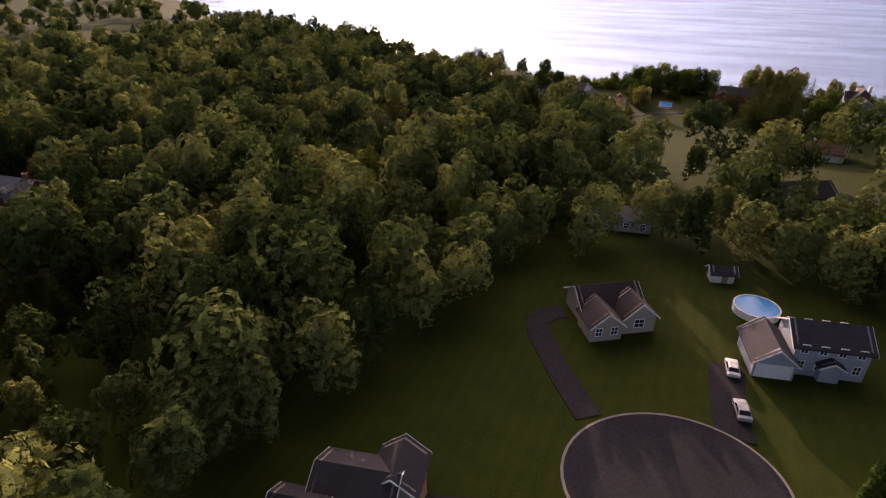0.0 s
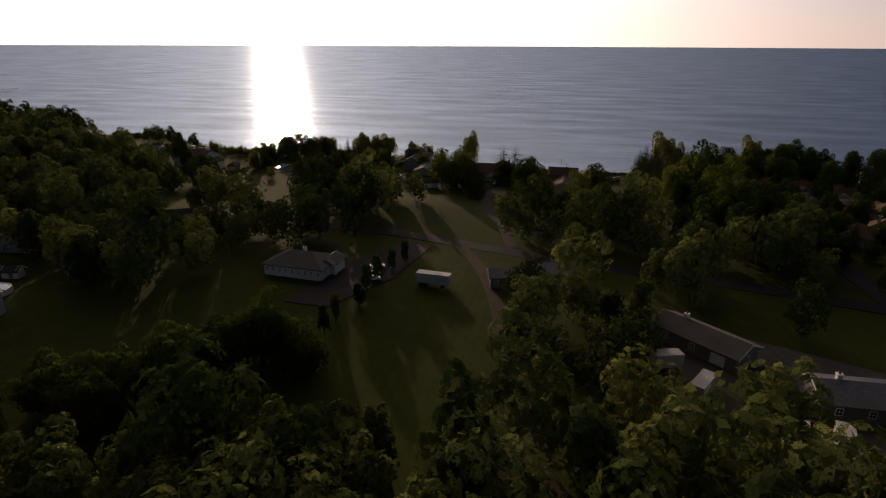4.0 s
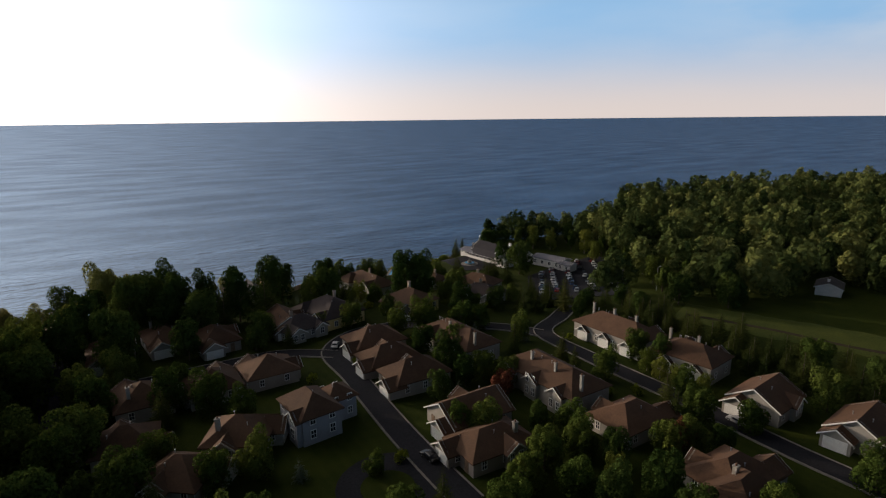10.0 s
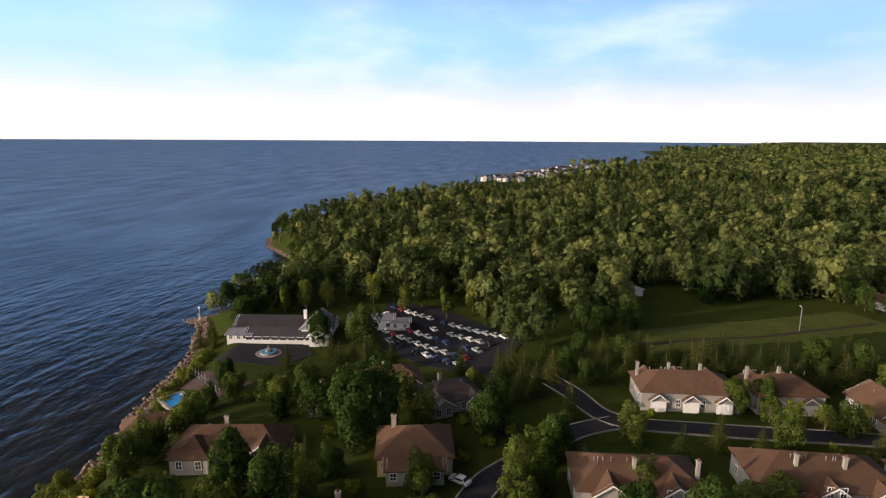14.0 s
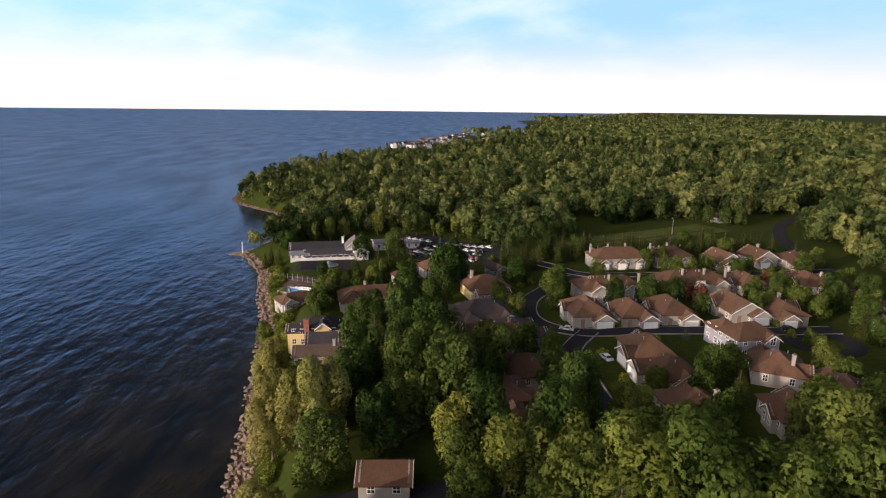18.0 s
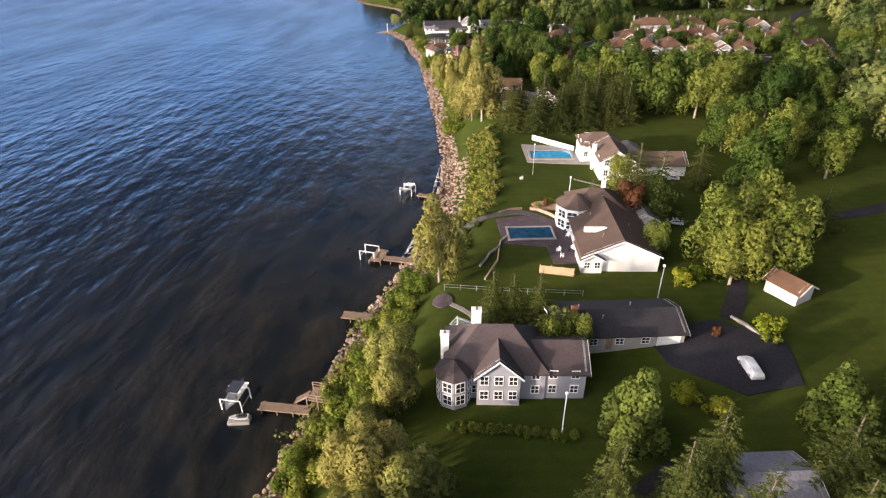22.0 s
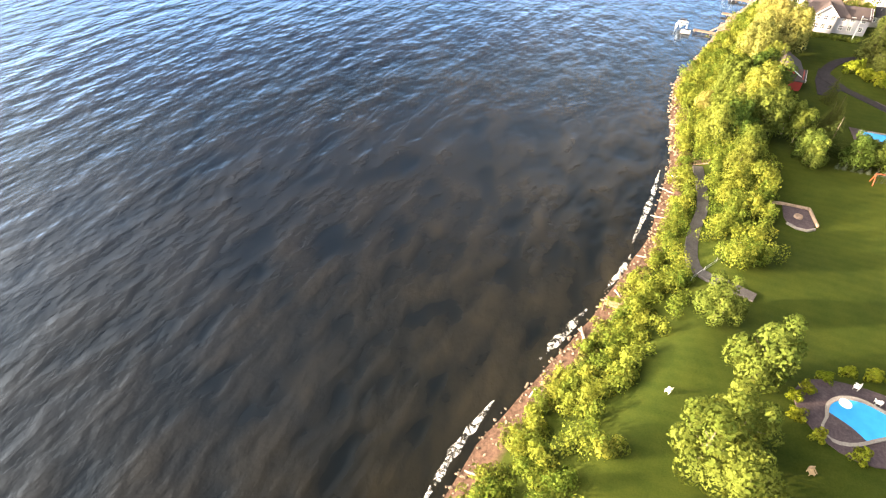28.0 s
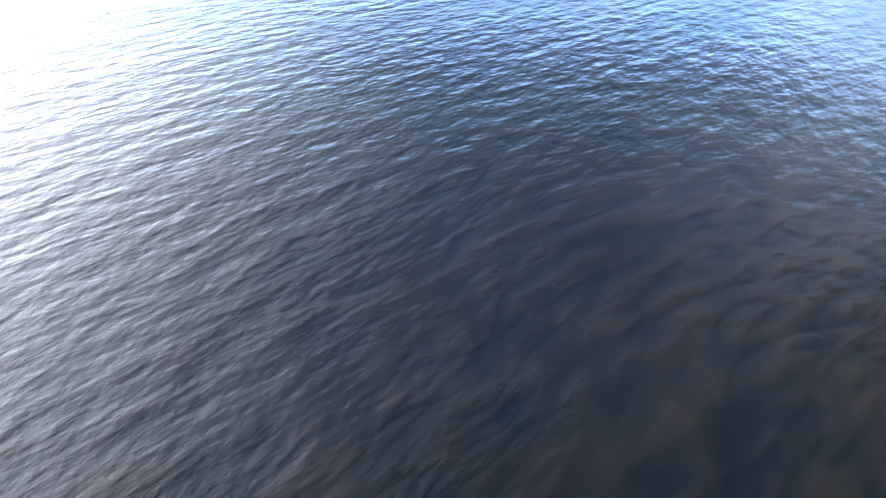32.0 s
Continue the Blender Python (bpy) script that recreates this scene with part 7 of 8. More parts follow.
# inland gardens
grove("poplar", 7.5, "-184,28 -180,23 -182,25 -186,33")
grove("maple", 6.5, "-175,38 -171,35 -178,41")
grove("maple", 10, "-164,30 -158,32 -152,31 -144,39 -138,36 -130,51 -130,44 -122,58 -149,39 -138,43 -127,56 -117,56 -126,59 -134,48", wide=1.2)
grove("poplar", 6, "-118,87 -119,73 -117,80 -118,94 -119,68 -117,101 -116,108")
edge_woods(11, "-186,104 -175,87 -157,87 -153,114 -165,98 -170,78 -162,75 -178,95 -168,108 -158,104")
edge_woods(10, "-77,58 -70,66 -64,83 -85,70 -80,62 -72,58 -66,72")
edge_woods(9, "-30,47 -18,43 -24,48 -33,40 -64,41 -69,82 -36,42 -52,38")
grove("ash", 8.5, "18,72 27,79 24,75 34,83 40,86 49,90 46,87 34,70 46,76 62,72 67,72 18,59 30,64 56,80")
grove("ash", 11, "-244,72 -296,100 -270,79 -277,92")
grove("spruce", 10, "-290,25 -284,30")
edge_woods(9, "-274,20 -266,24 -276,12 -282,16 -262,14 -270,8 -290,12")
grove("spruce", 11, "-174,238")
# the pine at -178,198 is added only to cast shadow
grove("pine", 9.5, "-176,205 -184,204 -170,213 -190,207 -178,198")

# ---- woods ----
def inside(poly, x, y):
    hit = False
    for i in range(len(poly)):
        (x0, y0), (x1, y1) = poly[i], poly[i - 1]
        if (y0 > y) != (y1 > y) and x < (x1 - x0) * (y - y0) / (y1 - y0) + x0:
            hit = not hit
    return hit


CLEAR = [
    [(-232, 48), (-233, 66), (-222, 78), (-192, 84), (-178, 68), (-176, 50), (-181, 36), (-174, 10), (-160, -60), (-250, -60), (-246, 10), (-240, 36)],
    [(-150, 78), (-146, 102), (-126, 126), (-108, 124), (-108, 80), (-122, 70)],
    [(-128, 48), (-125, 38), (-100, 36), (-70, 50), (-84, 74), (-92, 92), (-98, 108), (-108, 78)],
    [(-124, 150), (-90, 136), (-96, 172), (-112, 214), (-128, 196)],
    [(-132, 165), (-112, 176), (-92, 118), (-106, 108)],
    [(-118, 130), (-84, 124), (-82, 108), (-94, 96), (-90, 60), (-118, 60), (-113, 100)],
    [(-34, 114), (30, 100), (26, 84), (2, 62), (-2, -60), (-22, -60), (-26, 80)],
    [(-66, 92), (-22, 80), (-22, 46), (-46, 42), (-68, 58)],
    [(-14, 100), (132, 76), (118, 130), (112, 182), (132, 188), (184, 236), (160, 262), (152, 296), (60, 290), (30, 272), (10, 262), (-20, 204)],
    [(-12, 275), (-12, 246), (-40, 240), (-54, 234), (-57, 200), (-44, 190), (-48, 160), (-62, 150), (-110, 158), (-142, 174), (-152, 188), (-180, 202), (-215, 206), (-262, 205), (-300, 235), (-372, 255),
     (-384, 314), (-200, 300)],
    [(126, 165), (140, 128), (150, 90), (158, 48), (188, 38), (184, 92), (178, 126), (204, 146), (160, 158)],
    [(118, 186), (148, 186), (150, 158), (124, 156)],
    [(118, 130), (132, 76), (160, 48), (166, 80), (150, 100), (140, 130), (126, 166), (112, 182)],
    [(528, -58), (568, -58), (566, -92), (530, -92)],
    [(-356, 20), (-322, 28), (-318, 66), (-338, 64)],
    [(-196, 66), (-180, 70), (-165, 76), (-148, 86), (-136, 76), (-132, 60), (-148, 56), (-165, 50), (-178, 56)],
    [(-152, 88), (-116, 88), (-114, 58), (-146, 58)],
    [(-178, 56), (-132, 60), (-122, 48), (-126, 24), (-160, 16), (-182, 18)],
    [(-220, 230), (-192, 230), (-160, 165), (-160, 142), (-196, 148), (-212, 190)],
    [(-222, 140), (-210, 142), (-194, 92), (-200, 80), (-210, 88), (-214, 110)],
    [(-198, 126), (-178, 140), (-172, 116), (-188, 100)],
    [(-276, 222), (-262, 226), (-240, 214), (-240, 192), (-262, 198)],
    [(-650, 285), (-540, 245), (-545, 188), (-618, 215)],
    [(-232, 160), (-216, 150), (-200, 200), (-226, 230), (-236, 205)],
]
LANES = [[(-10, -60), (-11, 104), (-20, 250)], [(-190, 131), (-100, 126), (-33, 110), (20, 99), (130, 70)], [(130, 70), (162, 50), (182, 27), (240, -60)]]


def near_lane(x, y, gap):
    for line in LANES:
        for (x0, y0), (x1, y1) in zip(line, line[1:]):
            t = max(0, min(1, ((x - x0) * (x1 - x0) + (y - y0) * (y1 - y0)) / ((x1 - x0) ** 2 + (y1 - y0) ** 2)))
            if math.hypot(x - x0 - t * (x1 - x0), y - y0 - t * (y1 - y0)) < gap:
                return True
    return False


NEAR, FAR = [], []
pts = []
rnd = random.Random(11)
busy = list(PLACED)
cells = {}
for x, y, r in busy:
    cells.setdefault((int(x // 20), int(y // 20)), []).append((x, y, r))


def is_free(x, y):
    i, j = int(x // 20), int(y // 20)
    for a in (-1, 0, 1):
        for b in (-1, 0, 1):
            for px, py, r in cells.get((i + a, j + b), ()):
                if (x - px) ** 2 + (y - py) ** 2 < (r + 2.6) ** 2:
                    return False
    return True


step = 7.2
for i in range(int(1300 / step)):
    for j in range(int(560 / step)):
        x, y = -520 + i * step + (rnd.random() - 0.5) * 5, -130 + j * step + (rnd.random() - 0.5) * 5
        pick = rnd.random()
        tall = 8.0 + 8.5 * rnd.random() ** 1.4 + 1.5 * noise.noise((x * 0.03, y * 0.03, 3))
        if y > shore_y(x) - (4 if x > 160 else 9) or rnd.random() < 0.07:
            continue
        if near_lane(x, y, 7.0) or any(inside(c, x, y) for c in CLEAR) or not is_free(x, y):
            continue
        if x > 640 and shore_y(x) - y < 90 and rnd.random() < 0.65:
            continue
        gap = noise.noise((x * 0.018, y * 0.018, 7))
        if (x > 330 and gap > 0.22) or (-230 < x < -20 and 80 < y < 235 and rnd.random() < 0.35):
            continue
        if x < -20:
            tall *= 1.15
        if x > 230:
            tall *= (0.5 + 0.5 * rnd.random()) * (0.6 if x > 560 else 0.85 if x > 480 else 1.0)
        if shore_y(x) - y < 22:
            tall *= 0.95
        (NEAR if -400 < x < 230 and y > (-50 if x < 80 else 0) else FAR).append((x, y, tall))


def canopy(name, spots, per, size, seed, label, lumps=9):
    """Woods: many lumpy crowns of leaf sprays, each tree with a tone of its own."""
    rng = np.random.default_rng(seed)
    out, tone, rounds = [], [], []
    for x, y, h in spots:
        z = gz(x, y)
        slim = 0.66 if rng.random() < 0.28 else 1.0
        lobes = [(x + a * h * slim, y + b * h * slim, z + c * h, r * h * slim, v * h) for a, b, c, r, v in broad_lobes(rng, 0.32 + 0.15 * rng.random(), 0.88, 0.12, lumps)]
        q, soft = sprays(rng, lobes, per, size * h, 0.0, 0.8, 0.3)
        out.append(q)
        rounds.append(soft)
        tone.append(np.full(per, rng.random() ** 1.2))
    me = quads_mesh(name, np.concatenate(out), np.concatenate(tone), np.concatenate(rounds))
    o = mesh_object(name, me, WOODS)
    return tagged(o, label, "woods", kind="stuff")


CLOSE = [s for s in NEAR + EDGE if -330 < s[0] < -10 and s[1] < 150 or s[0] < -285 and s[1] > 190 or -10 <= s[0] < 75 and s[1] < 80 or -70 < s[0] < 0 and s[1] >= 140]
FINE = set(CLOSE)
REST = [s for s in NEAR + EDGE if s not in FINE]
canopy("woods", CLOSE, 820, 0.070, 29, "dense green broadleaf woods between the houses", 14)
canopy("woods", REST, 460, 0.098, 30, "dense green broadleaf woods round the gardens", 11)
canopy("far_woods", FAR, 110, 0.165, 31, "dense green broadleaf woods seen from above", 7)
spots = []
rnd = random.Random(12)
for i in range(4200):
    x = 700 + 3500 * rnd.random() ** 1.8
    y = -1500 + 1900 * rnd.random()
    if x < 1120 and shore_y(x) - y < 120 and rnd.random() < 0.88:
        continue
    if y < shore_y(x) - 16 and math.hypot(x, y) < 4300:
        spots.append((x, y, max(5, min(11 + 0.004 * (x - 700) + 5 * rnd.random(), 60 - 0.0028 * math.hypot(x, y) - gz(x, y)))))
for i in range(3600):
    x, y = 100 + 1900 * rnd.random(), -130 - 900 * rnd.random() ** 1.3
    if y < shore_y(x) - 16:
        spots.append((x, y, 12 + 5 * rnd.random()))
for i in range(700):
    x, y = -520 - 900 * rnd.random(), -200 + 900 * rnd.random()
    if y < shore_y(x) - 16:
        spots.append((x, y, 12 + 5 * rnd.random()))
canopy("distant_woods", spots, 34, 0.38, 32, "hazy green woods stretching to the horizon", 4)


# ---- the shore ----
BLUFF_PATH = [(-242, 276.5), (-250, 275.5), (-259, 275), (-267, 276), (-276, 276.2), (-281, 275), (-284, 271.5), (-285.5, 267.5)]


def thicket(name, zones, material, per, size, seed, label, category):
    """Bushes grown together along the bluff: zones of x from, to, inland from, to, height, spacing."""
    rng = np.random.default_rng(seed)
    out, tone, rounds = [], [], []
    for x0, x1, d0, d1, high, gap in zones:
        for i in range(int((x1 - x0) * (d1 - d0) / gap ** 2)):
            x = x0 + (x1 - x0) * rng.random()
            y = float(shore_y(x)) - d0 - (d1 - d0) * rng.random()
            if not clear_of(BLUFF_PATH, x, y, 2.1):
                continue
            h = high * (0.55 + 0.8 * rng.random())
            r = gap * (0.55 + 0.4 * rng.random())
            z = gz(x, y)
            lobes = [(x + r * 0.6 * rng.normal() * 0.7, y + r * 0.6 * rng.normal() * 0.7, z + h * (0.25 + 0.4 * rng.random()), r * (0.5 + 0.4 * rng.random()), h * 0.4) for k in range(4)]
            q, soft = sprays(rng, lobes, per, size, 0.0, 0.5)
            out.append(q)
            rounds.append(soft)
            tone.append(np.full(per, rng.random()) * 0.7 + 0.3 * rng.random(per))
    me = quads_mesh(name, np.concatenate(out), np.concatenate(tone), np.concatenate(rounds))
    return tagged(mesh_object(name, me, material), label, category, kind="stuff")


thicket("scrub", [(-358, -337, 9, 18, 2.6, 2.0), (-337, -318, 3.5, 15, 3.2, 2.0), (-318, -287, 3, 11, 3.0, 2.0), (-287, -240, 2.5, 18.5, 3.8, 2.0), (-240, -195, 1.5, 17, 4.2, 2.1), (-195, -150, 1.5, 15, 3.4, 2.0),
                  (-150, -116, 2.5, 11, 2.4, 2.0), (-34, -18, 2, 8, 3.0, 2.0), (-18, 130, 4, 9, 2.6, 2.2)], SCRUB, 330, 0.33, 41,
        "dense sunlit green scrub along the lake bluff", "scrub")
thicket("tall_grass", [(-104, -48, 7.5, 14.5, 1.3, 1.4), (-118, -104, 4, 9, 1.2, 1.5), (-352, -290, 2, 5, 1.2, 1.6), (-290, -236, 1.8, 4, 1.2, 1.8), (-236, -118, 1.5, 6, 1.2, 2.4), (60, 132, 4, 8, 1.0, 2.0)], REED, 80, 0.46, 42,
        "yellow-green tall grass on the shore slope", "grass")
thicket("hedge_row", [(-77, -48, 14.4, 15.2, 1.1, 0.7)], LEAF_DARK, 50, 0.28, 44, "dark green clipped hedge along the lawn edge", "hedge")
thicket("low_scrub", [(-102, -60, 8, 13, 1.2, 1.9), (-122, -106, 9, 14, 1.1, 1.5)], SCRUB, 60, 0.55, 43, "low green ground cover above the stone shore", "ground cover")


def boulder(seed, n=7):
    """A squat rough stone 1 across."""
    rng = random.Random(seed)
    bm = bmesh.new()
    rings = []
    for z, r in ((-0.3, 0.38), (0.0, 0.52), (0.28, 0.34)):
        rings.append([bm.verts.new((math.cos(k * 2 * math.pi / n) * r * (0.75 + 0.5 * rng.random()), math.sin(k * 2 * math.pi / n) * r * (0.75 + 0.5 * rng.random()), z + (rng.random() - 0.5) * 0.12)) for k in range(n)])
    for a, b in zip(rings, rings[1:]):
        for k in range(n):
            bm.faces.new((a[k], a[(k + 1) % n], b[(k + 1) % n], b[k]))
    bm.faces.new(rings[-1])
    bm.faces.new(rings[0][::-1])
    me = bpy.data.meshes.new("stone")
    bm.to_mesh(me)
    bm.free()
    me.materials.append(ROCK)
    return me


STONES = [boulder(k) for k in range(6)]
rnd = random.Random(77)
riprap = thing("riprap", -95, 256, 0, 0, "bank of pale tan boulders at the water's edge", "stone bank")
for i in range(290):
    x = -128 + 72 * rnd.random()
    d = -0.8 + 7.5 * rnd.random() ** 1.3
    y = float(shore_y(x)) - d
    s = 0.6 + 0.9 * rnd.random()
    o = new("stone", STONES[rnd.randrange(6)])
    o.parent = riprap
    o.matrix_basis = Matrix.LocRotScale((x + 95, y - 256, gz(x, y) + s * 0.12), Euler((rnd.random() * 0.6, rnd.random() * 0.6, rnd.random() * 6.3)), (s, s * (0.7 + 0.5 * rnd.random()), s * 0.8))


def scattered(name, zones, label, seed):
    """The rest of the shore's stones, grown together in one bank."""
    rng = random.Random(seed)
    verts, faces = [], []
    shapes = [([v.co.copy() for v in m.vertices], [tuple(p.vertices) for p in m.polygons]) for m in STONES]
    for x0, x1, d0, d1, count, big in zones:
        for i in range(count):
            x = x0 + (x1 - x0) * rng.random()
            y = float(shore_y(x)) - d0 - (d1 - d0) * rng.random()
            s = big * (0.5 + 0.9 * rng.random())
            m = Matrix.LocRotScale((x, y, gz(x, y) + s * 0.1), Euler((rng.random() * 0.5, rng.random() * 0.5, rng.random() * 6.3)), (s, s * 0.8, s * 0.7))
            co, fs = shapes[rng.randrange(6)]
            k = len(verts)
            verts += [m @ c for c in co]
            faces += [tuple(v + k for v in f) for f in fs]
    me = bpy.data.meshes.new(name)
    me.from_pydata(verts, [], faces)
    return tagged(mesh_object(name, me, ROCK), label, "stones", kind="stuff")


scattered("shore_stones", [(-60, 165, -0.6, 4.5, 1500, 1.0), (-128, -56, -1, 7, 700, 0.8), (-160, -128, -0.8, 3.5, 320, 0.8), (-236, -160, -0.5, 2.0, 260, 0.6), (-355, -236, -0.4, 2.4, 420, 0.45),
                           (160, 166, -8, 3, 160, 1.2), (166, 300, -0.6, 3, 500, 1.1)], "grey and tan stones strewn along the waterline", 78)


def foam(name, pts, wide, seed):
    """Broken surf lying on the water along a line."""
    rng = random.Random(seed)
    bm = bmesh.new()
    prev = None
    n = 14
    for i in range(n + 1):
        t = i / n * (len(pts) - 1)
        k = min(int(t), len(pts) - 2)
        x = pts[k][0] + (pts[k + 1][0] - pts[k][0]) * (t - k)
        y = pts[k][1] + (pts[k + 1][1] - pts[k][1]) * (t - k)
        w = wide * math.sin(math.pi * (0.05 + 0.9 * i / n)) * (0.6 + 0.7 * rng.random())
        row = [bm.verts.new((x, y + w * (0.5 - u), 0.03 + 0.05 * math.sin(math.pi * u))) for u in (0, 0.33, 0.66, 1)]
        if prev:
            for a in range(3):
                bm.faces.new((prev[a], row[a], row[a + 1], prev[a + 1]))
        prev = row
    return tagged(part(name, bm, FOAM, None), "white foam of a small breaking wave", "foam", kind="stuff")


foam("foam", [(-272, 285.6), (-262, 284.6), (-254, 283.9), (-244, 283.6)], 1.1, 1)
foam("foam", [(-304, 294.2), (-298, 292.2), (-291, 289.8)], 1.5, 2)
foam("foam", [(-286, 288.0), (-280, 286.2), (-275, 285.4)], 0.9, 5)
foam("foam", [(-330, 301.2), (-322, 300.2), (-313, 298.0)], 1.3, 3)
foam("foam", [(-347, 304.4), (-341, 303.2), (-336, 301.8)], 1.1, 4)
foam("foam", [(-110, 266.2), (-101, 263.6), (-92, 261.2)], 1.2, 6)
foam("foam", [(-76, 260.8), (-68, 260.0), (-58, 259.6)], 1.0, 7)


# ---- docks and boats ----
def plank_deck(base, a, b, wide, z, material, post=True):
    """A deck of cross planks from a to b, on posts."""
    a, b = Vector((*a, z)), Vector((*b, z))
    d = (b - a).normalized()
    s = Vector((-d.y, d.x, 0))
    n = int((b - a).length / 0.24)
    bm = bmesh.new()
    for e in (-1, 1):
        beam(bm, a + s * e * wide * 0.42 - Vector((0, 0, 0.16)), b + s * e * wide * 0.42 - Vector((0, 0, 0.16)), 0.14, 0.2)
    part("bearer", bm, TIMBER, base)
    me = shared(("plank", round(wide, 2), material.name), lambda m: block(m, 0, 0, -0.05, 0.2, wide, 0.06), material)
    turn = math.degrees(math.atan2(d.y, d.x))
    for i in range(n):
        o = new("plank", me)
        o.parent = base
        c = a + d * (i + 0.5) * 0.24
        o.matrix_basis = pose(c.x, c.y, c.z, 0, 0, turn)
    for i in range(int((b - a).length / 2.4) + 1) if post else ():
        for e in (-1, 1):
            c = a + d * i * 2.4 + s * e * wide * 0.5
            bm = bmesh.new()
            tube(bm, (c.x, c.y, -1.4), (c.x, c.y, z + 0.15), 0.08, 0.08, 6)
            part("post", bm, TIMBER, base)


def hull(bm, l, w, h, flat=0.75):
    """An open boat's hull with a pointed bow along +x."""
    rows = []
    for i in range(9):
        u = i / 8
        k = 1 - max(0, (u - 0.45) / 0.55) ** 2.2
        keel = 0.04 + 0.35 * h * max(0, u - 0.7) / 0.3
        rows.append([bm.verts.new(((u - 0.5) * l, e * w / 2 * k * f, z)) for e, f, z in ((-1, 1, h * (1 + 0.15 * u)), (-1, flat, h * 0.4 + keel), (0, 0.001, keel), (1, flat, h * 0.4 + keel), (1, 1, h * (1 + 0.15 * u)))])
    for a, b in zip(rows, rows[1:]):
        for k in range(4):
            bm.faces.new((a[k], b[k], b[k + 1], a[k + 1]))
    bm.faces.new(rows[0])
    inner = [[bm.verts.new((v[0].co.x * 0.94, v[j].co.y * 0.86, h * 0.75)) for j in (0, 4)] for v in rows]
    for (a, b), (p, q) in zip(zip(rows, rows[1:]), zip(inner, inner[1:])):
        bm.faces.new((a[0], b[0], q[0], p[0]))
        bm.faces.new((b[4], a[4], p[1], q[1]))
        bm.faces.new((p[0], q[0], q[1], p[1]))
    bmesh.ops.recalc_face_normals(bm, faces=bm.faces)


def motor_boat(x, y, z, turn, label, l=5.2, cover=None):
    o = thing("motor_boat", x, y, z, turn, label, "boat")
    bm = bmesh.new()
    hull(bm, l, 2.0, 0.95)
    part("hull", bm, PAINT_WHITE, o, "white painted hull")
    bm = bmesh.new()
    solid(bm, [(0.5, -0.7, 0.9), (0.5, 0.7, 0.9), (0.9, 0.6, 0.9), (0.9, -0.6, 0.9), (0.3, -0.6, 1.4), (0.3, 0.6, 1.4)], [(0, 3, 2, 1), (0, 1, 5, 4), (3, 4, 5, 2), (0, 4, 3), (1, 2, 5)])
    part("windscreen", bm, PANE, o)
    for sy in (-0.45, 0.45):
        bm = bmesh.new()
        block(bm, -0.4, sy, 0.7, 0.55, 0.5, 0.2)
        block(bm, -0.68, sy, 0.85, 0.14, 0.5, 0.5)
        part("seat", bm, PAINT_WHITE, o)
    bm = bmesh.new()
    block(bm, -l / 2 - 0.2, 0, 0.3, 0.4, 0.4, 1.0)
    block(bm, -l / 2 - 0.2, 0, 1.25, 0.55, 0.5, 0.2)
    part("outboard_motor", bm, RUBBER, o)
    if cover:
        bm = bmesh.new()
        block(bm, -0.6, 0, 1.9, 2.4, 1.9, 0.1)
        part("canopy", bm, cover, o, "dark fabric canopy")
        for sx in (-1.6, 0.4):
            for sy in (-0.85, 0.85):
                bm = bmesh.new()
                tube(bm, (sx, sy, 0.9), (sx, sy, 1.92), 0.03, 0.03, 6)
                part("canopy_pole", bm, GALV, o)
    return o


def boat_lift(x, y, turn, label, high=2.6, l=3.2, w=2.8):
    o = thing("boat_lift", x, y, 0, turn, label, "boat lift")
    for sx in (-1, 1):
        for sy in (-1, 1):
            bm = bmesh.new()
            beam(bm, (sx * l / 2, sy * w / 2, -1.2), (sx * l / 2, sy * w / 2, high), 0.13)
            part("post", bm, PAINT_WHITE, o)
        bm = bmesh.new()
        beam(bm, (sx * l / 2, -w / 2, 0.85), (sx * l / 2, w / 2, 0.85), 0.12)
        part("cradle_beam", bm, GALV, o)
    for sy in (-1, 1):
        bm = bmesh.new()
        beam(bm, (-l / 2, sy * w / 2, high), (l / 2, sy * w / 2, high), 0.11)
        part("top_rail", bm, PAINT_WHITE, o)
    return o


def dock(pts, wide, z, label, material=None):
    x, y = pts[0]
    o = thing("dock", x, y, 0, 0, label, "dock")
    for a, b in zip(pts, pts[1:]):
        plank_deck(o, (a[0] - x, a[1] - y), (b[0] - x, b[1] - y), wide, z, material or TIMBER)
    return o


dock([(-79.5, 259.5), (-77.4, 264.6)], 1.5, 0.75, "brown plank dock running out from the stone bank")
boat_lift(-75.4, 267.2, 72, "white boat lift beside the dock", 2.0)
motor_boat(-75.4, 267.2, 0.95, 162, "white motor boat raised on a boat lift")
dock([(-110.4, 263), (-109.2, 269.4)], 1.8, 0.8, "wide brown plank dock with a platform end")
dock([(-110.6, 271.2), (-105.6, 270.0)], 2.6, 0.78, "square brown plank dock platform on posts")
boat_lift(-107.8, 272.6, 75, "empty white boat lift at the dock end", 2.2)
dock([(-130, 268), (-129, 274.6)], 2.0, 0.9, "short brown plank pier above the stones")
dock([(-152, 275), (-151.2, 282.8)], 1.6, 0.8, "brown plank dock below the grey house")
boat_lift(-150.2, 286.6, 82, "white boat lift at the end of the dock", 2.1)
motor_boat(-150.2, 286.6, 0.95, 172, "white motor boat with dark canopy on a lift", 5.4, DARK_CLOTH)
ski = thing("jet_ski", -153.6, 285, 0.5, 95, "small white jet ski on a floating ramp", "jet ski")
bm = bmesh.new()
hull(bm, 2.8, 1.0, 0.45)
part("hull", bm, PAINT_WHITE, ski)
bm = bmesh.new()
block(bm, -0.5, 0, 0.4, 1.3, 0.4, 0.35)
part("seat", bm, RUBBER, ski)
bm = bmesh.new()
beam(bm, (0.4, 0, 0.4), (0.2, 0, 0.95), 0.14)
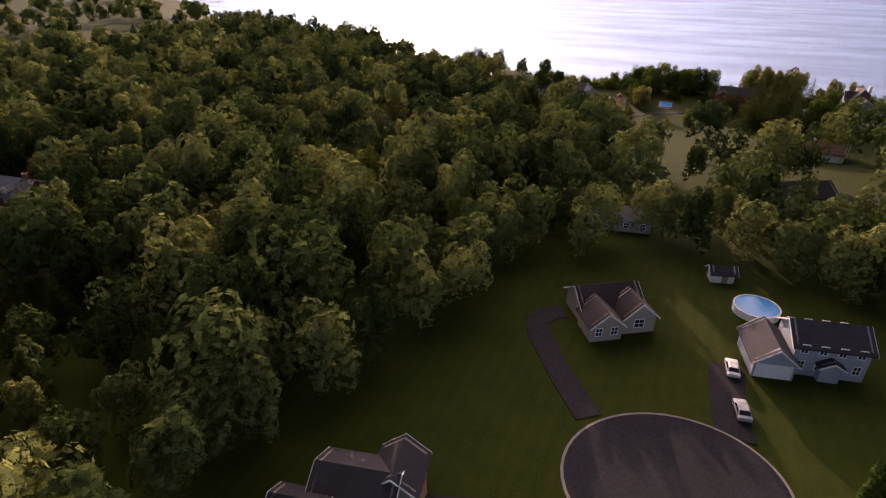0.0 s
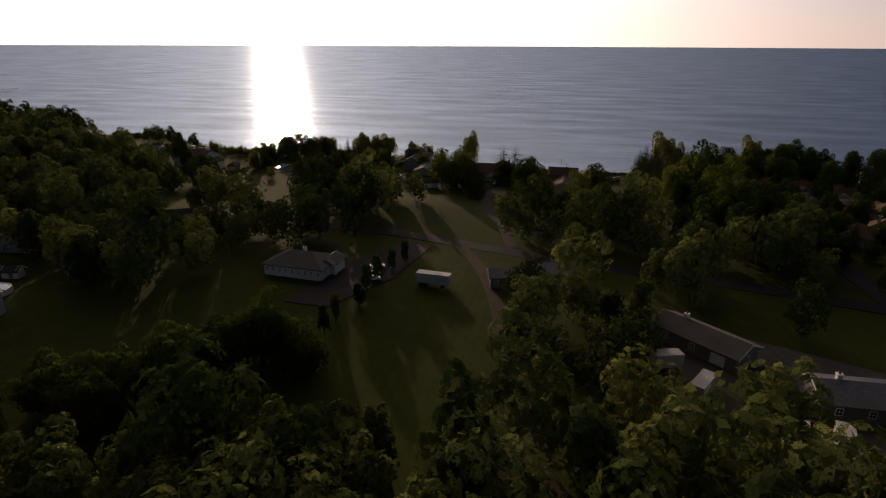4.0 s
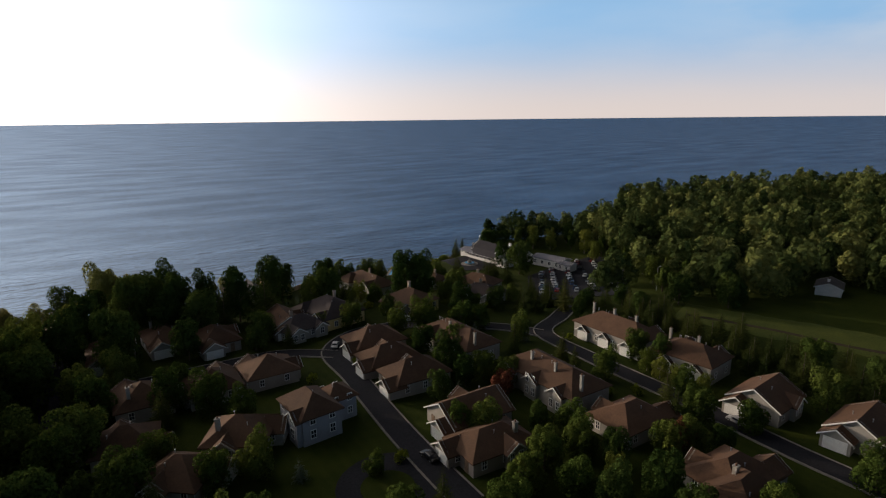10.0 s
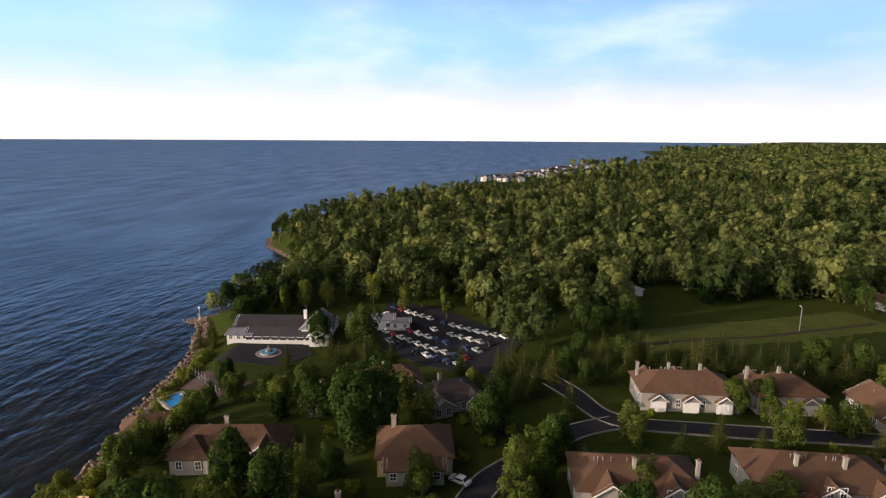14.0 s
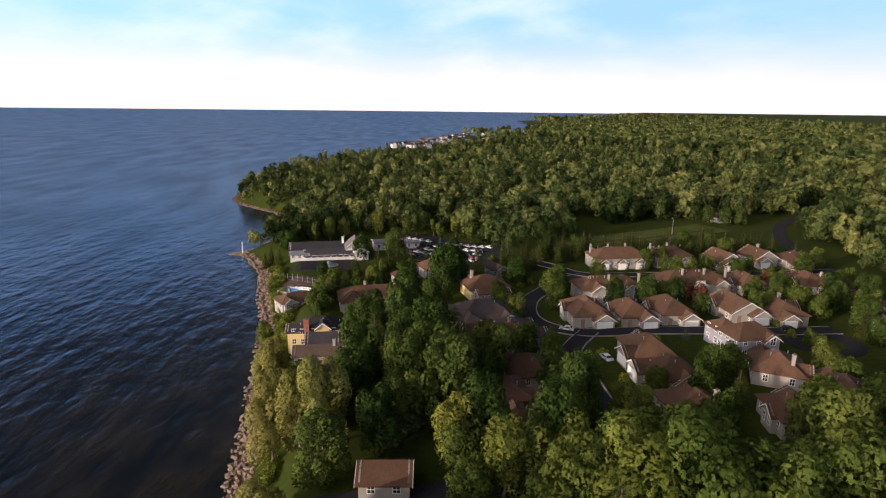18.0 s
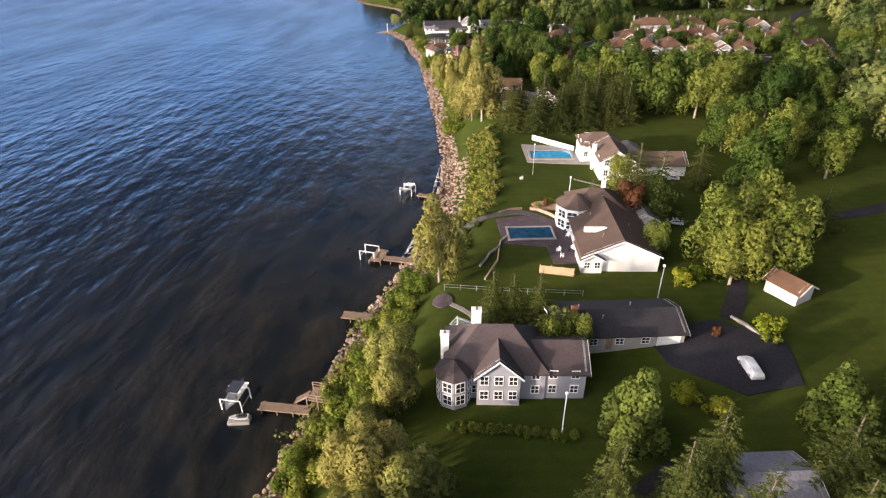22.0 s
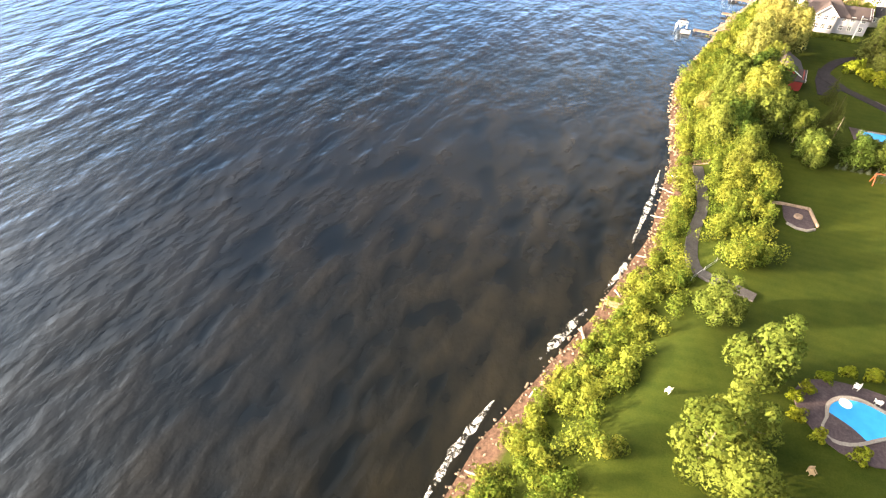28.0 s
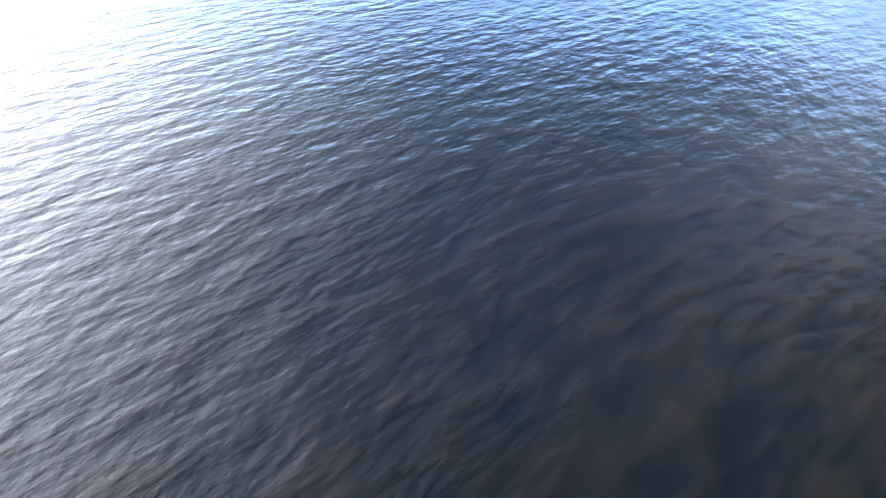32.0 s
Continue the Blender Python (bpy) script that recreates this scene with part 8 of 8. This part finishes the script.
beam(bm, (0.2, -0.4, 0.95), (0.2, 0.4, 0.95), 0.07)
part("handlebar", bm, RUBBER, ski)
ramp_float = thing("floating_ramp", -153.6, 285, 0.0, 95, "low grey floating ramp under the jet ski", "float")
bm = bmesh.new()
block(bm, 0, 0, -0.15, 3.2, 1.5, 0.62)
bmesh.ops.bevel(bm, geom=bm.edges[:], offset=0.12, segments=1, affect="EDGES")
part("float_body", bm, CONCRETE, ramp_float)


def deck_house(x, y, turn, label):
    """A raised timber landing with rails and a flight of steps to the water."""
    z = 2.4
    o = thing("landing", x, y, 0, turn, label, "landing")
    plank_deck(o, (-1.8, 0), (1.8, 0), 2.8, z, TIMBER, False)
    for sx in (-1.7, 0, 1.7):
        for sy in (-1.3, 1.3):
            bm = bmesh.new()
            beam(bm, (sx, sy, -0.3), (sx, sy, z + 1.0), 0.13)
            part("post", bm, TIMBER, o)
    for sy in (-1.3, 1.3):
        for h in (0.5, 1.0):
            bm = bmesh.new()
            beam(bm, (-1.7, sy, z + h), (1.7, sy, z + h), 0.09)
            part("rail", bm, TIMBER, o)
    for i in range(9):
        bm = bmesh.new()
        block(bm, 1.95 + i * 0.26, 0, z - 0.2 * (i + 1), 0.28, 1.1, 0.05)
        part("tread", bm, TIMBER, o)
    for sy in (-0.55, 0.55):
        bm = bmesh.new()
        beam(bm, (1.8, sy, z - 0.15), (4.3, sy, z - 2.1), 0.08, 0.24)
        part("stringer", bm, TIMBER, o)
    return o


deck_house(-150.5, 273.6, 80, "grey timber landing with rails and steps down the bluff")


def stairway(x, y, turn, run, drop, label):
    o = thing("stairs", x, y, 0, turn, label, "stairs")
    n = int(drop / 0.19)
    top = gz(x, y) + 0.25
    for i in range(n):
        bm = bmesh.new()
        block(bm, i * run / n, 0, top - i * drop / n, 0.34, 1.2, 0.06)
        part("tread", bm, TIMBER, o)
    for s in (-0.62, 0.62):
        bm = bmesh.new()
        beam(bm, (0, s, top - 0.1), (run, s, top - drop - 0.1), 0.09, 0.28)
        part("stringer", bm, TIMBER, o)
        bm = bmesh.new()
        beam(bm, (0, s, top + 0.9), (run, s, top - drop + 0.9), 0.08)
        part("handrail", bm, TIMBER, o)
        for i in range(4):
            bm = bmesh.new()
            beam(bm, (run * i / 3, s, top - drop * i / 3 - 0.3), (run * i / 3, s, top - drop * i / 3 + 0.9), 0.09)
            part("rail_post", bm, TIMBER, o)
    return o


stairway(-240, 274.5, 88, 6.6, 3.0, "weathered timber stairs from the path to the beach")
stairway(-335.8, 286.0, 152, 7.0, 3.4, "pale timber stairs down the scrubby bluff")

# steel groin, slab and driftwood at the western beach
groin = thing("groin", -353.2, 306.6, 0, 0, "rusted sheet-steel groin running into the lake", "groin")
for i in range(16):
    bm = bmesh.new()
    block(bm, 0.04 * i + (i % 2) * 0.12, -3.0 + i * 0.62, -1.8, 0.14, 0.64, 2.5 - 0.03 * i)
    part("steel_pile", bm, RUST_STEEL, groin)
bm = bmesh.new()
beam(bm, (0.06, -3.3, 0.74), (0.7, 6.6, 0.3), 0.34, 0.12)
part("cap", bm, RUST_STEEL, groin)
slab = thing("concrete_slab", -344.4, 300.6, 0.55, -17, "broken grey-mauve concrete slab on the beach", "slab")
bm = bmesh.new()
block(bm, 0, 0, -0.6, 7.2, 2.8, 0.75)
bmesh.ops.bevel(bm, geom=bm.edges[:], offset=0.06, segments=1, affect="EDGES")
part("slab_body", bm, PAVER, slab)


def drift_log(x, y, turn, l, r, seed):
    rng = random.Random(seed)
    o = thing("driftwood", x, y, gz(x, y) + r * 0.8, turn, "bleached driftwood log lying on the beach", "driftwood", "driftwood along the beach")
    bm = bmesh.new()
    tube(bm, (-l / 2, 0, 0), (0, 0.1 * l * (rng.random() - 0.5), 0.04), r, r * 0.85, 7)
    tube(bm, (0, 0.1 * l * (rng.random() - 0.5), 0.04), (l / 2, 0, 0.02), r * 0.8, r * 0.45, 7)
    tube(bm, (l * 0.1, 0, 0), (l * 0.25, l * 0.16, r), r * 0.4, r * 0.15, 5)
    part("log", bm, DRIFT, o)


rng = random.Random(31)
bm = bmesh.new()
for i in range(330):
    u, v = rng.uniform(-6.6, 6.6), rng.gauss(0, 0.95)
    x, y = -346.6 + u * 0.82 + v * 0.5, 298.0 - u * 0.57 + v * 0.8
    a, l = rng.gauss(-0.6, 0.7), 0.5 + 1.5 * rng.random() ** 1.5
    z = gz(x, y) + 0.06 + 0.75 * rng.random() ** 1.6 * max(0, 1 - abs(v) / 2.2)
    tube(bm, (x - math.cos(a) * l, y - math.sin(a) * l, z), (x + math.cos(a) * l, y + math.sin(a) * l, z + rng.uniform(-0.2, 0.35)), 0.04 + 0.08 * rng.random() ** 2, 0.025, 5)
tagged(part("driftwood_pile", bm, PALE_BARK, None), "tangled heap of brown driftwood sticks on the beach", "driftwood", kind="stuff")
dock([(-290, 287.6), (-290.2, 283)], 1.2, 1.6, "short pale plank ramp down the bluff", FENCE_WOOD)
rnd = random.Random(9)
for x, d in ((-351, 1.0), (-350, 2.4), (-347.5, 3.6), (-339.5, 9.5), (-343, 5.2), (-340, 6.4), (-345, 1.5), (-344, 2.4), (-342.5, 1.2), (-346, 2.6), (-341, 2.0), (-338, 1.2), (-332, 1.0), (-324, 1.4), (-310, 1.2), (-297, 1.0), (-286, 1.3), (-275, 1.0), (-262, 1.2), (-252, 0.9), (-246, 1.2), (-233, 1.0), (-222, 1.0), (-205, 1.0), (-176, 1.2), (-166, 1.3)):
    drift_log(x, float(shore_y(x)) - d, rnd.random() * 180, 1.6 + 2.6 * rnd.random(), 0.12 + 0.12 * rnd.random(), int(-x))
marker = thing("shore_marker", 162, 300, gz(162, 300), 0, "slim white marker post on the stone groyne", "marker")
bm = bmesh.new()
tube(bm, (0, 0, -0.4), (0, 0, 3.0), 0.08, 0.06)
part("post", bm, PAINT_WHITE, marker)
bm = bmesh.new()
block(bm, 0, 0, 2.5, 0.6, 0.06, 0.6)
part("sign_board", bm, PAINT_WHITE, marker)
dock([(-841, 574), (-830, 640)], 4.0, 2.2, "long low pier far along the shore")
